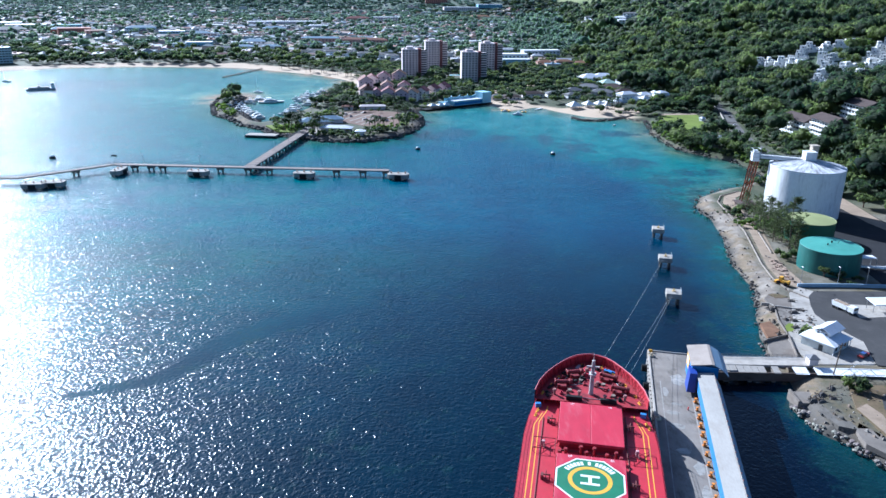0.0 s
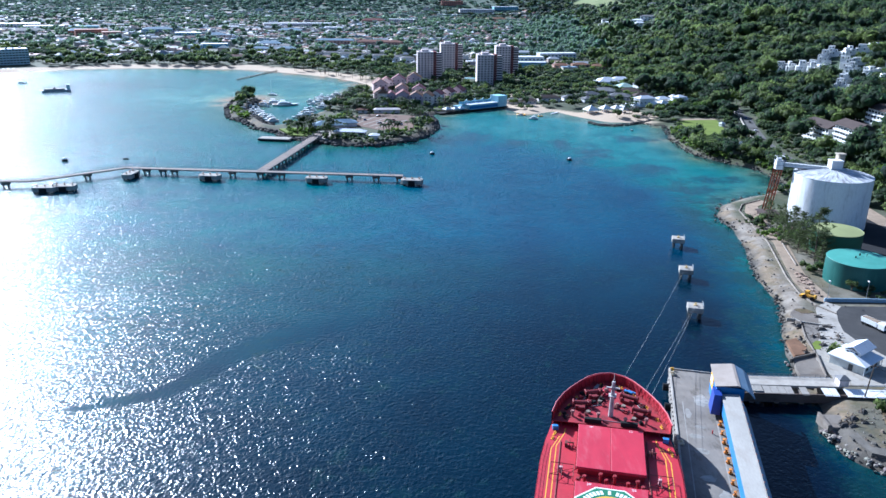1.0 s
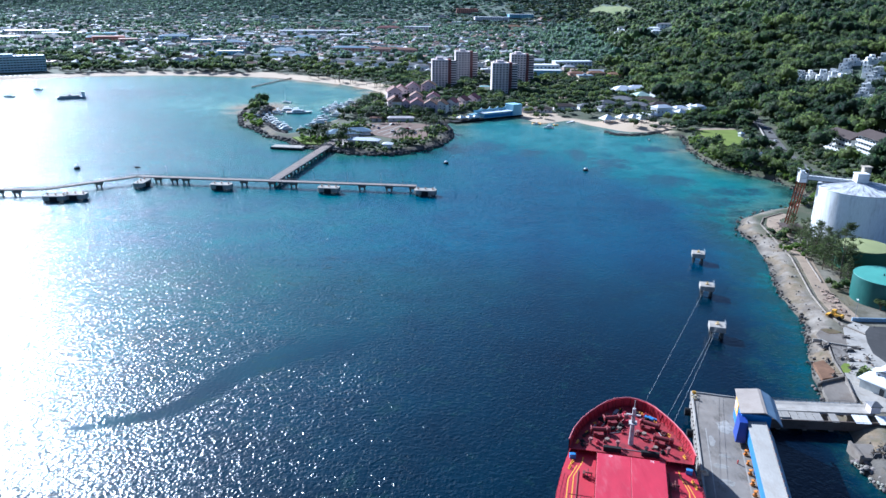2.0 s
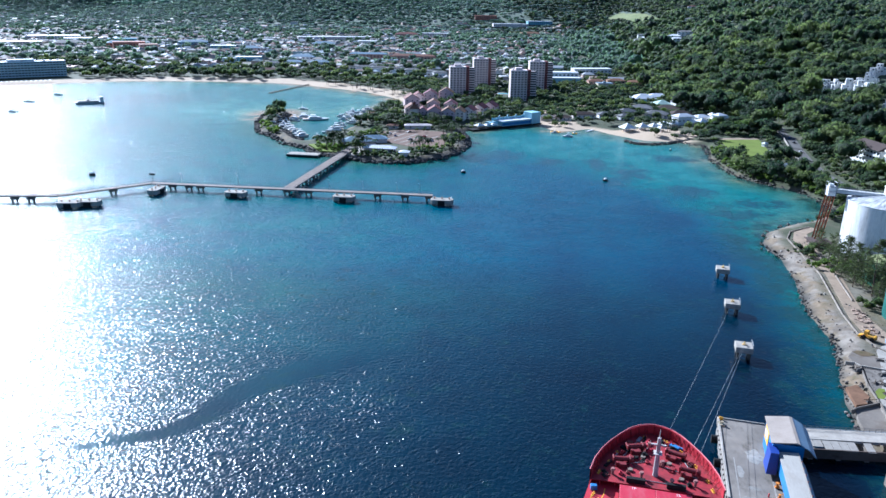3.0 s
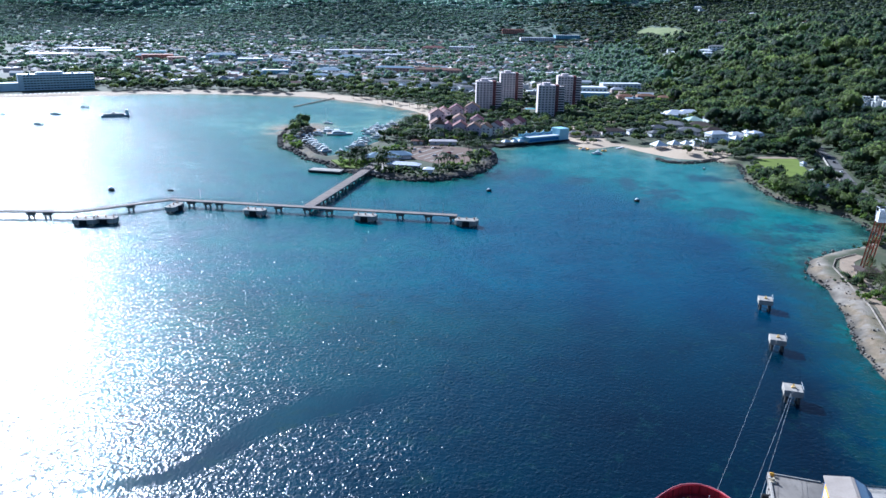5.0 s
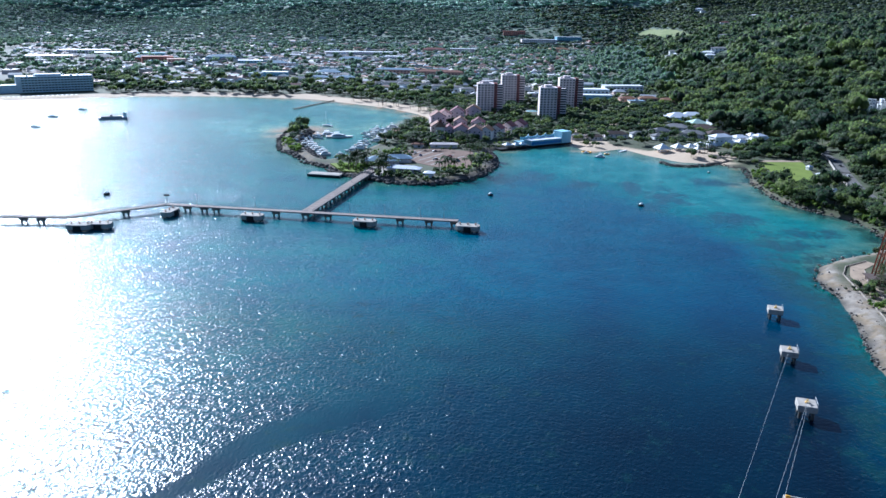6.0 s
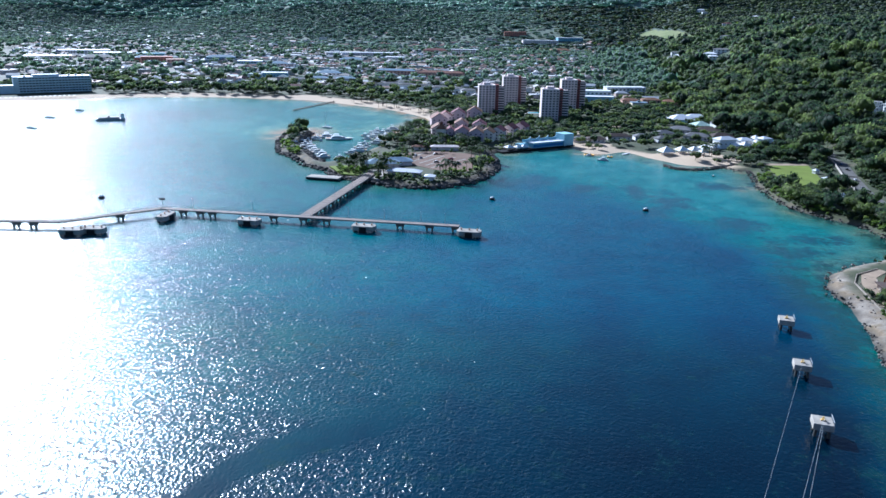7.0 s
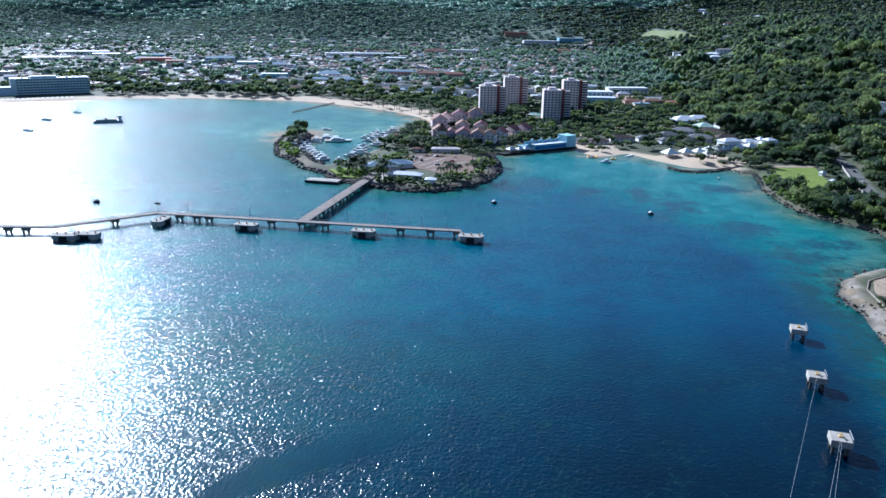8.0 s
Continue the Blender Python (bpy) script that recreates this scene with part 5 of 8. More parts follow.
def vehicle(name, label, m, paint, cab=True):
    v = thing(name, label, name.replace("_", " "), m)
    if name == "dump_truck":
        part("tipper_body", Mesh().loft([[(-1.15, -4.2), (1.15, -4.2), (1.15, 1.6), (-1.15, 1.6)], [(-1.3, -4.5), (1.3, -4.5), (1.3, 1.6), (-1.3, 1.6)]], (1.0, 2.6)), WHITE_DIRTY, v)
        part("load", Mesh().box(-1.15, 1.15, -4.3, 1.5, 2.55, 2.65), DIRT, v)
        c = part("cab", Mesh().box(-1.2, 1.2, 2.0, 4.4, 0.7, 2.9, b=0.18), WHITE, v)
        part("windscreen", Mesh().box(-1.05, 1.05, 4.36, 4.44, 1.8, 2.6), GLASS_DARK, c)
        part("chassis", Mesh().box(-0.6, 0.6, -4.3, 4.2, 0.55, 1.0), DARK, v)
        ys = (-3.4, -2.1, 3.2)
    else:
        part("body", Mesh().box(-0.9, 0.9, -2.2, 2.2, 0.35, 0.95, b=0.14), paint, v)
        c = part("cabin", Mesh().loft([[(-0.82, -1.5), (0.82, -1.5), (0.82, 1.1), (-0.82, 1.1)], [(-0.65, -1.1), (0.65, -1.1), (0.65, 0.5), (-0.65, 0.5)]], (0.93, 1.45)), GLASS_DARK, v)
        part("roof_panel", Mesh().box(-0.66, 0.66, -1.12, 0.52, 1.44, 1.49), paint, c)
        ys = (-1.4, 1.4)
    for y in ys:
        for s in (-1, 1):
            r = 0.5 if name == "dump_truck" else 0.33
            part("wheel", Mesh().cyl(0, 0, -0.14, 0.14, r, n=12, m=pose(s * (1.1 if r > 0.4 else 0.85), y, r, 0, 90, 0)), DARK, v)
    return v


vehicle("dump_truck", "white dump truck parked on the asphalt yard", pose(142.6, 246.2, 3.05, 0, 0, 205), WHITE)
CAR_PAINT = palette("car_paint", [(0.65, 0.66, 0.68), (0.30, 0.31, 0.33), (0.06, 0.06, 0.07), (0.30, 0.04, 0.035), (0.05, 0.10, 0.28), (0.55, 0.55, 0.52)], 0.3)
car = vehicle("car", "small parked car in everyday paint", pose(131.5, 211.5, 3.05, 0, 0, -55), CAR_PAINT)
ld = thing("wheel_loader", "yellow wheel loader beside rubble", "loader", pose(131.2, 270.5, 2.95, 0, 0, 40))
part("body", Mesh().box(-1, 1, -2.4, 0.2, 0.8, 1.9, b=0.15), YELLOW, ld)
part("cab", Mesh().box(-0.75, 0.75, 0.2, 1.5, 0.9, 3.0, b=0.1), YELLOW, ld)
part("bucket", Mesh().prism([(0, 0), (0.9, 0.1), (1.0, 0.9), (0.1, 0.8)], 2.4, pose(-1.2, 3.2, 0.2, 0, 0, -90) @ pose(0, 0, 0)), YELLOW, ld)
part("arm", Mesh().bar((-0.5, 1.2, 1.3), (-0.5, 3.0, 0.7), 0.14, 4).bar((0.5, 1.2, 1.3), (0.5, 3.0, 0.7), 0.14, 4), YELLOW, ld)
for y in (-1.6, 1.3):
    for s in (-1, 1):
        part("wheel", Mesh().cyl(0, 0, -0.25, 0.25, 0.75, n=12, m=pose(s * 1.05, y, 0.75, 0, 90, 0)), DARK, ld)
lp = thing("lamp_post", "slim grey street lamp", "street lamp", group="yard lamps")
part("pole", Mesh().cyl(0, 0, 0, 7.5, 0.11, 0.07, 6), STEEL, lp)
part("lamp_head", Mesh().box(-0.2, 0.2, -0.1, 1.0, 7.4, 7.6), WHITE, lp)
lp.matrix_basis = pose(137.5, 269.8, 2.8)
for x, y in ((151.7, 270.2), (162.6, 270.2)):
    copy_thing(lp, pose(x, y, 2.8))
up = thing("utility_pole", "tall leaning utility pole with wire", "utility pole", pose(116.3, 199.0, 2.8, 0, 4, 0))
part("pole", Mesh().cyl(0, 0, 0, 11, 0.2, 0.13, 7), BARK, up)
part("crossarm", Mesh().box(-1.2, 1.2, -0.08, 0.08, 10.2, 10.4), BARK, up)
rope("wire", (117.0, 199.0, 13.4), (131, 176, 12), 1.0, 0.04, DARK, "thin dark overhead wire")
pump = thing("pipe_manifold", "white pipe manifold and loading frame by the tanks", "pipework", pose(172, 287, 2.96))
part("frame", Mesh().bar((-3, 0, 0), (-3, 0, 5), 0.12).bar((3, 0, 0), (3, 0, 5), 0.12).bar((-3, 0, 5), (3, 0, 5), 0.14).bar((-3, 4, 0), (-3, 4, 5), 0.12).bar((3, 4, 0), (3, 4, 5), 0.12).bar((-3, 4, 5), (3, 4, 5), 0.14), STEEL, pump)
part("pipe", Mesh().bar((-6, 1, 1), (9, 1, 1), 0.25, 8).bar((-6, 2, 1), (9, 2, 1), 0.25, 8).bar((-6, 3, 1.4), (9, -3, 1.4), 0.3, 8), WHITE, pump)
part("platform", Mesh().box(-3, 3, 0, 4, 4.9, 5.1), WHITE, pump)

# rubble of the building site
rub = Mesh()
rnd = random.Random(4)
for j in range(60):
    a = rnd.random()
    x, y = 133.8 + 5.0 * a + rnd.gauss(0, 1.0), 272 + 26 * a + rnd.gauss(0, 1.5)
    s = rnd.uniform(0.3, 1.0)
    rub.box(-s, s, -s * 0.6, s * 0.6, 0, s * 0.7, pose(x, y, 2.75, rnd.uniform(-15, 15), rnd.uniform(-15, 15), rnd.uniform(0, 180)))
tagged(part("rubble", rub, worn("rubble", (0.34, 0.25, 0.19), 0.9, scale=0.4, var=0.6, stain=(0.12, 0.10, 0.10), amount=0.7)), "heaped building rubble along the track", "rubble", kind="stuff")
for x, y, a, s in ((119, 238, 40, 0.6), (121.5, 237, 10, 0.7), (127.5, 239, 70, 0.6), (126.3, 236, 20, 0.5), (127.5, 254, -20, 0.7), (114, 236, 60, 0.6), (112, 226.8, 15, 0.5), (118.5, 188.5, 30, 0.6), (119.6, 187.4, 80, 0.5), (106.5, 185, 20, 0.7), (112.5, 192.2, 50, 0.8), (110.5, 186.5, 0, 0.6), (108, 188.5, 35, 0.9), (104.5, 185.5, 10, 0.8), (122, 193, 25, 0.6), (117.5, 246.5, 20, 0.9), (121, 238, 80, 0.7), (124, 244, 10, 1.0), (119.5, 232, 30, 0.8), (127, 246, -30, 0.8)):
    b = thing("debris_pile", "low pile of dumped steel and rubble", "debris", pose(x, y, (2.85 if y > 195 else spot(x, y) - 0.1), 0, 0, a), group="debris on the shore")
    part("rubble_mound", Mesh().loft([[(-2 * s, -1 * s), (2 * s, -1.2 * s), (2.2 * s, 0.9 * s), (-1.8 * s, 1.1 * s)], [(-0.8 * s, -0.4 * s), (0.9 * s, -0.3 * s), (0.8 * s, 0.4 * s), (-0.9 * s, 0.3 * s)]], (0, 0.9 * s)), BOULDER_DARK, b)
    part("scrap", Mesh().bar((-2 * s, 0, 0.5), (1.6 * s, 0.7, 1.0), 0.12, 4).bar((-1, 1, 0.3), (2, -0.6, 0.9), 0.1, 4), BARK, b)

# loose stones over the rough ground
gr = np.random.default_rng(6)
st = Mesh()
for x0, x1, y0_, y1_, n_ in ((103, 114, 158, 192, 90), (106, 130, 224, 262, 150), (122, 142, 262, 340, 110), (136, 152, 340, 400, 60), (114, 126, 160, 194, 120)):
    for _ in range(n_):
        x, y = gr.uniform(x0, x1), gr.uniform(y0_, y1_)
        d_ = float(shore([x], [y])[0])
        if d_ < 0.8:
            continue
        s = 0.14 + 0.4 * gr.random() ** 3
        st.loft([[(-s, -s * 0.7), (s * 0.8, -s), (s, s * 0.8), (-s * 0.7, s)], [(-s * 0.5, -s * 0.4), (s * 0.4, -s * 0.5), (s * 0.5, s * 0.3), (-s * 0.3, s * 0.5)]], (-0.2, s), pose(x, y, max(spot(x, y), 2.9 if d_ > 6 else 0), gr.uniform(-15, 15), gr.uniform(-15, 15), gr.uniform(0, 360)))
tagged(part("loose_stones", st, palette("loose_stone", [(0.34, 0.31, 0.27), (0.16, 0.14, 0.12), (0.26, 0.20, 0.15), (0.08, 0.075, 0.07)], 0.9, 1.5, True)), "scattered grey and brown loose stones", "stones", kind="stuff")

OCC = []  # ground already taken: x, y, radius


def take(x, y, r):
    OCC.append((x, y, r))


# ---- long cruise jetty and its trestle ----
JETTY_DECK = worn("jetty_concrete", (0.28, 0.235, 0.21), 0.9, scale=0.2, var=0.3, stain=(0.18, 0.15, 0.13), amount=0.6)
jetty = thing("jetty", "long narrow concrete jetty on piles across the bay", "jetty", kind="structure")


def out(x, y, f=1.0114):
    return x * f, 60 + (y - 60) * f


def deck_run(a, b, w, parent, z=3.8, rails=True):
    a, b = Vector((*out(*a), 0)), Vector((*out(*b), 0))
    d = b - a
    m = Matrix.Translation(a) @ pose(0, 0, 0, 0, 0, math.degrees(math.atan2(d.y, d.x)))
    part("deck", Mesh().box(0, d.length, -w / 2, w / 2, z - 0.7, z, m, 0.06), JETTY_DECK, parent)
    if rails:
        g = Mesh()
        for s in (-1, 1):
            for x in np.arange(0.5, d.length, 3.0):
                g.bar(m @ Vector((x, s * (w / 2 - 0.2), z)), m @ Vector((x, s * (w / 2 - 0.2), z + 1.1)), 0.07, 4)
            g.bar(m @ Vector((0, s * (w / 2 - 0.2), z + 1.1)), m @ Vector((d.length, s * (w / 2 - 0.2), z + 1.1)), 0.06, 4)
        part("railing", g, STEEL, parent)
    return m, d.length


def bent(x, y, parent, w=4.5, n=2, a=0.0):
    x, y = out(x, y)
    g = Mesh().box(-w / 2, w / 2, -1.0, 1.0, 1.6, 2.8, b=0.08)
    for i in range(n):
        g.cyl(-w / 2 + 0.8 + i * (w - 1.6) / max(1, n - 1), 0, -4, 1.7, 0.55, n=8)
    part("pile_bent", g, CONCRETE_OLD, parent, m=pose(x, y, 0, 0, 0, a))


deck_run((-330, 398), (-240, 411), 3.6, jetty)
deck_run((-240, 411), (-203, 446), 3.6, jetty)
deck_run((-203, 446.5), (-34, 440), 4.2, jetty)
mt, lt = deck_run((-119.5, 445), (-107.5, 571), 6.5, jetty, 3.85)
for x, y in ((-263, 407), (-254, 408), (-219, 431), (-190, 446), (-180, 446), (-173, 446), (-137, 444), (-120, 443.4), (-107, 443), (-66, 441), (-50, 440.6), (-36, 440), (-290, 404), (-310, 401)):
    bent(x, y, jetty)
for i in range(9):
    p = mt @ Vector((10 + 13.5 * i, 0, 0))
    bent(p.x / 1.0114, 60 + (p.y - 60) / 1.0114, jetty, 6.5, 3, -5)
beam = Mesh()
for i in range(24):
    beam.box(4 + i * 5.2, 6.6 + i * 5.2, -2.6, 2.6, 3.86, 3.9, mt)
part("deck_patch", beam, worn("patched_deck", (0.24, 0.19, 0.16), 0.9, scale=0.3, var=0.4), jetty)
for x, y in ((-185, 446), (-150, 445), (-95, 442.6), (-75, 442), (-55, 441), (-42, 440.4), (-112, 520), (-115, 490)):
    part("lamp_standard", Mesh().cyl(0, 0, 0, 6, 0.12, 0.08, 6).box(-0.9, 0.1, -0.12, 0.12, 5.9, 6.1), STEEL, jetty, m=pose(x * 1.0114, 60 + (y - 60) * 1.0114 + 1.6, 3.8))
bd = thing("breasting_dolphin", "concrete berthing dolphin with dark fender panels beside the jetty", "berthing dolphin", group="berthing dolphins along the jetty")
nose = [(-6.5, -1.6), (-5.2, -3.2), (5.2, -3.2), (6.5, -1.6), (6.5, 1.6), (5.2, 3.2), (-5.2, 3.2), (-6.5, 1.6)]
part("platform", Mesh().loft([nose, nose, [(x * 0.98, y * 0.96) for x, y in nose]], (0.9, 3.2, 3.4)), CONCRETE_PALE, bd)
for x in (-5, 0, 5):
    for y in (-1.8, 1.8):
        part("pile", Mesh().cyl(x, y, -4, 1.0, 0.6, n=8), CONCRETE_OLD, bd)
part("fender_panel", Mesh().box(-1.9, 1.9, -3.8, -3.25, -0.2, 3.0, b=0.08), DARK, bd)
for x in (-4.2, 0, 4.2):
    part("bollard", Mesh().cyl(x, 0.5, 3.4, 4.2, 0.4, 0.3).cyl(x, 0.5, 4.2, 4.45, 0.5, 0.45), worn("rust_brown_steel", (0.30, 0.16, 0.09), 0.7), bd)
for x in (-5.2, 5.2):
    part("handrail", Mesh().bar((x, -2.4, 3.4), (x, -2.4, 4.5), 0.06, 4).bar((x, 2.4, 3.4), (x, 2.4, 4.5), 0.06, 4).bar((x, -2.4, 4.5), (x, 2.4, 4.5), 0.07, 4), WHITE, bd)
bd.matrix_basis = pose(-28.5, 437.5, 0, 0, 0, -2)
for x, y, a in ((-85, 437.5, -2), (-149, 438.5, -2), (-230, 404, 8), (-221, 408, 8)):
    copy_thing(bd, pose(x, y, 0, 0, 0, a))
md = copy_thing(bd, pose(-197.5, 440, 0, 0, 0, 88))
tagged(md, "dark round-nosed mooring dolphin at the bend of the jetty")
part("beacon", Mesh().cyl(-205, 452, 3.8, 9, 0.12, 0.08, 6).box(-206.7, -203.3, 451.8, 452.2, 8.2, 9.2), DARK, jetty)

# ---- buoys ----
by = thing("mooring_buoy", "round white mooring buoy with a dark waist", "buoy", group="buoys in the bay")
part("float", Mesh().loft([[(r * math.cos(0.5236 * i), r * math.sin(0.5236 * i)) for i in range(12)] for r in (1.1, 1.7, 1.7, 1.2)], (-0.3, 0.1, 0.9, 1.3)), DARK, by)
part("cap", Mesh().cyl(0, 0, 1.3, 1.9, 1.2, 0.7, 12).cyl(0, 0, 1.9, 2.4, 0.15, n=6), WHITE, by)
by.matrix_basis = pose(-21, 523, 0)
for x, y, s in ((73, 512, 1), (-259, 480, 1.1)):
    copy_thing(by, pose(x, y, 0) @ Matrix.Scale(s, 4))
tagged(copy_thing(by, pose(139, 629, 0) @ Matrix.Scale(0.6, 4)), "small dark marker buoy near the rocks")

# ---- boats ----
HULL_WHITE = worn("gelcoat", (0.80, 0.80, 0.79), 0.25, scale=0.6, var=0.06, bump=0.0)


def hull_rings(l, w, hgt):
    rings = []
    for sc, back in ((0.55, 0.86), (0.9, 0.95), (1.0, 1.0)):
        r = [(w / 2 * sc * f, -l / 2 + (l * back) * k) for f, k in ((0.9, 0), (1, 0.35), (0.92, 0.65), (0.55, 0.87), (0.03, 1.0))]
        rings.append(r + [(-x, y) for x, y in r[::-1]])
    return rings


def yacht(label, l=13.0, w=4.0, group="yachts in the marina"):
    y = thing("motor_yacht", label, "boat", group=group)
    part("hull", Mesh().loft(hull_rings(l, w, 1.6), (-0.4, 0.5, 1.6)), HULL_WHITE, y)
    c = part("cabin", Mesh().loft([[(-w * .36, -l * .3), (w * .36, -l * .3), (w * .3, l * .22), (-w * .3, l * .22)], [(-w * .32, -l * .28), (w * .32, -l * .28), (w * .24, l * .1), (-w * .24, l * .1)]], (1.6, 3.0)), HULL_WHITE, y)
    part("side_glass", Mesh().loft([[(-w * .365, -l * .25), (w * .365, -l * .25), (w * .3, l * .19), (-w * .3, l * .19)]] * 2, (2.05, 2.6)), GLASS_DARK, c)
    part("flybridge", Mesh().box(-w * .3, w * .3, -l * .24, l * .02, 3.0, 3.5, b=0.06), HULL_WHITE, y)
    part("hardtop", Mesh().box(-w * .3, w * .3, -l * .22, -l * .02, 4.9, 5.05).bar((w * .25, -l * .2, 3.4), (w * .25, -l * .2, 4.9), 0.06, 4).bar((-w * .25, -l * .2, 3.4), (-w * .25, -l * .2, 4.9), 0.06, 4).bar((0, -l * .05, 3.4), (0, -l * .05, 4.9), 0.06, 4), HULL_WHITE, y)
    part("cockpit_floor", Mesh().box(-w * .38, w * .38, -l * .47, -l * .31, 1.55, 1.63), worn("teak", (0.30, 0.18, 0.09), 0.7), y)
    return y


def sailboat(label, m):
    y = thing("sailing_yacht", label, "boat", m, group="boats at anchor")
    part("hull", Mesh().loft(hull_rings(12, 3.6, 1.3), (-0.4, 0.5, 1.3)), HULL_WHITE, y)
    part("coachroof", Mesh().box(-1.1, 1.1, -2.5, 2.2, 1.3, 1.9, b=0.1), HULL_WHITE, y)
    part("mast", Mesh().cyl(0, 0.8, 1.3, 16, 0.12, 0.07, 6), WHITE, y)
    part("boom", Mesh().bar((0, 0.7, 2.6), (0, -4.2, 2.8), 0.2, 6), BLUE, y)
    return y


y0 = yacht("white motor yacht with dark side windows berthed in the marina")
rnd = random.Random(11)
berths = [(-207, 700, 60), (-203, 709, 60), (-200, 718, 55), (-213, 736, 60), (-190, 690, 120), (-186, 678, 120), (-181, 670, 125), (-175, 662, 128), (-169, 652, 130), (-164, 642, 132), (-196, 700, 60),
          (-195, 728, 58), (-148, 752, 90), (-145, 765, 92), (-142, 777, 90), (-140, 790, 85), (-136, 803, 80), (-134, 760, 88), (-134, 745, 95), (-137, 733, 92), (-136, 718, 90), (-141, 702, 96), (-143, 690, 96),
          (-143, 677, 100), (-146, 662, 98), (-149, 642, 100), (-153, 770, 88), (-151, 784, 90), (-155, 757, 90), (-149, 740, 92), (-146, 715, 95), (-193, 683, 125)]
y0.matrix_basis = pose(*berths[0][:2], 0, 0, 0, berths[0][2])
for x, y, a in berths[1:]:
    s = rnd.uniform(0.6, 1.1)
    copy_thing(y0, pose(x + rnd.uniform(-1, 1), y + rnd.uniform(-1, 1), 0, 0, 0, a + rnd.uniform(-8, 8) + rnd.choice((0, 180))) @ Matrix.Scale(s, 4))
big = yacht("large white catamaran yacht lying off the marina", 26, 9, "")
big.matrix_basis = pose(-174, 734, 0, 0, 0, -72)
big2 = yacht("broad white excursion boat lying off the marina", 22, 8, "")
big2.matrix_basis = pose(-186, 742, 0, 0, 0, -78)
for x, y, s in ((61, 678, 0.7), (51, 697, 0.45)):
    tagged(copy_thing(y0, pose(x, y, 0, 0, 0, 100) @ Matrix.Scale(s, 4)), "small white tour boat off the beach", group="boats off the beach")
ring = thing("water_trampoline", "yellow and white inflatable ring on the water", "float", pose(52, 701, 0))
part("tube", Mesh().add(*(lambda n, k: ([((4 + 0.5 * math.cos(6.2832 * j / k)) * math.cos(6.2832 * i / n), (4 + 0.5 * math.cos(6.2832 * j / k)) * math.sin(6.2832 * i / n), 0.3 + 0.5 * math.sin(6.2832 * j / k)) for i in range(n) for j in range(k)], [(i * k + j, ((i + 1) % n) * k + j, ((i + 1) % n) * k + (j + 1) % k, i * k + (j + 1) % k) for i in range(n) for j in range(k)]))(20, 6)), YELLOW, ring)
raft = thing("swim_raft", "small yellow inflatable raft near the beach", "float", pose(69, 695, 0))
part("tube", Mesh().box(-2.2, 2.2, -1.4, 1.4, -0.1, 0.7, b=0.25), YELLOW, raft)
part("slide", Mesh().prism([(-1, 0.6), (1, 0.6), (-0.8, 1.9)], 1.2, pose(0, -0.6, 0)), WHITE, raft)
fj = thing("finger_jetty", "short white floating jetty at the beach", "jetty", pose(84, 712, 0, 0, 0, 52))
part("deck", Mesh().box(-6, 6, -0.9, 0.9, 0.1, 0.8, b=0.08), WHITE, fj)
dk = thing("long_dock", "low dark timber dock out from the beach", "dock", pose(-269, 980, 0, 0, 0, 78))
part("deck", Mesh().box(-54, 54, -1.2, 1.2, 0.8, 1.3), BARK, dk)
for x in np.arange(-52, 53, 8):
    part("pile", Mesh().cyl(x, 0, -2, 1.9, 0.35, n=6), BARK, dk)
for x, y, a in ((-478, 730, 80), (-507, 802, 95), (-512, 865, 78), (-205, 802, 70), (-560, 790, 60)):
    sailboat("white sailing yacht at anchor with bare mast", pose(x, y, 0, 0, 0, a))
fb = thing("ferry_barge", "dark-hulled work barge with white superstructure at anchor", "barge", pose(-437, 801, 0, 0, 0, 30))
part("hull", Mesh().loft([[(-13, -3.4), (13.5, -3.4), (13.5, 3.4), (-13, 3.4)], [(-15, -3.8), (14, -3.8), (14, 3.8), (-15, 3.8)]], (-0.5, 2.2)), worn("grey_hull_paint", (0.36, 0.38, 0.41), 0.5, scale=0.3, stain=(0.22, 0.13, 0.09)), fb)
part("deckhouse", Mesh().box(-11, 8.5, -2.8, 2.8, 2.2, 3.5, b=0.1).box(-3, -0.5, -1.2, 1.2, 3.5, 5.0, b=0.1), GREY_SHEET, fb)
part("wheelhouse", Mesh().box(10, 13.2, -2.4, 2.4, 2.2, 7.2, b=0.1), WHITE_DIRTY, fb)
part("wheelhouse_window", Mesh().box(9.9, 13.3, -2.5, 2.5, 5.6, 6.6), GLASS_DARK, fb)
part("deck_cargo", Mesh().box(-12, -9.6, -2, 2, 2.2, 3.6), GREY_SHEET, fb)

# ---- peninsula with car park and bandstand roofs ----
slab("car_park", [(-101, 661), (-98, 622), (-66, 596), (-43, 596), (-38, 612), (-44, 668), (-75, 676)], 2.0, 2.96, worn("brown_tarmac", (0.175, 0.118, 0.09), 0.9, scale=0.06, var=0.3, stain=(0.25, 0.18, 0.14), amount=0.5), "brown tarmac car park on the headland", "car park")
for f in (0.14, 0.32, 0.5, 0.68, 0.86):
    a, b = Vector((-98 + 54 * 0, 640, 0)).lerp(Vector((-66, 598, 0)), f), Vector((-92, 668, 0)).lerp(Vector((-42, 640, 0)), f)
    wall_run("parking_kerb", [(a.x, a.y), (b.x, b.y)], 2.9, 3.06, 1.4, CONCRETE_PALE, "pale kerb dividing the car park")
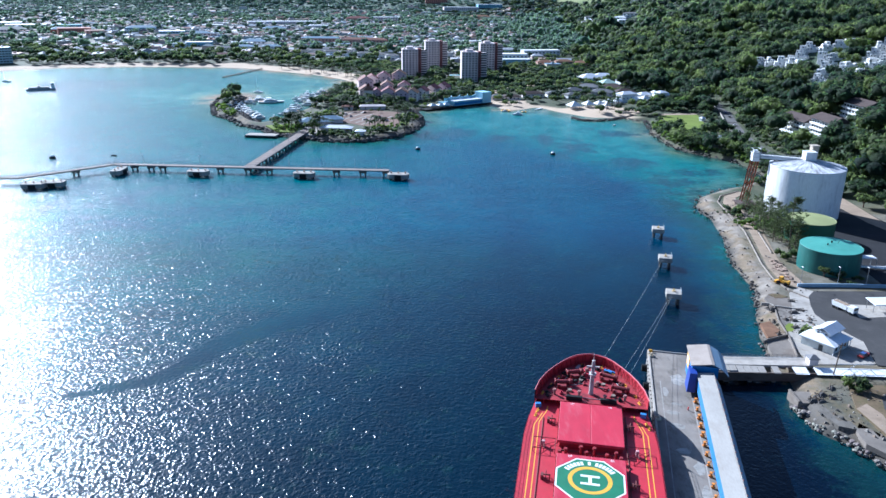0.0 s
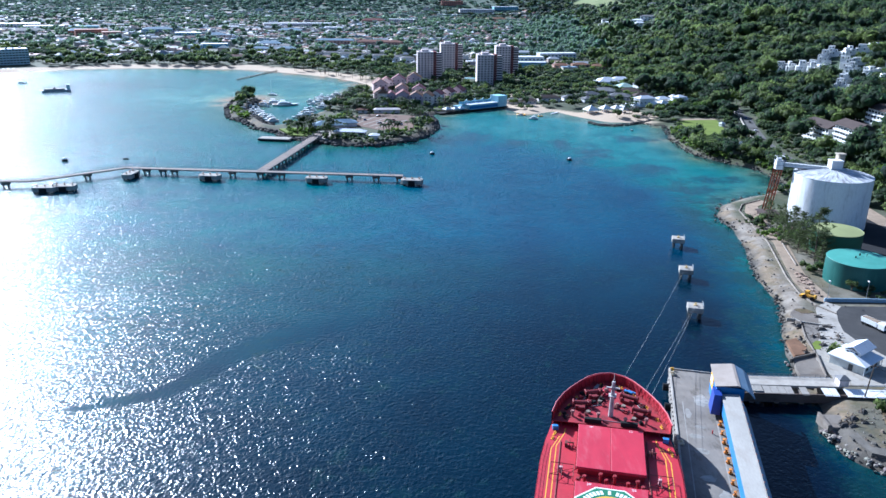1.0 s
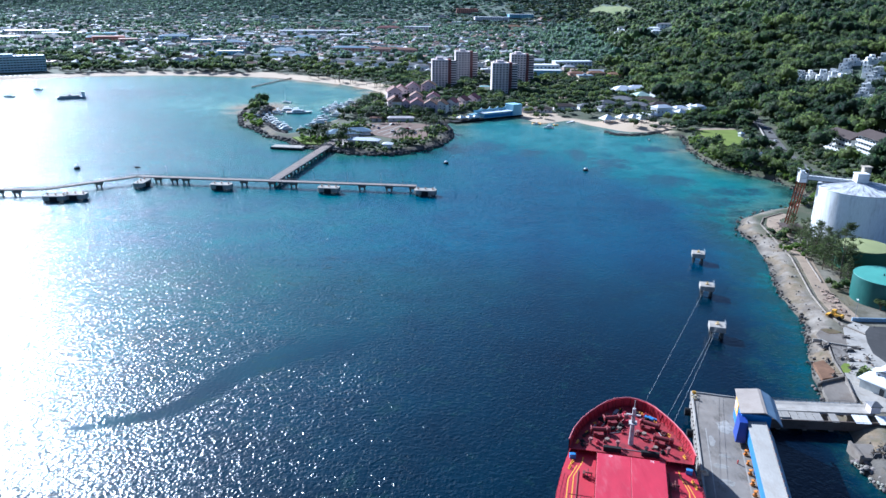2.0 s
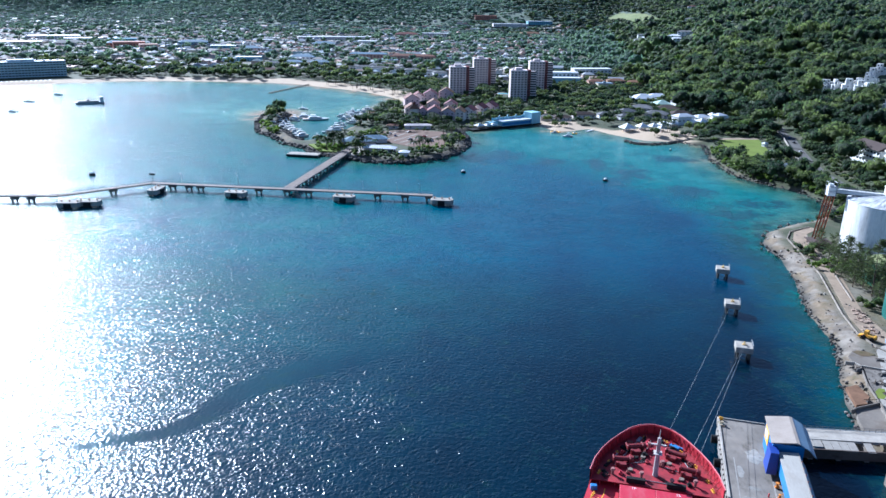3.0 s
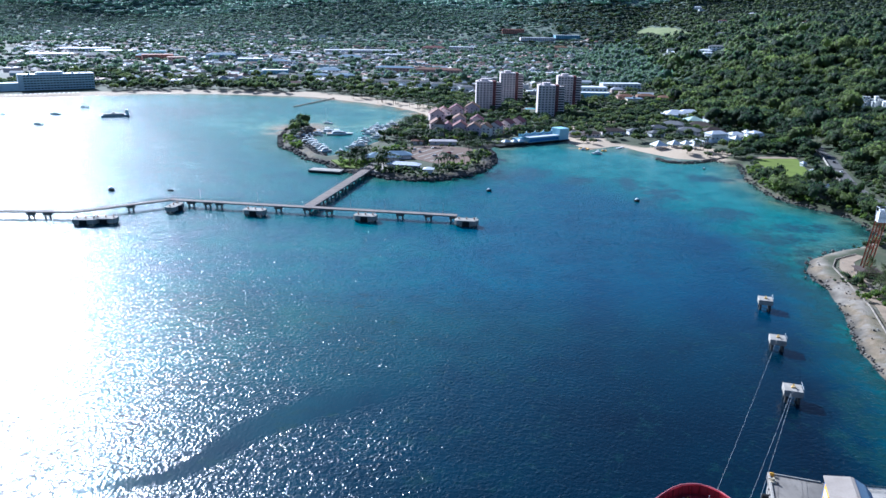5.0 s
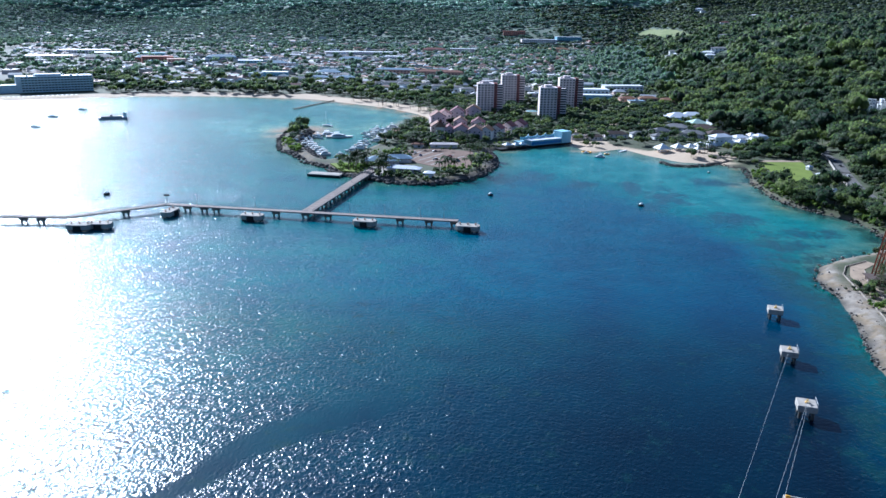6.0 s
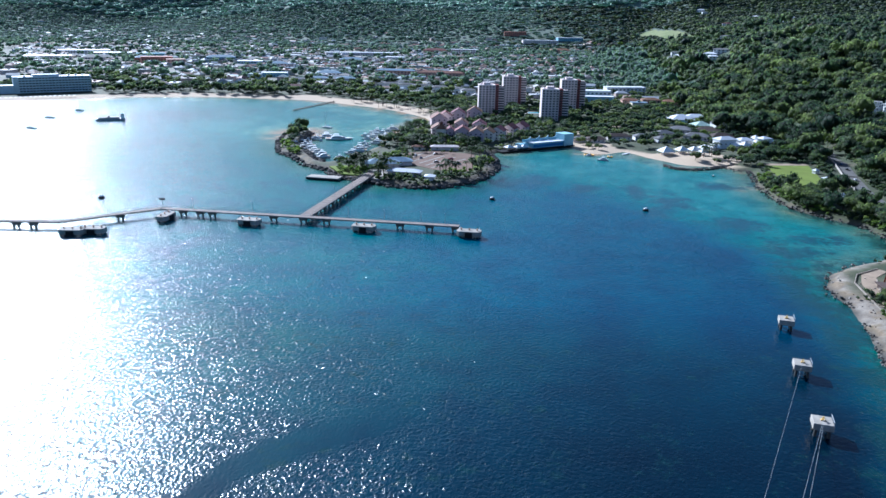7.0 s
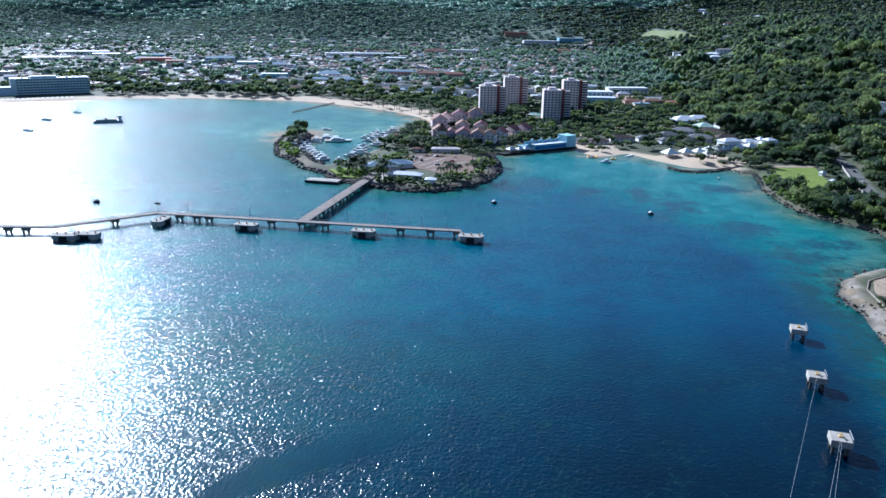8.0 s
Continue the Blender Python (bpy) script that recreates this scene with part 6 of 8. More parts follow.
for x, y, w, d, a, mat_, lab in ((-107, 602, 26, 13, 12, BLUE_ROOF, "low pavilion under a blue-grey hipped roof"), (-98, 612, 22, 12, 20, BLUE_ROOF, "low pavilion under a blue-grey hipped roof"), (-86, 574, 24, 8, -6, WHITE_ROOF, "long white-roofed marquee hall"),
                                 (-66, 560, 7, 6, 0, WHITE_ROOF, "small white kiosk at the shore"), (-92, 680, 10, 7, 0, RED_ROOF, "little red-roofed gate lodge"), (-70, 683, 24, 6, 10, CREAM, "low open market stalls beside the car park")):
    b = thing("pavilion", lab, "pavilion", pose(x, y, 2.7, 0, 0, a))
    part("wall", Mesh().box(-w / 2 + 0.6, w / 2 - 0.6, -d / 2 + 0.6, d / 2 - 0.6, 0, 3.2), CREAM, b)
    part("roof", Mesh().hip(w, d, 3.2, d * 0.22), mat_, b)
    take(x, y, max(w, d) * 0.55)
bg = thing("pontoon_barge", "flat concrete pontoon moored off the headland", "pontoon", pose(-141, 562, 0, 0, 0, -6))
part("deck", Mesh().box(-12, 12, -4.6, 4.6, 0.3, 1.9, b=0.2), CONCRETE_PALE, bg)
part("fender_strip", Mesh().box(-12.2, 12.2, -4.75, -4.6, 0.2, 1.3), DARK, bg)
slab("pavement", [(-100, 555), (-113, 560), (-118, 580), (-112, 612), (-96, 632), (-98, 600)], 2.0, 2.95, CONCRETE_PALE, "pale paving at the head of the trestle")
slab("lawn", [(-146, 594), (-131, 570), (-118, 565), (-116, 580), (-135, 600)], 2.0, 2.95, GRASS, "bright grass bank beside the trestle", "lawn")
slab("lawn", [(-40, 600), (-33, 612), (-33, 650), (-42, 664)], 2.0, 2.97, GRASS, "dry grass strip by the car park", "lawn")
for x, y in ((-90, 650), (-84, 640), (-70, 625), (-60, 640), (-75, 660), (-52, 620)):
    copy_thing(car, pose(x, y, 2.97, 0, 0, rnd.uniform(0, 180)))

# ---- stone edges ----
def stone_mesh(seed):
    r = random.Random(seed)
    g = Mesh()
    bm = bmesh.new()
    bmesh.ops.create_icosphere(bm, subdivisions=1, radius=1.0)
    for v in bm.verts:
        v.co *= r.uniform(0.72, 1.1)
        v.co.z *= 0.75
    g.v, g.f = [tuple(v.co) for v in bm.verts], [tuple(v.index for v in f.verts) for f in bm.faces]
    bm.free()
    return g


STONES = [stone_mesh(s) for s in range(6)]


def scatter_stones(name, line, w, per_m, size, material, label, inland=0.0, seed=0):
    """A joined bank of boulders along a line."""
    r = random.Random(seed)
    v, f, n = [], [], 0
    for (ax, ay), (bx, by) in zip(line[:-1], line[1:]):
        l = math.hypot(bx - ax, by - ay)
        for _ in range(int(l * per_m)):
            t, o, s = r.random(), r.uniform(-w / 2, w / 2) + inland, r.uniform(0.35, 1.35) * size
            x, y = ax + (bx - ax) * t - (by - ay) / l * o, ay + (by - ay) * t + (bx - ax) / l * o
            g = STONES[r.randrange(6)]
            a = r.uniform(0, 6.28)
            c, q = math.cos(a) * s, math.sin(a) * s
            z = 0.35 * s + max(-0.5, 1.6 - abs(o - inland) * 0.7) * 0.7
            v += [(x + p[0] * c - p[1] * q, y + p[0] * q + p[1] * c, z + p[2] * s) for p in g.v]
            f += [tuple(i + n for i in t3) for t3 in g.f]
            n += len(g.v)
    return raw(name, v, f, material, False, "stuff", label, "boulders")


scatter_stones("breakwater_rocks", MARINA[5:17], 7, 1.6, 1.5, BOULDER_DARK, "dark boulder breakwater round the marina", seed=1)
scatter_stones("headland_rocks", MARINA[16:26], 6, 1.8, 1.5, BOULDER_DARK, "dark boulder edge of the headland", seed=2)
scatter_stones("rock_bar", [(109, 664), (114, 652), (126, 649), (140, 656), (156, 669), (167, 677)], 4, 5.5, 0.85, BOULDER_DARK, "low dark rock bar in front of the beach", seed=3)
scatter_stones("bay_rocks", EAST_BAY[9:22], 5.5, 1.1, 0.85, BOULDER_DARK, "scattered boulders along the wooded shore", seed=4)
cape_stone = [g.data("stone", BOULDER) for g in STONES]
wet_stone = [g.data("stone", BOULDER_DARK) for g in STONES]
armour = thing("rock_armour", "loose pale boulders banked along the shore", "boulders", kind="structure")
cape_rocks = thing("cape_rocks", "dark wet rocks along the edge of the cape", "boulders", kind="structure")
r = random.Random(7)
for home, line, count, w, sz in ((armour, [(101, 186), (101, 178), (106, 169), (113, 156), (120, 130)], 240, 4.2, 0.72), (cape_rocks, CAPE[0:9], 120, 2.6, 0.6), (cape_rocks, EAST_BAY[22:27], 55, 5, 0.8)):
    lens = [math.hypot(b[0] - a[0], b[1] - a[1]) for a, b in zip(line[:-1], line[1:])]
    for _ in range(count):
        j = r.choices(range(len(lens)), lens)[0]
        (ax, ay), (bx, by) = line[j], line[j + 1]
        t, o, s = r.random(), r.uniform(-w / 2, w / 2), r.uniform(0.45, 1.2) * sz
        part("stone", r.choice(wet_stone if home is cape_rocks and r.random() < 0.75 else cape_stone), None, home, m=pose(ax + (bx - ax) * t - (by - ay) / lens[j] * o, ay + (by - ay) * t + (bx - ax) / lens[j] * o, 0.3 + r.uniform(0, 1.1), r.uniform(-20, 20), r.uniform(-20, 20), r.uniform(0, 360)) @ Matrix.Scale(s, 4))

# ---- buildings of the town ----
def facade_thing(name, label, category, m, w, d, hgt, floors, bays, side_bays, wall, roof_mat, window, group="", balcony=None, win=(1.5, 1.5)):
    """A flat-roofed block with a window in every bay of the faces toward -y and -x / +x."""
    b = thing(name, label, category, m, group)
    part("wall", Mesh().box(-w / 2, w / 2, -d / 2, d / 2, -2, hgt), wall, b)
    part("roof", Mesh().box(-w / 2 - 0.15, w / 2 + 0.15, -d / 2 - 0.15, d / 2 + 0.15, hgt, hgt + 0.9, b=0.05), roof_mat, b)
    fh = hgt / floors
    wn_ = window
    for k in range(floors):
        z = fh * (k + 0.5)
        for i in range(bays):
            part("window", wn_, None, b, m=pose(-w / 2 + w * (i + 0.5) / bays, -d / 2 - 0.02, z))
        for i in range(side_bays):
            part("window", wn_, None, b, m=pose(-w / 2 - 0.02, -d / 2 + d * (i + 0.5) / side_bays, z, 0, 0, 90))
        if balcony:
            part("balcony", balcony, None, b, m=pose(0, -d / 2, fh * k))
    return b


WIN = Mesh().box(-0.65, 0.65, -0.04, 0.1, -0.6, 0.65).data("window", GLASS_DARK)
WIN_WIDE = Mesh().box(-1.5, 1.5, -0.04, 0.1, -1.0, 0.9).data("window", GLASS_DARK)


WIN_TOWER = Mesh().box(-1.05, 1.05, -0.05, 0.1, -0.65, 0.8).data("window", GLASS_DARK)


def tower(x, y, a, hgt, label):
    m = pose(x, y, 3, 0, 0, a)
    b = facade_thing("apartment_tower", label, "apartment tower", m, 19, 17, hgt, 12, 5, 0, TOWER_WALL, TOWER_WALL, WIN_TOWER, "twin apartment towers")
    part("stair_core", Mesh().box(9.5, 13.5, -7.0, 5, -2, hgt + 1.2), MAROON, b, "maroon stair core")
    part("rear_wing", Mesh().box(13.5, 20.5, -4.5, 9, -2, hgt - 1), TOWER_WALL, b)
    slabm = Mesh().box(-3.4, 3.4, -1.6, 0, 0, 0.25).box(-3.4, 3.4, -1.6, -1.45, 0.25, 1.1).data("balcony", TOWER_WALL)
    gap = Mesh().box(-3.2, 3.2, -0.06, 0.1, 0.2, 2.5).data("balcony_door", GLASS_DARK)
    core_win = Mesh().box(-1.0, 1.0, -0.05, 0.1, -0.5, 0.6).data("window", GLASS_DARK)
    for k in range(12):
        z = hgt / 12 * k
        part("balcony", slabm, None, b, m=pose(17, -4.5, z))
        part("balcony_door", gap, None, b, m=pose(17, -4.52, z))
        part("window", core_win, None, b, m=pose(11.5, -7.02, z + 1.5))
        part("balcony", slabm, None, b, m=pose(5.6, -8.5, z))
    part("plant_room", Mesh().box(-4, 4, -4, 4, hgt, hgt + 3.4).box(-7.5, -5, -2, 2, hgt, hgt + 2.2), TOWER_WALL, b)
    take(x + 3, y, 17)


tower(-51, 936, 8, 33, "cream apartment tower with maroon stair core above the trees")
tower(-27, 1036, 8, 36, "taller cream apartment tower with maroon stair core behind")
tower(21, 906, 6, 33, "cream apartment tower with small windows and balconies")
tower(45.5, 1006, 6, 36, "cream tower block with balconies standing behind its neighbour")

pool = thing("swimming_pool", "small turquoise swimming pool with pale paving between the towers", "pool", pose(6, 962, spot(6, 962), 0, 0, 10))
part("paving", Mesh().box(-13, 13, -9, 9, -1.5, 0.35, b=0.08), CONCRETE_PALE, pool)
part("basin", Mesh().box(-8, 8, -4, 4, 0.3, 0.42, b=0.03), worn("pool_blue", (0.10, 0.45, 0.52), 0.2, scale=0.5, var=0.1, bump=0.02), pool)
take(6, 962, 13), take(4, 945, 8), take(4, 930, 6)

# beach hotel with long balconies
HOTEL_RAIL = worn("pale_hotel_render", (0.62, 0.70, 0.72), 0.7, scale=0.15, stain=(0.34, 0.42, 0.46))
band = Mesh().box(-44, 44, -2.2, 0, 0, 0.35).box(-44, 44, -2.2, -2.05, 0.35, 1.45).data("balcony", HOTEL_RAIL)
ht = facade_thing("beach_hotel", "long pale blue hotel with white balcony bands on the beach", "hotel", pose(-648, 1030, 3, 0, 0, 40), 88, 18, 20, 6, 22, 0, worn("pale_blue_render", (0.46, 0.62, 0.68), 0.7, scale=0.1), WHITE, WIN_WIDE, balcony=band)
part("end_tower", Mesh().box(-50, -44, -10, 10, -2, 21), HOTEL_RAIL, ht)
part("penthouse", Mesh().box(-26, 6, -5, 7, 20.9, 23.2), HOTEL_RAIL, ht)
part("side_wing", Mesh().box(-100, -50, -8, 8, -2, 10), HOTEL_RAIL, ht)
for j in range(9):
    part("rooftop_unit", Mesh().box(-1.4, 1.4, -1.2, 1.2, 0, 1.6, b=0.1), STEEL, ht, m=pose(-36 + 9 * j, -5 + 3 * (j % 3), 20.9))
take(-634, 1012, 58), take(-700, 950, 35)
for j in range(16):
    u = thing("beach_umbrella", "white beach umbrella on the sand", "umbrella", pose(-662 + 4.5 * j, 938 + 3.3 * j, spot(-662 + 4.5 * j, 938 + 3.3 * j)), "beach umbrellas by the hotel")
    part("canopy", Mesh().loft([[(2.2 * math.cos(0.785 * i), 2.2 * math.sin(0.785 * i)) for i in range(8)], [(0.1 * math.cos(0.785 * i), 0.1 * math.sin(0.785 * i)) for i in range(8)]], (2.1, 3.0)), WHITE, u)
    part("pole", Mesh().cyl(0, 0, 0, 2.6, 0.06, n=5), STEEL, u)


def gabled(name, label, category, m, w, d, hgt, wall, roof, group="", rise=None, floors=2, bays=3, dormer=False, window=True):
    """A house whose gable faces -y."""
    b = thing(name, label, category, m, group)
    rise = rise or w * 0.32
    part("wall", Mesh().prism([(-w / 2, -2), (-w / 2, hgt), (0, hgt + rise), (w / 2, hgt), (w / 2, -2)], d, pose(0, -d / 2, 0)), wall, b)
    part("roof", Mesh().prism([(-w / 2 - 0.5, hgt - 0.25), (-w / 2 - 0.5, hgt + 0.05), (0, hgt + rise + 0.3), (w / 2 + 0.5, hgt + 0.05), (w / 2 + 0.5, hgt - 0.25), (0, hgt + rise)], d + 1.0, pose(0, -d / 2 - 0.5, 0)), roof, b)
    if window:
        for k in range(floors):
            for i in range(bays):
                part("window", WIN, None, b, m=pose(-w / 2 + w * (i + 0.5) / bays, -d / 2 - 0.02, hgt / floors * (k + 0.55)))
    take(m.translation.x, m.translation.y, max(w, d) * 0.55)
    return b


# pink resort houses
rnd = random.Random(21)
for x, y, w, hh, a in ((-83, 744, 13, 10, 10), (-72, 742, 11, 8, 6), (-60, 738, 14, 9, 4), (-47, 733, 13, 9, 0), (-37, 741, 12, 8, -6), (-28, 755, 12, 8, -10), (-18, 773, 12, 8, -14), (-8, 795, 14, 7, -12),
                       (-90, 800, 15, 12, 14), (-86, 826, 14, 11, 8), (-76, 860, 15, 10, 4), (-60, 880, 16, 10, 0), (-66, 790, 13, 9, 5), (-48, 786, 13, 9, 0)):
    gabled("resort_house", "pink rendered resort house with a red tiled gable roof", "house", pose(x, y, 2.8, 0, 0, a), w, 15, hh, PINK, RED_ROOF, "pink resort houses", floors=3)
gz = thing("cupola_tower", "little pink corner tower with a maroon pyramid roof", "tower", pose(-79, 733, 2.8))
part("wall", Mesh().box(-4, 4, -4, 4, -1, 11), PINK, gz)
part("roof", Mesh().hip(8, 8, 11, 4.5, 0.6), RED_ROOF, gz)
part("lantern", Mesh().box(-1.2, 1.2, -1.2, 1.2, 13.5, 16).hip(2.4, 2.4, 16, 1.6, 0.3), RED_ROOF, gz)

# blue waterfront restaurant on a deck over the water
LBLUE = worn("light_blue_paint", (0.33, 0.58, 0.68), 0.6, scale=0.2, var=0.15, stain=(0.14, 0.30, 0.40))
rs = thing("waterfront_restaurant", "light blue restaurant with sail-shaped screens on a deck over the water", "restaurant", pose(8, 724, 0, 0, 0, 39))
part("deck", Mesh().box(-44, 38, -7, 7, 0.8, 1.6), DARK, rs, "dark timber deck")
for x in np.arange(-42, 38, 8):
    for y in (-5.5, 5):
        part("pile", Mesh().cyl(x, y, -3, 0.9, 0.5, n=8), DARK, rs)
part("hall", Mesh().box(-8, 26, -4.5, 6, 1.6, 6.0), LBLUE, rs)
part("hall_roof", Mesh().box(-9, 26, -5.5, 6.5, 6.0, 6.4), WHITE_ROOF, rs)
part("verandah", Mesh().box(-8, 26, -4.6, -4.5, 2.2, 4.8), BLUE, rs)
part("end_block", Mesh().box(26, 37, -6, 6, 1.6, 12, b=0.1), LBLUE, rs)
for x in (-14, -4, 6, 16):
    part("sail_screen", Mesh().prism([(0, 6.2), (0, 9.0), (2, 8.4), (5, 8.3), (8, 9.2), (9.5, 10.6), (9.5, 6.2)], 0.4, pose(x, 4, 0)), LBLUE, rs)
for x, y, w in ((-32, -1, 7), (-24, -3, 6), (-18, -4, 6)):
    part("awning", Mesh().hip(w, w * 0.8, 4.0, 1.8, 0.3, m=pose(x, y, 0)), WHITE, rs)
    for e in (-w / 2, w / 2):
        part("awning_post", Mesh().cyl(x + e, y - 2, 1.6, 4, 0.08, n=5), WHITE, rs)
part("pavilion", Mesh().box(-20, -10, 0, 6, 1.6, 5.4), LBLUE, rs)
take(8, 724, 12), take(-20, 702, 12), take(30, 742, 12)

# beach club
TENT = worn("white_canvas", (0.80, 0.80, 0.78), 0.8, scale=0.6, var=0.08)
for x, y, s in ((117, 709, 11), (131, 714, 9), (142, 718, 8), (153, 729, 8.5), (163, 737, 8.5), (168, 748, 8), (183, 746, 7), (193, 752, 8.5), (208, 768, 9.5), (222, 783, 8.5), (147, 708, 6), (200, 776, 8), (214, 796, 8)):
    g = thing("beach_pavilion", "white pyramid-roofed beach pavilion on posts", "pavilion", pose(x, y, spot(x, y), 0, 0, 20), "white pavilions of the beach club")
    part("roof", Mesh().hip(s, s, 3.0, s * 0.38, 0.4), TENT, g)
    for i in (-1, 1):
        for j in (-1, 1):
            part("post", Mesh().cyl(i * s * 0.45, j * s * 0.45, -0.5, 3.0, 0.12, n=5), WHITE, g)
    part("counter", Mesh().box(-s * 0.3, s * 0.3, -s * 0.2, s * 0.2, 0, 1.1), CREAM, g)
    take(x, y, s * 0.6)
for x, y, w, d, hh, wall, roof, a, lab in ((175, 752, 18, 10, 8, WHITE, WHITE_ROOF, 25, "stacked white beach club house with terraces"), (195, 765, 14, 9, 6, WHITE, WHITE_ROOF, 25, "white club building with steps to the beach"),
                                      (210, 757, 10, 8, 9, WHITE, WHITE_ROOF, 30, "tall white club wing"), (166, 915, 26, 20, 5, LBLUE, WHITE_ROOF, 10, "broad white-roofed hall with blue walls"), (186, 935, 24, 14, 5, CREAM, WHITE_ROOF, 5, "flat pale-roofed shop hall"),
                                      (201, 868, 24, 12, 8, WHITE, GREY_ROOF, 18, "white gabled warehouse with a red door"), (180, 876, 18, 16, 4, CREAM, worn("pale_green_roof", (0.42, 0.55, 0.48), 0.6), 12, "pale green pyramid-roofed hall"),
                                      (152, 838, 22, 13, 4, CREAM, GREY_ROOF, -20, "grey-roofed beach house"), (178, 835, 24, 14, 4, CREAM, BROWN_ROOF, -20, "brown-roofed beach house"), (159, 795, 22, 13, 4, CREAM, GREY_ROOF, -15, "low grey-roofed lodge"),
                                      (183, 800, 20, 13, 4, CREAM, BROWN_ROOF, 10, "low brown-roofed lodge"), (130, 806, 18, 12, 4, CREAM, GREY_ROOF, 30, "grey-roofed lodge among trees"), (106, 782, 14, 10, 4, WHITE, GREY_ROOF, 10, "white beach bungalow"),
                                      (62, 760, 16, 9, 3.5, CREAM, BROWN_ROOF, 5, "low bar with a brown thatched roof"), (84, 778, 22, 10, 4, CREAM, BROWN_ROOF, 8, "low brown-roofed beach bar"), (48, 762, 12, 7, 3.5, CREAM, GREY_ROOF, 0, "small grey-roofed boat shed"),
                                      (125, 775, 14, 9, 4, WHITE, GREY_ROOF, 20, "small white cottage with a grey roof")):
    b = thing("beach_house", lab + (" near the beach" if len(lab.split()) < 4 else ""), "house", pose(x, y, spot(x, y) - 0.2, 0, 0, a))
    part("wall", Mesh().box(-w / 2, w / 2, -d / 2, d / 2, -1, hh), wall, b)
    part("roof", Mesh().hip(w, d, hh, d * 0.24, 0.8), roof, b)
    for i in range(max(2, int(w / 4))):
        part("window", WIN, None, b, m=pose(-w / 2 + w * (i + 0.5) / max(2, int(w / 4)), -d / 2 - 0.02, hh * 0.5))
    take(x, y, max(w, d) * 0.5)
part("red_door", Mesh().box(-1.5, 1.5, -0.1, 0, 0, 6), worn("red_door", (0.5, 0.03, 0.03), 0.5), thing("warehouse_door", "tall red panel on the warehouse front", "door", pose(193.5, 859.5, 3, 0, 0, 18)))

# three-storey hillside apartments with brown roofs
win_l = Mesh().box(-1.3, 1.3, -0.04, 0.1, -0.6, 0.9).data("window", GLASS_DARK)
for x, y, a, w in ((265, 566, -84, 31), (269, 531, -86, 27), (301, 551, -88, 32)):
    z = spot(x, y) - 2.2
    bal = Mesh().box(-w / 2, w / 2, -1.6, 0, 0, 0.25).box(-w / 2, w / 2, -1.6, -1.5, 0.25, 1.2).data("balcony", WHITE)
    b = facade_thing("hillside_apartments", "white three-storey apartments with balconies under a brown roof", "apartments", pose(x, y, z, 0, 0, a), w, 12, 10.2, 3, 8, 2, WHITE, WHITE, win_l, "brown-roofed apartments on the hillside", bal)
    part("pitched_roof", Mesh().hip(w + 1.5, 14.5, 11.1, 3.6, 1.0, ridge=w), BROWN_ROOF, b)
    part("stair_block", Mesh().box(-1.4, 1.4, -2.6, -1.5, -2, 8.8), WHITE, b)
    take(x, y, 12), take(x, y - 10, 11), take(x, y + 10, 11), take(x - 10, y - 8, 8), take(x - 10, y + 8, 8), take(x - 8, y - 22, 8)
slab("car_court", [(280, 580), (296, 582), (296, 545), (282, 545)], 12, 20.5, ASPHALT, "dark parking court between the apartments", "car park")

# stepped white villas
rnd = random.Random(5)
VILLA_WALL = worn("villa_white", (0.76, 0.755, 0.74), 0.6, scale=0.3, var=0.2, stain=(0.42, 0.42, 0.42), amount=0.5)
villas = []
for j in range(4):
    boxes = [(-6, 6, -5, 5, -4, 4.0)]
    for k in range(5):
        w, d, x, y = rnd.uniform(3, 6), rnd.uniform(3, 5.5), rnd.uniform(-4.5, 3), rnd.uniform(-3.5, 3.5)
        boxes.append((x - w / 2, x + w / 2, y - d / 2, y + d / 2, 3.9, rnd.choice((6.4, 7.2, 9.6))))
    boxes += [(4.8, 8.2, -4.4, 0.6, -4, rnd.choice((2.4, 5.6))), (-8.6, -5.6, -2, 3.6, -4, rnd.choice((1.8, 3.0)))]
    villas.append([(Mesh().box(*b_, b=0.08).data("storey", VILLA_WALL), b_) for b_ in boxes])
VWIN = Mesh().box(-0.55, 0.55, -0.05, 0.1, -0.8, 0.6).data("window", GLASS_DARK)
VILLAS = ((336, 836), (343, 826), (346, 812), (352, 800), (358, 788), (360, 816), (374, 825), (385, 830), (368, 812), (396, 820), (419, 813), (410, 818), (337, 700), (350, 721), (364, 745), (377, 766), (389, 783), (378, 786), (345, 682), (354, 690), (360, 678), (370, 686), (370, 725), (381, 738),
             (407, 751), (418, 763), (428, 773), (395, 721), (401, 710), (410, 731), (382, 692), (438, 778), (436, 758), (424, 742))
for x, y in VILLAS:
    v = thing("hill_villa", "stepped white villa with flat roofs on the wooded hillside", "villa", pose(x, y, spot(x, y) + 0.6, 0, 0, rnd.choice((-40, -25, -10, 50, 65)) + rnd.uniform(-8, 8)) @ Matrix.Scale(rnd.uniform(0.72, 1.05), 4), "white villas on the hill")
    for me, b_ in rnd.choice(villas):
        st_ = part("storey", me, None, v)
        zc = b_[5] - 1.6
        for fx in (rnd.uniform(0.2, 0.8),):
            part("window", VWIN, None, st_, m=pose(b_[0] + (b_[1] - b_[0]) * fx, b_[2] - 0.03, zc))
        part("window", VWIN, None, st_, m=pose(b_[0] - 0.03, (b_[2] + b_[3]) / 2, zc, 0, 0, 90))
    take(x, y, 9), take(x - 8, y - 11, 8)

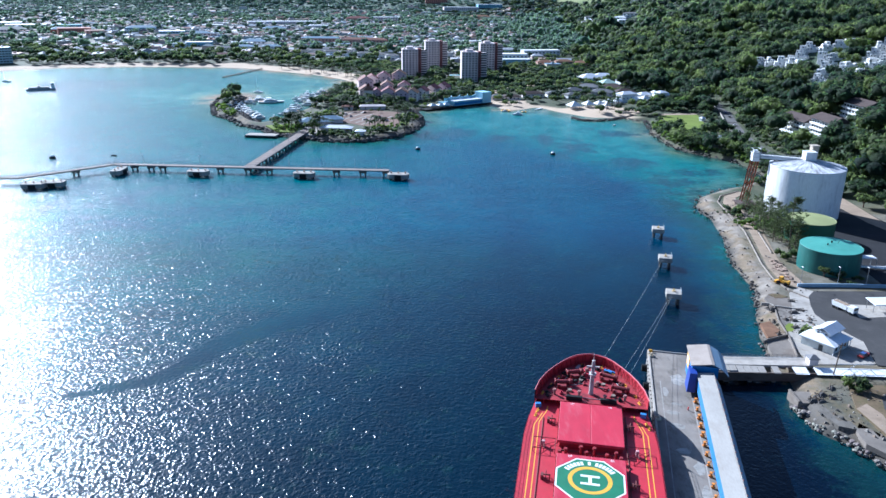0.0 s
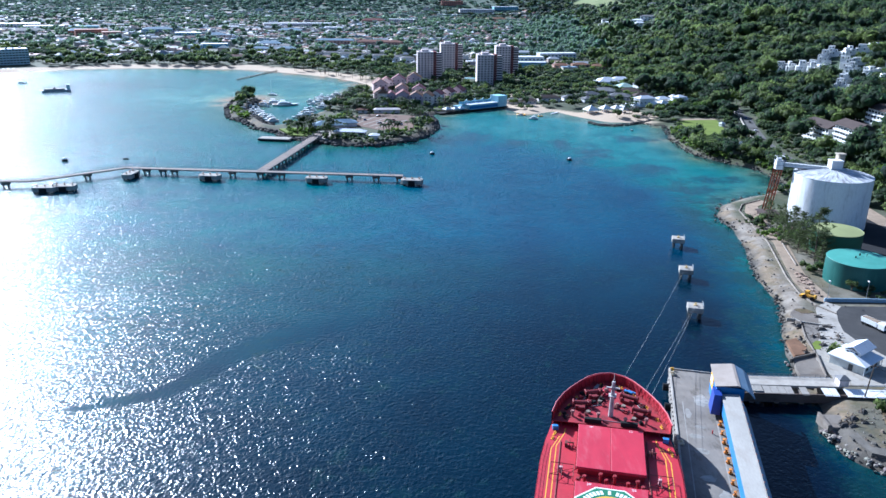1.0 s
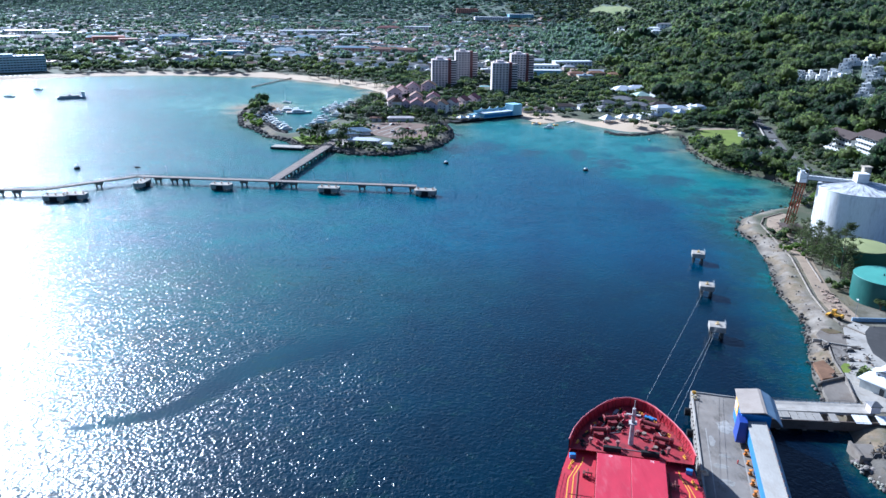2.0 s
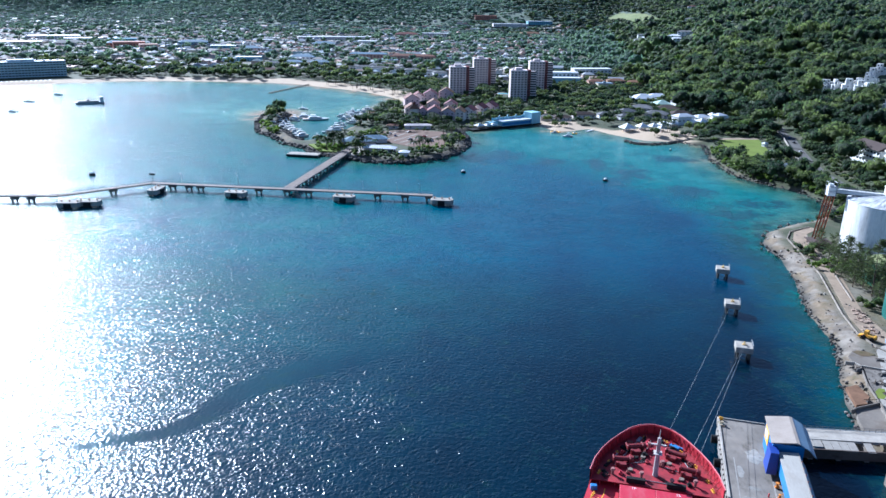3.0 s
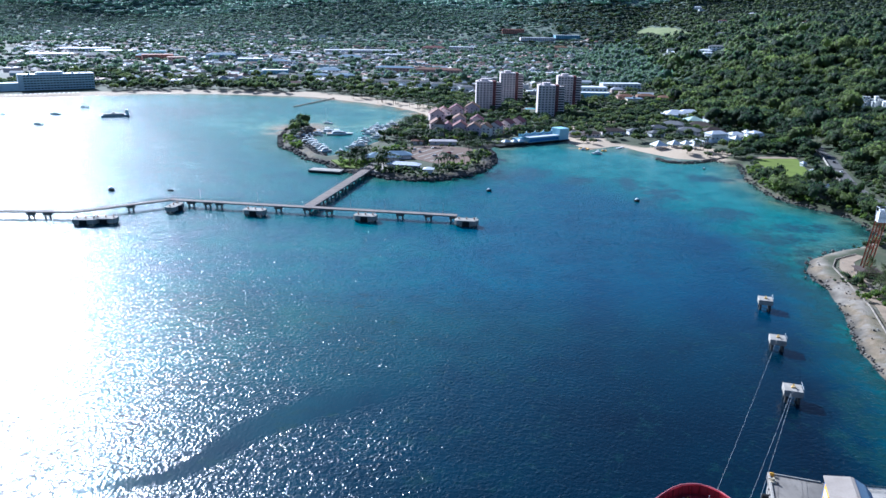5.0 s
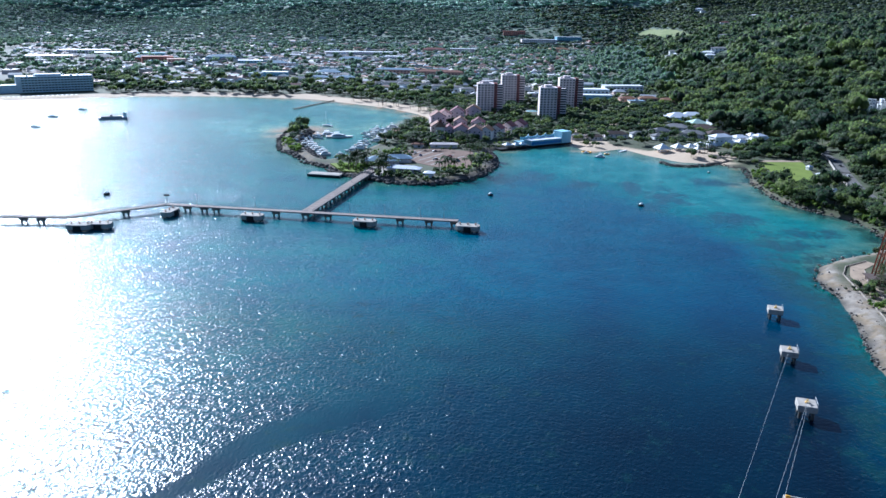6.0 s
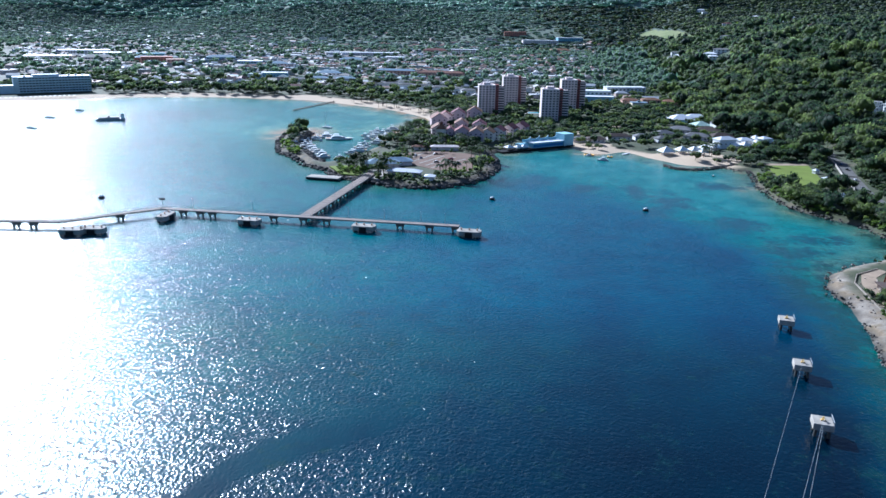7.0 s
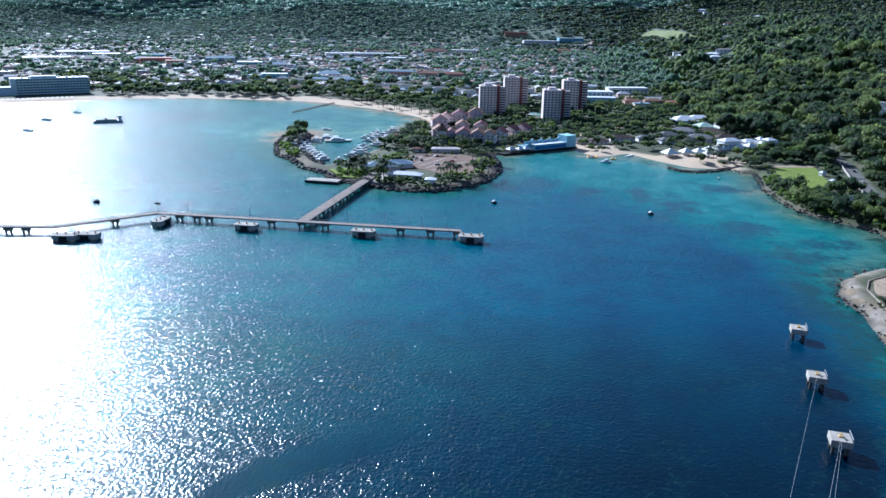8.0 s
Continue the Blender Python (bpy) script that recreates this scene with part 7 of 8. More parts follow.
# larger blocks of the town
def block(x, y, w, d, hh, a, wall, roof, label, pitched=False, group=""):
    label += " in the town" if len(label.split()) < 4 else ""
    b = thing("town_building", label, "building", pose(x, y, spot(x, y) - 0.5, 0, 0, a), group)
    part("wall", Mesh().box(-w / 2, w / 2, -d / 2, d / 2, -1, hh), wall, b)
    part("roof", Mesh().hip(w, d, hh, d * 0.18, 0.6) if pitched else Mesh().box(-w / 2 - 0.4, w / 2 + 0.4, -d / 2 - 0.4, d / 2 + 0.4, hh, hh + 0.7), roof, b)
    nb = max(2, int(w / 6))
    for k in range(max(1, int(hh / 4))):
        for i in range(nb):
            part("window", WIN_WIDE, None, b, m=pose(-w / 2 + w * (i + 0.5) / nb, -d / 2 - 0.02, 2.2 + 3.6 * k))
    take(x, y, max(w, d) * 0.5)
    if w > 40:
        for f in (-0.35, 0.35):
            take(x + f * w * math.cos(radians(a)), y + f * w * math.sin(radians(a)), d)


SKYBLUE = worn("sky_blue_render", (0.25, 0.45, 0.55), 0.8, scale=0.1)
TERRA = worn("terracotta_render", (0.42, 0.19, 0.14), 0.8, scale=0.1)
SALMON = worn("salmon_render", (0.52, 0.33, 0.27), 0.8, scale=0.1)
for spec in ((-420, 1935, 186, 26, 7, 20, CREAM, WHITE_ROOF, "very long white-roofed market hall"), (-560, 1795, 46, 22, 6, 10, CREAM, WHITE_ROOF, "pale flat-roofed store"), (-397, 1710, 50, 26, 6, 10, CREAM, BLUE_ROOF, "store with a blue-grey roof"),
             (-317, 1815, 60, 24, 6, 8, WHITE, WHITE_ROOF, "broad white-roofed store"), (-752, 1525, 60, 30, 14, 30, TERRA, TERRA, "terracotta shopping block"), (-700, 1500, 34, 24, 12, 30, SALMON, SALMON, "salmon-coloured shop block"), (-665, 1640, 60, 24, 9, 22, SKYBLUE, BLUE_ROOF, "sky blue town block"),
             (-850, 1690, 60, 26, 9, 28, SKYBLUE, SKYBLUE, "pale blue flat-roofed block"), (-945, 1700, 80, 34, 8, 30, CREAM, WHITE_ROOF, "wide white flat-roofed block"), (-800, 1570, 44, 26, 9, 30, TERRA, BLUE_ROOF, "brick-red shop with a blue roof"), (-900, 1560, 60, 30, 8, 30, CREAM, GREY_ROOF, "grey-roofed block of shops"),
             (-1010, 1560, 90, 36, 8, 32, CREAM, WHITE_ROOF, "large pale flat-roofed store"), (-1050, 1760, 110, 40, 8, 30, WHITE, WHITE_ROOF, "large white-roofed store"), (-570, 1560, 50, 26, 8, 20, SKYBLUE, WHITE_ROOF, "blue block with a white roof"), (-500, 1520, 40, 24, 8, 16, CREAM, BLUE_ROOF, "cream block with a blue roof"),
             (-245, 1420, 70, 16, 9, 2, SALMON, BLUE_ROOF, "long low block with a blue-grey roof"), (-160, 1400, 80, 18, 9, -4, SALMON, RED_ROOF, "long low block with a rust-red roof"), (-256, 2065, 60, 24, 10, 6, SALMON, RED_ROOF, "salmon school block"), (-180, 2080, 70, 22, 12, 4, CREAM, WHITE_ROOF, "cream block with twin roof towers"),
             (80, 1165, 66, 20, 9, 8, WHITE, WHITE_ROOF, "white shopping arcade with domed roof"), (140, 1230, 60, 18, 9, 14, WHITE, WHITE_ROOF, "white terrace of shops"), (92, 1110, 40, 14, 7, 6, SKYBLUE, WHITE_ROOF, "pale arcaded shop front"), (130, 1075, 22, 14, 8, 6, SALMON, RED_ROOF, "salmon villa with a red roof"),
             (158, 1085, 24, 14, 8, 4, SALMON, RED_ROOF, "salmon guest house with a red roof"), (186, 1090, 22, 14, 6, -10, SALMON, RED_ROOF, "orange-roofed guest house"), (20, 2450, 110, 26, 9, 10, CREAM, WHITE_ROOF, "long school building"), (110, 2480, 80, 24, 9, 16, SKYBLUE, WHITE_ROOF, "long blue school block"),
             (-60, 2560, 70, 22, 12, 4, TERRA, TERRA, "brick-red block at the foot of the hills"), (75, 2240, 60, 26, 8, 8, SALMON, RED_ROOF, "salmon block with red roof"), (-350, 1350, 40, 22, 8, 10, WHITE, BLUE_ROOF, "white block with blue roof"), (-440, 1330, 44, 20, 7, 14, SKYBLUE, WHITE_ROOF, "light blue block"),
             (-300, 1270, 30, 16, 7, 10, WHITE, BLUE_ROOF, "white villa with steep blue roof"), (-340, 1255, 28, 16, 8, 10, WHITE, BLUE_ROOF, "white villa with steep blue-grey roof")):
    block(*spec, pitched=spec[7] in (BLUE_ROOF, RED_ROOF, GREY_ROOF))
for x, y, w in ((-215, 1210, 26), (-190, 1205, 24), (-165, 1196, 26), (-135, 1180, 24), (-110, 1168, 24), (-90, 1150, 20), (-240, 1230, 24), (-200, 1245, 24), (-150, 1235, 26)):
    block(x, y, w, 13, 7, rnd.uniform(-10, 20), WHITE, GREY_ROOF, "white holiday apartments with dark peaked roofs", True, "white holiday apartments")
HILL_HOUSES = ((593, 2960), (600, 2930), (722, 2720), (715, 2690), (720, 2350), (813, 2210), (800, 2185), (577, 1580), (560, 1570), (313, 1790), (330, 1545), (350, 1550), (680, 2500), (740, 2420), (520, 1900), (306, 1721), (296, 1735), (318, 1708), (323, 1491), (470, 1640), (430, 1850), (620, 2150), (640, 2130), (560, 2420), (655, 1980))
for x, y in HILL_HOUSES:
    block(x, y, rnd.uniform(18, 30), 13, 8, rnd.uniform(-30, 20), WHITE, rnd.choice((WHITE_ROOF, GREY_ROOF, RED_ROOF)), "white house on the wooded hill", True, "houses on the hill")


# ---- hundreds of small houses ----
WALLS = palette("house_walls", [(0.60, 0.56, 0.50), (0.70, 0.68, 0.64), (0.52, 0.40, 0.34), (0.36, 0.48, 0.54), (0.66, 0.58, 0.42), (0.58, 0.50, 0.48), (0.45, 0.42, 0.40)])
ROOFS = palette("house_roofs", [(0.30, 0.30, 0.30), (0.62, 0.63, 0.64), (0.26, 0.12, 0.09), (0.17, 0.24, 0.31), (0.34, 0.32, 0.30), (0.45, 0.46, 0.48), (0.15, 0.145, 0.145), (0.28, 0.18, 0.14), (0.20, 0.27, 0.30)])
WALLS_FAR = palette("far_walls", [(0.60, 0.56, 0.50), (0.70, 0.68, 0.64), (0.52, 0.40, 0.34), (0.36, 0.48, 0.54), (0.66, 0.58, 0.42), (0.58, 0.50, 0.48)], island=True)
ROOFS_FAR = palette("far_roofs", [(0.34, 0.34, 0.34), (0.62, 0.63, 0.64), (0.28, 0.13, 0.10), (0.18, 0.25, 0.32), (0.36, 0.34, 0.32), (0.26, 0.25, 0.25), (0.17, 0.165, 0.16), (0.30, 0.19, 0.15)], island=True)
kinds = []
for w, d, hh, style in ((11, 9, 3.4, 0), (15, 10, 3.6, 0), (10, 14, 6.2, 0), (18, 12, 6.6, 1), (24, 14, 5.0, 1), (13, 11, 3.4, 2), (20, 10, 3.6, 2)):
    body = Mesh().box(-w / 2, w / 2, -d / 2, d / 2, -2, hh).data("wall", WALLS)
    if style == 0:
        top = Mesh().hip(w, d, hh, d * 0.25, 0.6)
    elif style == 1:
        top = Mesh().box(-w / 2 - 0.3, w / 2 + 0.3, -d / 2 - 0.3, d / 2 + 0.3, hh, hh + 0.6).box(-2, 1, -2, 1, hh + 0.6, hh + 2.2)
    else:
        top = Mesh().prism([(-d / 2 - 0.6, hh - 0.1), (-d / 2 - 0.6, hh + 0.15), (0, hh + d * 0.28), (d / 2 + 0.6, hh + 0.15), (d / 2 + 0.6, hh - 0.1), (0, hh + d * 0.28 - 0.25)], w + 1, pose(-w / 2 - 0.5, 0, 0, 0, 0, -90))
    kinds.append((body, top.data("roof", ROOFS), max(w, d)))
rnd = random.Random(33)
sites = []
for x0, x1, y0_, y1_, step, keep in ((-1250, -60, 1120, 1400, 28, 0.62), (-1500, 140, 1400, 2000, 27, 0.86), (-1800, 260, 2000, 2500, 40, 0.62), (-2000, 200, 2500, 2900, 56, 0.35), (-60, 190, 1060, 1400, 32, 0.35)):
    for x in np.arange(x0, x1, step):
        for y in np.arange(y0_, y1_, step):
            if rnd.random() < keep:
                sites.append((x + rnd.uniform(-0.35, 0.35) * step, y + rnd.uniform(-0.35, 0.35) * step))
sx, sy = np.array(sites).T
sd, sz = shore(sx, sy), height(sx, sy)
su = hillside(sx, sy)
sites = []
for x, y, d_, z, u in zip(sx, sy, sd, sz, su):
    if d_ < 88 or abs(x) > 0.66 * y + 60 or u > 0.014 * max(0, y - 1050) + 32 or any((x - a) ** 2 + (y - b) ** 2 < (c + 8) ** 2 for a, b, c in OCC[:400]):
        continue
    sites.append((x, y, z))
sites.sort(key=lambda p: p[1])
rest_v, rest_f = {"wall": [], "roof": []}, {"wall": [], "roof": []}
for j, (x, y, z) in enumerate(sites):
    kind_ = rnd.choice(kinds)
    m = pose(x, y, z, 0, 0, rnd.choice((0, 15, 20, 90, 105, -20)) + rnd.uniform(-8, 8)) @ Matrix.Scale(rnd.uniform(0.85, 1.25), 4)
    take(x, y, kind_[2] * 0.6)
    if j < 295:
        hm = thing("town_house", "small painted town house with a weathered roof", "house", m, "small houses of the town")
        part("wall", kind_[0], None, hm)
        part("roof", kind_[1], None, hm)
        continue
    for key, me in (("wall", kind_[0]), ("roof", kind_[1])):
        n = len(rest_v[key])
        rest_v[key] += [tuple(m @ v.co) for v in me.vertices]
        rest_f[key] += [tuple(n + i for i in p.vertices) for p in me.polygons]
far_town = tagged(thing("far_houses", "", ""), "many small pale houses spread across the plain", "houses", kind="stuff")
for key, mat_ in (("wall", WALLS_FAR), ("roof", ROOFS_FAR)):
    me = bpy.data.meshes.new(key)
    me.from_pydata(rest_v[key], [], rest_f[key])
    me.materials.append(mat_)
    part(key, me, None, far_town)

# coast road and traffic
wall_pts = [(262, 800), (265, 760), (255, 700), (239, 635), (228, 585), (222, 540), (220, 480), (222, 420)]
rd = Mesh()
for (ax, ay), (bx, by) in zip(wall_pts[:-1], wall_pts[1:]):
    d = Vector((bx - ax, by - ay))
    z0 = max(spot(ax, ay), spot(bx, by)) + 0.1
    rd.box(-1.5, d.length + 1.5, -4.4, 4.4, -3, z0, Matrix.Translation((ax, ay, 0)) @ pose(0, 0, 0, 0, 0, math.degrees(math.atan2(d.y, d.x))))
tagged(part("coast_road", rd, worn("worn_road", (0.13, 0.125, 0.12), 0.9, scale=0.1, var=0.3, stain=(0.08, 0.078, 0.075))), "worn grey coast road under the wooded slope", "road", kind="structure")
for (ax, ay), (bx, by) in zip(wall_pts[:-1], wall_pts[1:]):
    l = math.hypot(bx - ax, by - ay)
    for t in np.arange(0, 1, 6 / l):
        take(ax + (bx - ax) * t, ay + (by - ay) * t, 5.5), take(ax + (bx - ax) * t - 6, ay + (by - ay) * t - 2, 5)
wall_run("road_wall", [(258, 770), (249, 700), (233, 635), (222, 585)], 1.5, 4.4, 0.5, CONCRETE_PALE, "pale retaining wall beside the coast road")
for x, y, a in ((246, 662, 14), (236, 620, 12), (250, 684, 14), (229, 590, 14), (260, 740, 8)):
    copy_thing(car, pose(x, y, spot(x, y) + 0.35, 0, 0, -a))
slab("lawn", [(186, 668), (222, 676), (216, 640), (208, 600), (198, 578), (186, 574), (181, 598), (184, 630)], 1.5, 3.0, GRASS, "mown lawn above the wooded shore", "lawn")
slab("sand_court", [(188, 676), (222, 682), (222, 674), (190, 668)], 1.5, 3.05, DIRT, "sandy strip at the lawn edge", "sand")
for x, y, r_ in ((206, 668, 16), (206, 650, 17), (204, 630, 17), (200, 612, 14), (195, 600, 13), (192, 586, 9)):
    take(x, y, r_)
for x, y, w in ((181, 586, 4.5), (213, 612, 5), (216, 642, 4), (199, 551, 5), (206, 560, 5)):
    b = thing("garden_hut", "small white hut among the shore trees", "hut", pose(x, y, spot(x, y), 0, 0, 30), "huts by the lawn")
    part("wall", Mesh().box(-w / 2, w / 2, -w / 2.6, w / 2.6, -0.5, 2.6), WHITE, b)
    part("roof", Mesh().hip(w, w * 0.8, 2.6, 1.2, 0.4), WHITE_ROOF, b)
    take(x, y, w)

# ---- vegetation ----
PHI = (1 + 5 ** 0.5) / 2
ICO_V = np.array([(-1, PHI, 0), (1, PHI, 0), (-1, -PHI, 0), (1, -PHI, 0), (0, -1, PHI), (0, 1, PHI), (0, -1, -PHI), (0, 1, -PHI), (PHI, 0, -1), (PHI, 0, 1), (-PHI, 0, -1), (-PHI, 0, 1)], float) / math.hypot(1, PHI)
ICO_F = np.array([(0, 11, 5), (0, 5, 1), (0, 1, 7), (0, 7, 10), (0, 10, 11), (1, 5, 9), (5, 11, 4), (11, 10, 2), (10, 7, 6), (7, 1, 8), (3, 9, 4), (3, 4, 2), (3, 2, 6), (3, 6, 8), (3, 8, 9), (4, 9, 5), (2, 4, 11), (6, 2, 10), (8, 6, 7), (9, 8, 1)])


def crown(seed, lumps, tufts, flat=0.75, tuft=0.16, trunk=True, size=(0.36, 0.6), spread=0.62):
    """A tree about one unit in crown radius, foot at z 0: a few dark clumps, each set all over with loose sprays of leaves."""
    g = np.random.default_rng(seed)
    V, F, n, mids = [], [], 0, []
    for i in range(lumps):
        a, q = g.uniform(0, 6.28), math.sqrt(g.uniform(0.02, 1.0)) * spread
        c = np.array([q * math.cos(a), q * math.sin(a), 0.85 + flat * (0.55 * math.sqrt(max(0, 1 - q * q)) - 0.25 + g.uniform(-0.22, 0.22))])
        s = g.uniform(*size)
        V.append(ICO_V * g.uniform(0.62, 1.1, (12, 1)) * s * np.array([1, 1, 0.82]) + c), F.append(ICO_F + n)
        mids.append((c, s))
        n += 12
    for i in range(tufts):
        c, s = mids[i % lumps]
        d = g.normal(0, 1, 3)
        d /= np.linalg.norm(d)
        d[2] = abs(d[2]) if g.random() < 0.8 else d[2]
        w = g.normal(0, tuft * 0.75, (3, 3))
        w -= np.outer(w @ d, d) * 0.55
        V.append(c + s * d * np.array([1, 1, 0.85]) * g.uniform(0.82, 1.15) + w), F.append(np.array([(0, 1, 2)]) + n)
        n += 3
    if trunk:
        w = 0.06
        V.append(np.array([(-w, -w, -0.2), (w, -w, -0.2), (0, w, -0.2), (0, 0, 0.8)])), F.append(np.array([(0, 1, 3), (1, 2, 3), (2, 0, 3)]) + n)
    return np.concatenate(V), np.concatenate(F)


def forest(name, xs, ys, zs, sizes, templates, material, label, rng, stature=(0.8, 1.35)):
    """Many trees joined into one mesh."""
    V, F, T, n = [], [], [], 0
    pick = rng.integers(0, len(templates), len(xs))
    ang = rng.uniform(0, 6.28, len(xs))
    tall = rng.uniform(*stature, len(xs))
    for k, (tv, tf) in enumerate(templates):
        w = np.flatnonzero(pick == k)
        if not len(w):
            continue
        c, s = np.cos(ang[w])[:, None], np.sin(ang[w])[:, None]
        r = sizes[w][:, None]
        x = (tv[:, 0] * c - tv[:, 1] * s) * r + xs[w][:, None]
        y = (tv[:, 0] * s + tv[:, 1] * c) * r + ys[w][:, None]
        z = tv[:, 2] * r * tall[w][:, None] + zs[w][:, None]
        V.append(np.stack([x, y, z], -1).reshape(-1, 3))
        T.append(np.repeat(rng.beta(0.9, 1.2, len(w)), len(tv)))
        F.append((tf[None] + (np.arange(len(w)) * len(tv))[:, None, None]).reshape(-1, 3) + n)
        n += len(w) * len(tv)
    ob = raw(name, np.concatenate(V), np.concatenate(F), material, True, "stuff", label, "trees")
    attribute(ob, "tone", np.concatenate(T))
    return ob


def free(xs, ys, margin=2.0):
    ok = np.ones(len(xs), bool)
    o = np.array(OCC)
    for s in range(0, len(xs), 4000):
        dx, dy = xs[s:s + 4000, None] - o[:, 0], ys[s:s + 4000, None] - o[:, 1]
        ok[s:s + 4000] = ~((dx ** 2 + dy ** 2) < (o[:, 2] + margin) ** 2).any(1)
    return ok


rng = np.random.default_rng(3)


def grid_sites(x0, x1, y0, y1, step):
    x, y = np.meshgrid(np.arange(x0, x1, step), np.arange(y0, y1, step))
    x, y = x.ravel() + rng.uniform(-0.48, 0.48, x.size) * step, y.ravel() + rng.uniform(-0.48, 0.48, y.size) * step
    keep = (x < 0.63 * y + 40) & (x > -0.80 * y - 40)
    return x[keep], y[keep]


CLEARINGS = FIELDS
NEAR = [crown(s, 7 + s % 3, 240, tuft=0.12, size=(0.27, 0.5), spread=0.7) for s in range(10)]
SHRUB = [crown(s + 30, 3, 44, tuft=0.24, trunk=False) for s in range(5)]
MID = [crown(s + 50, 3, 30, tuft=0.22, trunk=False, size=(0.42, 0.66), spread=0.7) for s in range(8)]
FAR = [crown(s + 90, 3, 8, flat=0.6, tuft=0.26, trunk=False, size=(0.42, 0.8), spread=0.75) for s in range(10)]


def wooded(x, y):
    """How much wood stands at a place, 0 to 1."""
    d = shore(x, y)
    hill = np.clip(hillside(x, y) / 5, 0, 1) * (x > 180)
    far_ = np.clip((y - 2450) / 300, 0, 1)
    town = 0.52 - 0.14 * np.clip((-250 - x) / 150, 0, 1) * np.clip((y - 1300) / 80, 0, 1) * np.clip((2150 - y) / 150, 0, 1) + 0.30 * waves(x, y, 120.0, 6.0) + 0.15 * np.clip((x + 300) / 400, 0, 1) + 0.3 * np.clip((1180 - y) / 120, 0, 1)
    w = np.maximum(np.maximum(hill, far_), town)
    club = [(100, 690), (150, 700), (232, 768), (230, 950), (130, 960), (36, 745)]
    w = np.where(inside(x, y, club), 0.85, w)
    w = np.where((d > np.where(x > -330, 34, 25)) & (d < 78) & (x < -100) & (y > 900), 0.85, w)
    w = np.where((x > 95) & (x < 226) & (y < 402), 0, w)
    w = np.where((x < 0) & (y < 690), 0, w)
    w = np.where((x > 30) & (x < 130) & (y < 770), w * 0.6, w)
    for c in CLEARINGS:
        w = np.where(inside(x, y, c), 0, w)
    sand = sandy(x, y) * (d < np.where(x < -60, np.where(x > -330, 34, 25), 10))
    w = np.where((x < 198) & (x > 100) & (y < 452), 0, w)
    front = [(105, 690), (152, 700), (240, 775), (234, 788), (151, 742), (110, 716)]
    w = np.where(inside(x, y, front), w * 0.1, w)
    return np.where((d < np.where(x > 150, 3.0, 5.0)) | (sand > 0.3), 0, w)


def open_to_sea(x, y):
    """1 in the cleared strips on the seaward side of the hillside houses, else 0."""
    res = np.zeros(len(x))
    for cx, cy, r, l in [(264, 556, 21, 44), (268, 522, 17, 40), (300, 546, 20, 40), (236, 615, 26, 40), (250, 690, 28, 40), (200, 630, 26, 52)] + [(vx, vy, 13, 38) for vx, vy in VILLAS] + [(vx, vy, 20, 70) for vx, vy in HILL_HOUSES]:
        a = math.hypot(cx, cy - 40)
        ux, uy = -cx / a, (40 - cy) / a
        s, n = (x - cx) * ux + (y - cy) * uy, np.abs((x - cx) * uy - (y - cy) * ux)
        res = np.maximum(res, (s > -2) & (s < l) & (n < r))
    return res


# woods and gardens near the bay
x, y = grid_sites(-760, 860, 330, 1260, 11.0)
ok = (rng.random(len(x)) < wooded(x, y)) & free(x, y, 1.5)
x, y = x[ok], y[ok]
ok = ~inside(x, y, [(184, 600), (196, 588), (222, 640), (226, 684), (184, 676)])
x, y = x[ok], y[ok]
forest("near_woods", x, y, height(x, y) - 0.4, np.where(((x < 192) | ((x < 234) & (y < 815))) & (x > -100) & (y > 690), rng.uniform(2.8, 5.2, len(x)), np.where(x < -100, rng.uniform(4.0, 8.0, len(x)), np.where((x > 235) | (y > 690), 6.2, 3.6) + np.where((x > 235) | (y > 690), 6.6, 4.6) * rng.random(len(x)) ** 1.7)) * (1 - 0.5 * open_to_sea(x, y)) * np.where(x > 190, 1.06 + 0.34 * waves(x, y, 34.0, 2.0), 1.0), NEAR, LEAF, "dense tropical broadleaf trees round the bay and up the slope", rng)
x, y = grid_sites(-100, 235, 745, 1060, 7.5)
ok = (rng.random(len(x)) < 0.5 * wooded(x, y)) & free(x, y, 0.8)
x, y = x[ok], y[ok]
forest("garden_trees", x, y, height(x, y) - 0.3, rng.uniform(2.2, 4.6, len(x)), NEAR, LEAF, "leafy garden trees between the beach houses", rng)
x, y = grid_sites(-1900, 1900, 1260, 2200, 14.6)
ok = (rng.random(len(x)) < wooded(x, y)) & free(x, y, 0.0)
x, y = x[ok], y[ok]
size = rng.uniform(6.0, 14, len(x)) * np.where(x < 180, 0.72, (0.72 + 0.55 * rng.random(len(x)) ** 2) * (1.0 + 0.34 * waves(x, y, 60.0, 2.0))) * (1 - 0.8 * open_to_sea(x, y))
w = hillside(x, y) - 0.014 * np.clip(y - 1050, 0, 4000) < 6
forest("town_woods", x[w], y[w], height(x[w], y[w]) - 0.5, size[w], MID, LEAF_FAR_HAZE, "trees between the houses of the town", rng, (0.65, 1.15))
w = ~w
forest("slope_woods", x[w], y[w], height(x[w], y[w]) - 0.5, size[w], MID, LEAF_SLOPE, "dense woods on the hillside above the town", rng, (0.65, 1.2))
x, y = grid_sites(-3000, 2600, 2200, 3100, 15.5)
ok = (rng.random(len(x)) < wooded(x, y)) & free(x, y, 0.0)
x, y = x[ok], y[ok]
# westward trees get the haze-paled leaves, eastward ones the clear slope leaves
w = rng.random(len(x)) < np.clip((x + 150) / 650, 0, 1)
size = rng.uniform(8, 15, len(x)) * (1 - 0.8 * open_to_sea(x, y))
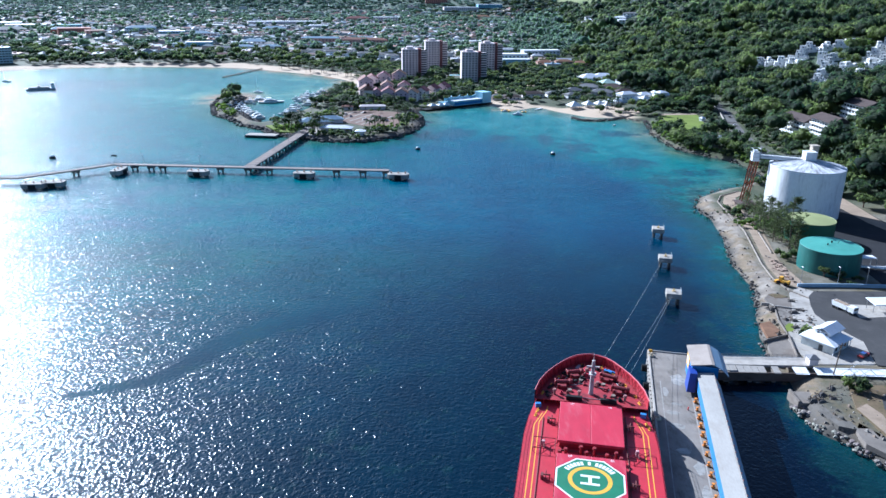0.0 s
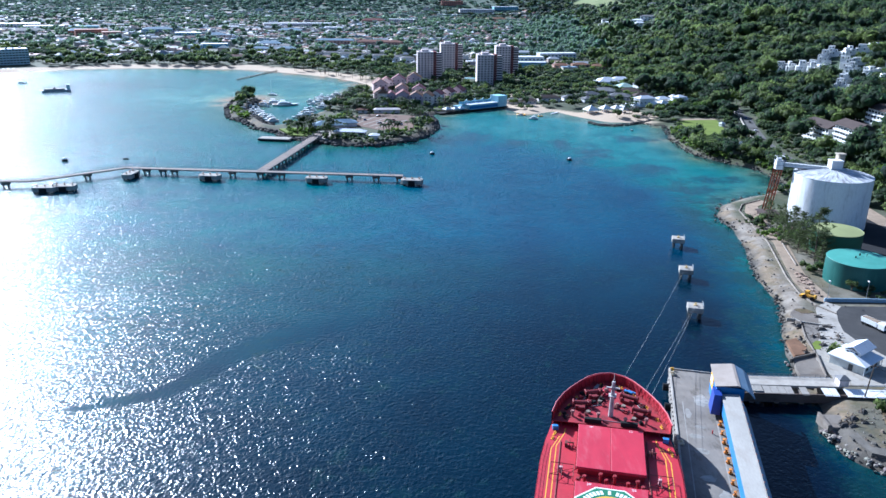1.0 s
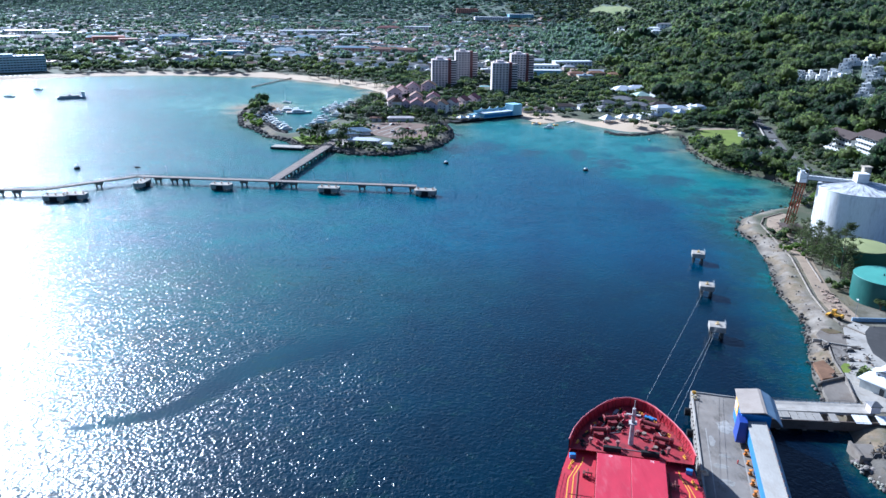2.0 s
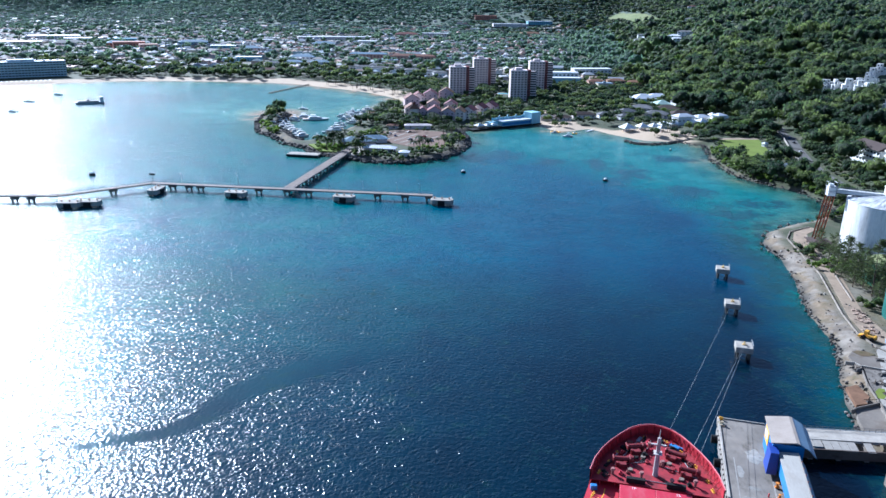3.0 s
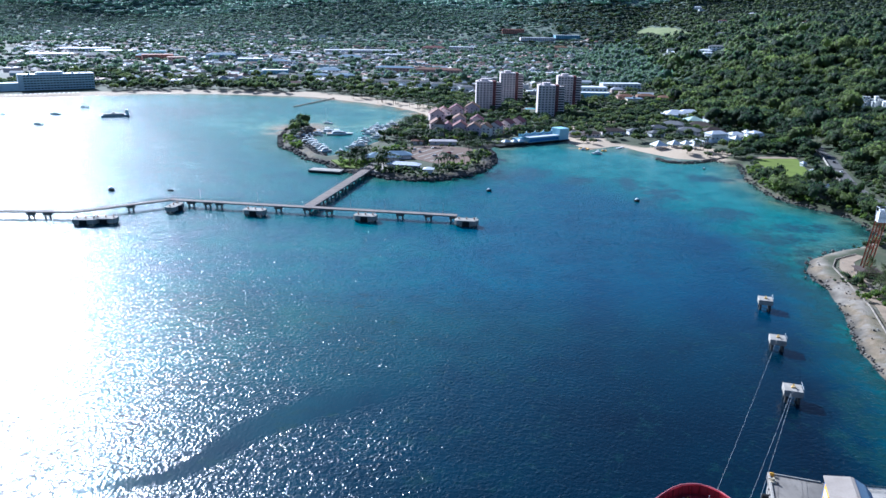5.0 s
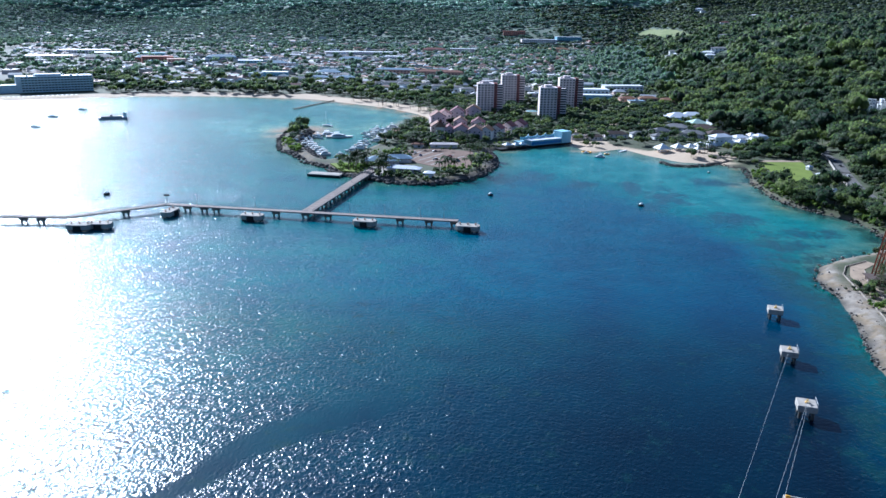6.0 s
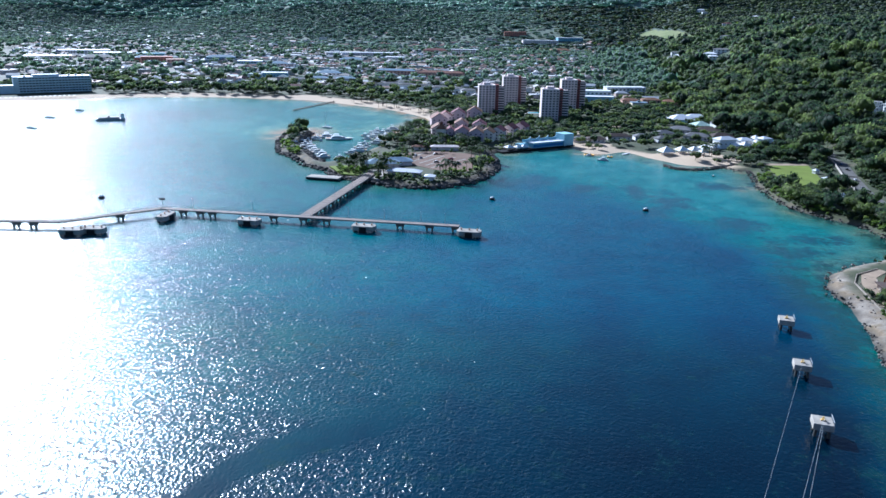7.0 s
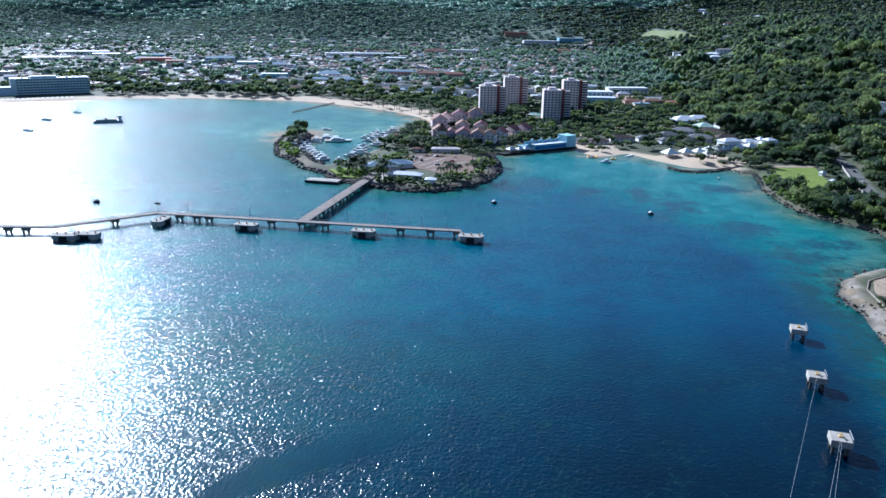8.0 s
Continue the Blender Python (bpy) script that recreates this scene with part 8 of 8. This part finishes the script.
forest("far_woods", x[~w], y[~w], height(x[~w], y[~w]) - 0.5, size[~w], FAR, LEAF_FOOT_HAZE, "far woods at the foot of the hills, haze in their colour", rng, (0.3, 0.56))
forest("far_woods", x[w], y[w], height(x[w], y[w]) - 0.5, size[w], FAR, LEAF_SLOPE, "far woods on the eastern hills, no haze in their colour", rng, (0.4, 0.75))
x, y = grid_sites(-4000, 3600, 3100, 4700, 30)
forest("hill_woods", x, y, height(x, y) - 1, rng.uniform(16, 29, len(x)), FAR, LEAF_HILL_HAZE, "unbroken forest on the distant hills", rng, (0.28, 0.54))

# undergrowth on the slope above the road and the cape
x, y = grid_sites(196, 470, 330, 760, 6.2)
ok = (wooded(x, y) > 0.6) & free(x, y, 0.5)
x, y = x[ok], y[ok]
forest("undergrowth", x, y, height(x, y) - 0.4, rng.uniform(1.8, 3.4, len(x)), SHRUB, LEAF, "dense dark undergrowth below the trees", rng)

# brighter crowns
x, y = grid_sites(150, 700, 400, 1300, 22)
ok = (rng.random(len(x)) < 0.28) & (open_to_sea(x, y) < 0.5) & (wooded(x, y) > 0.7) & free(x, y, 3)
x, y = x[ok], y[ok]
forest("light_woods", x, y, height(x, y) + 0.5, rng.uniform(3.4, 6.4, len(x)), NEAR, LEAF_LIGHT, "yellow-green crowns among the darker trees", rng)
x, y = grid_sites(200, 1500, 1260, 2500, 40)
ok = (rng.random(len(x)) < 0.17) & (open_to_sea(x, y) < 0.5) & (wooded(x, y) > 0.7) & free(x, y, 3)
x, y = x[ok], y[ok]
forest("light_woods", x, y, height(x, y) + 1.5, rng.uniform(6.0, 11.0, len(x)), MID, LEAF_LIGHT, "lighter green crowns on the hillside", rng, (0.7, 1.1))
for cx, cy, n_, sp in ((-128, 582, 40, 10), (-98, 557, 44, 10), (-70, 554, 36, 11), (-44, 572, 24, 9), (-32, 600, 20, 8), (-30, 640, 40, 12), (-224, 745, 50, 11), (-213, 690, 34, 9), (-192, 655, 20, 7), (-75, 692, 60, 16), (-108, 640, 34, 12), (-128, 690, 30, 10), (-122, 735, 26, 8), (-118, 790, 28, 9), (-60, 712, 40, 12), (-20, 705, 22, 9), (-110, 590, 16, 8), (152, 345, 40, 10), (146, 366, 24, 7), (147, 300, 12, 4), (158, 276, 12, 4), (120, 226, 5, 3), (118, 192, 8, 3), (-120, 610, 12, 8), (-60, 575, 30, 9), (-85, 562, 26, 8), (-118, 578, 22, 7), (-50, 588, 22, 8), (-100, 640, 24, 7), (-45, 682, 30, 9), (-86, 700, 40, 11), (-104, 668, 24, 7), (-36, 625, 20, 6), (-140, 612, 18, 6), (-190, 648, 22, 7), (-203, 672, 22, 6)):
    x, y = cx + rng.normal(0, sp * 0.6, n_), cy + rng.normal(0, sp * 0.6, n_)
    ok = (shore(x, y) > 2.5)
    if ok.any():
        x, y = x[ok], y[ok]
        forest("shrubbery", x, y, height(x, y) - 0.3, rng.uniform(1.0, 2.4, len(x)), SHRUB, LEAF_LIGHT if n_ % 3 == 1 else LEAF, "low green shrubs on the shore", rng)


line = np.array(EAST_BAY[12:23], float)
for j in range(len(line) - 1):
    n_ = int(np.linalg.norm(line[j + 1] - line[j]) * 2.2)
    t = rng.random(n_)[:, None]
    p = line[j] * (1 - t) + line[j + 1] * t + np.stack([rng.uniform(1.5, 13, n_), rng.uniform(-5, 8, n_)], 1)
    d = shore(p[:, 0], p[:, 1])
    p = p[(d > 2.0) & (d < 13)]
    p = p[free(p[:, 0], p[:, 1], -4)]
    if len(p):
        forest("shrubbery", p[:, 0], p[:, 1], height(p[:, 0], p[:, 1]) - 0.3, rng.uniform(0.9, 2.2, len(p)), SHRUB, LEAF if j % 2 else LEAF_LIGHT, "dense undergrowth above the boulder shore", rng)

# single trees
def tree_meshes(seed, r=1.0):
    g = Mesh()
    rr = random.Random(seed)
    g.cyl(0, 0, -0.3, 3.4, 0.42, 0.26, 8)
    for i in range(5):
        a = 1.256 * i + rr.uniform(-0.4, 0.4)
        e = (2.6 * math.cos(a), 2.6 * math.sin(a), rr.uniform(4.4, 5.8))
        g.bar((0, 0, rr.uniform(1.8, 3.2)), e, 0.15, 5)
    tv, tf = crown(seed + 200, 14, 700, tuft=0.11, trunk=False, size=(0.24, 0.44), spread=0.7)
    tv = tv * np.array([5.2, 5.2, 5.0])
    me = bpy.data.meshes.new("crown")
    me.from_pydata([tuple(p) for p in tv], [], [tuple(int(i) for i in f) for f in tf])
    me.materials.append(LEAF)
    me.polygons.foreach_set("use_smooth", [True] * len(me.polygons))
    me.attributes.new("tone", "FLOAT", "POINT").data.foreach_set("value", np.full(len(me.vertices), rr.uniform(0.25, 0.75), np.float32))
    return g.data("trunk", BARK), me


TREES = [tree_meshes(s) for s in range(5)]


def broad_tree(x, y, s, label="rounded dark green broadleaf tree on the shore", group="trees along the shore"):
    t = thing("broadleaf_tree", label, "tree", pose(x, y, spot(x, y) - 0.2, 0, 0, rnd.uniform(0, 360)) @ Matrix.Scale(s, 4), group)
    tr, cr = rnd.choice(TREES)
    part("trunk", tr, None, t)
    part("crown", cr, None, t)


rnd = random.Random(8)
for i in range(50):
    t = 0.58 + 0.42 * rnd.random()
    px_, py_ = 178 + 14 * math.sin(t * 6.0) * 0.4 + 14 * abs(t - 0.5), 655 - 165 * t
    x, y = px_ + rnd.uniform(-6, 9), py_ + rnd.uniform(-6, 6)
    if shore([x], [y])[0] > 4 and free(np.array([x]), np.array([y]), 1.0)[0]:
        broad_tree(x, y, rnd.uniform(0.75, 1.25))
for x, y, s in ((169, 584, 0.85), (175, 592, 0.8), (183, 600, 0.6), (174, 574, 0.75), (176, 548, 0.95), (181, 533, 1.1), (215, 601, 1.0), (218, 584, 1.1), (192, 526, 1.1), (178, 676, 1.1), (183, 682, 0.9), (237, 688, 1.0), (172, 607, 0.5), (176, 620, 0.45), (180, 640, 0.5), (179, 655, 0.6), (190, 540, 0.9), (196, 520, 1.4), (204, 505, 1.3), (208, 530, 1.3), (184, 560, 0.6), (200, 485, 1.4), (206, 470, 1.4), (202, 455, 1.3), (212, 440, 1.4), (206, 425, 1.2), (214, 412, 1.3), (224, 398, 1.4), (218, 380, 1.0),
                (224, 362, 1.3), (232, 340, 1.4), (232, 318, 1.4), (230, 300, 1.4), (240, 280, 1.4), (222, 306, 1.1), (198, 700, 1.3), (206, 712, 1.4), (214, 700, 1.3), (190, 706, 1.0), (226, 718, 1.5), (236, 700, 1.3), (230, 684, 1.2), (228, 740, 1.5), (240, 760, 1.4)):
    broad_tree(x, y, s)
broad_tree(151, 279.5, 0.62, "bushy green tree in front of the teal tank", "trees on the cape")


def casuarina_meshes(seed):
    rr, g = np.random.default_rng(seed), Mesh()
    g.bar((0, 0, -0.3), (0.4, 0, 9), 0.24, 6).bar((0.4, 0, 9), (0.9, 0.3, 18), 0.1, 5)
    V, F, n = [], [], 0
    for i in range(60):
        z = rr.uniform(1.5, 18.5)
        a = rr.uniform(0, 6.28)
        l = (6.4 * (1 - z / 23)) * rr.uniform(0.5, 1.15)
        tip = np.array([l * math.cos(a) + 0.5, l * math.sin(a), z + l * 0.6])
        base = np.array([0.4 * z / 9, 0, z])
        if i % 3 == 0:
            g.bar(tuple(base), tuple(tip), 0.035, 3)
        for j in range(26):
            p = base + (tip - base) * rr.uniform(0.2, 1.15) + rr.normal(0, 0.35, 3)
            q = (tip - base) / max(l, 0.5) * rr.uniform(0.4, 1.2) + np.array([rr.normal(0, 0.3), rr.normal(0, 0.3), -rr.uniform(0.0, 0.7)])
            w = rr.normal(0, 0.13, 3)
            V.append(np.array([p - w, p + w, p + q])), F.append((n, n + 1, n + 2))
            n += 3
    me = bpy.data.meshes.new("needles")
    me.from_pydata([tuple(p) for p in np.concatenate(V)], [], F)
    me.materials.append(LEAF_GREY)
    return g.data("trunk", BARK), me


CASU = [casuarina_meshes(s) for s in range(3)]
for x, y, s in ((151, 312, 1.25), (155, 316, 0.75), (148, 322, 0.8), (152, 330, 0.85), (149, 340, 0.7), (154, 345, 0.8), (152, 356, 0.65), (157, 350, 0.7), (150, 305, 0.6), (157, 362, 0.6), (154, 372, 0.55), (147, 331, 0.6), (152, 322, 0.9)):
    t = thing("casuarina_tree", "wispy grey-green casuarina beside the tanks", "tree", pose(x, y, 2.6, 0, 0, rnd.uniform(0, 360)) @ Matrix.Scale(s, 4), "casuarinas on the cape")
    tr, cr = rnd.choice(CASU)
    part("trunk", tr, None, t)
    part("needles", cr, None, t)


def palm_meshes(seed):
    rr, g = random.Random(seed), Mesh()
    lean = rr.uniform(-0.8, 0.8)
    for i in range(5):
        g.bar((lean * (i / 5) ** 2, 0, 1.7 * i - 0.3 * (i == 0)), (lean * ((i + 1) / 5) ** 2, 0, 1.7 * (i + 1)), 0.2 - 0.015 * i, 6)
    f = Mesh()
    for i in range(13):
        a, up = 6.2832 * i / 13 + rr.uniform(-0.2, 0.2), rr.uniform(0.2, 1.1)
        pts = []
        for k in range(6):
            q = k / 5
            rad, z = 3.6 * q, 8.5 + up * 2.2 * q - 3.4 * q * q
            pts.append((lean + rad * math.cos(a), rad * math.sin(a), z))
        for k in range(5):
            w0, w1 = 0.55 * (1 - (k / 5) ** 2) + 0.06, 0.55 * (1 - ((k + 1) / 5) ** 2) + 0.03
            sx_, sy_ = -math.sin(a), math.cos(a)
            p, q = pts[k], pts[k + 1]
            for s in (-1, 1):
                f.add([p, q, (q[0] + s * w1 * sx_, q[1] + s * w1 * sy_, q[2] - 0.6 * w1), (p[0] + s * w0 * sx_, p[1] + s * w0 * sy_, p[2] - 0.6 * w0)], [(0, 1, 2, 3)])
    return g.data("trunk", BARK), f.data("fronds", LEAF_PALM)


PALMS = [palm_meshes(s) for s in range(4)]
spots_ = []
for cx, cy, n_, sp in ((-118, 600, 12, 12), (-100, 568, 10, 10), (-128, 590, 10, 8), (-85, 690, 14, 18), (-104, 585, 9, 9), (-122, 572, 6, 6), (-55, 578, 6, 8), (-95, 700, 12, 10), (-48, 690, 8, 8), (-40, 600, 8, 10), (-36, 650, 8, 10), (-112, 720, 14, 14), (-106, 770, 12, 12), (-60, 705, 12, 12), (-20, 720, 8, 10), (-55, 760, 8, 18), (-30, 830, 10, 20), (-75, 900, 12, 18), (-120, 950, 16, 16),
                       (-170, 990, 14, 14), (-215, 1030, 12, 14), (-105, 905, 10, 10), (20, 770, 10, 14), (150, 700, 5, 8), (-280, 1070, 10, 20), (190, 690, 4, 6), (-350, 1075, 8, 20), (205, 590, 6, 8), (60, 850, 10, 25)):
    for _ in range(n_):
        x, y = rnd.gauss(cx, sp * 0.6), rnd.gauss(cy, sp * 0.6)
        if shore([x], [y])[0] > 3 and free(np.array([x]), np.array([y]), -2.0)[0]:
            spots_.append((x, y))
for x, y in spots_[:235]:
    t = thing("palm_tree", "tall coconut palm with drooping green fronds", "tree", pose(x, y, spot(x, y) - 0.2, 0, 0, rnd.uniform(0, 360)) @ Matrix.Scale(rnd.uniform(0.8, 1.35), 4), "palms round the bay")
    tr, cr = rnd.choice(PALMS)
    part("trunk", tr, None, t)
    part("fronds", cr, None, t)
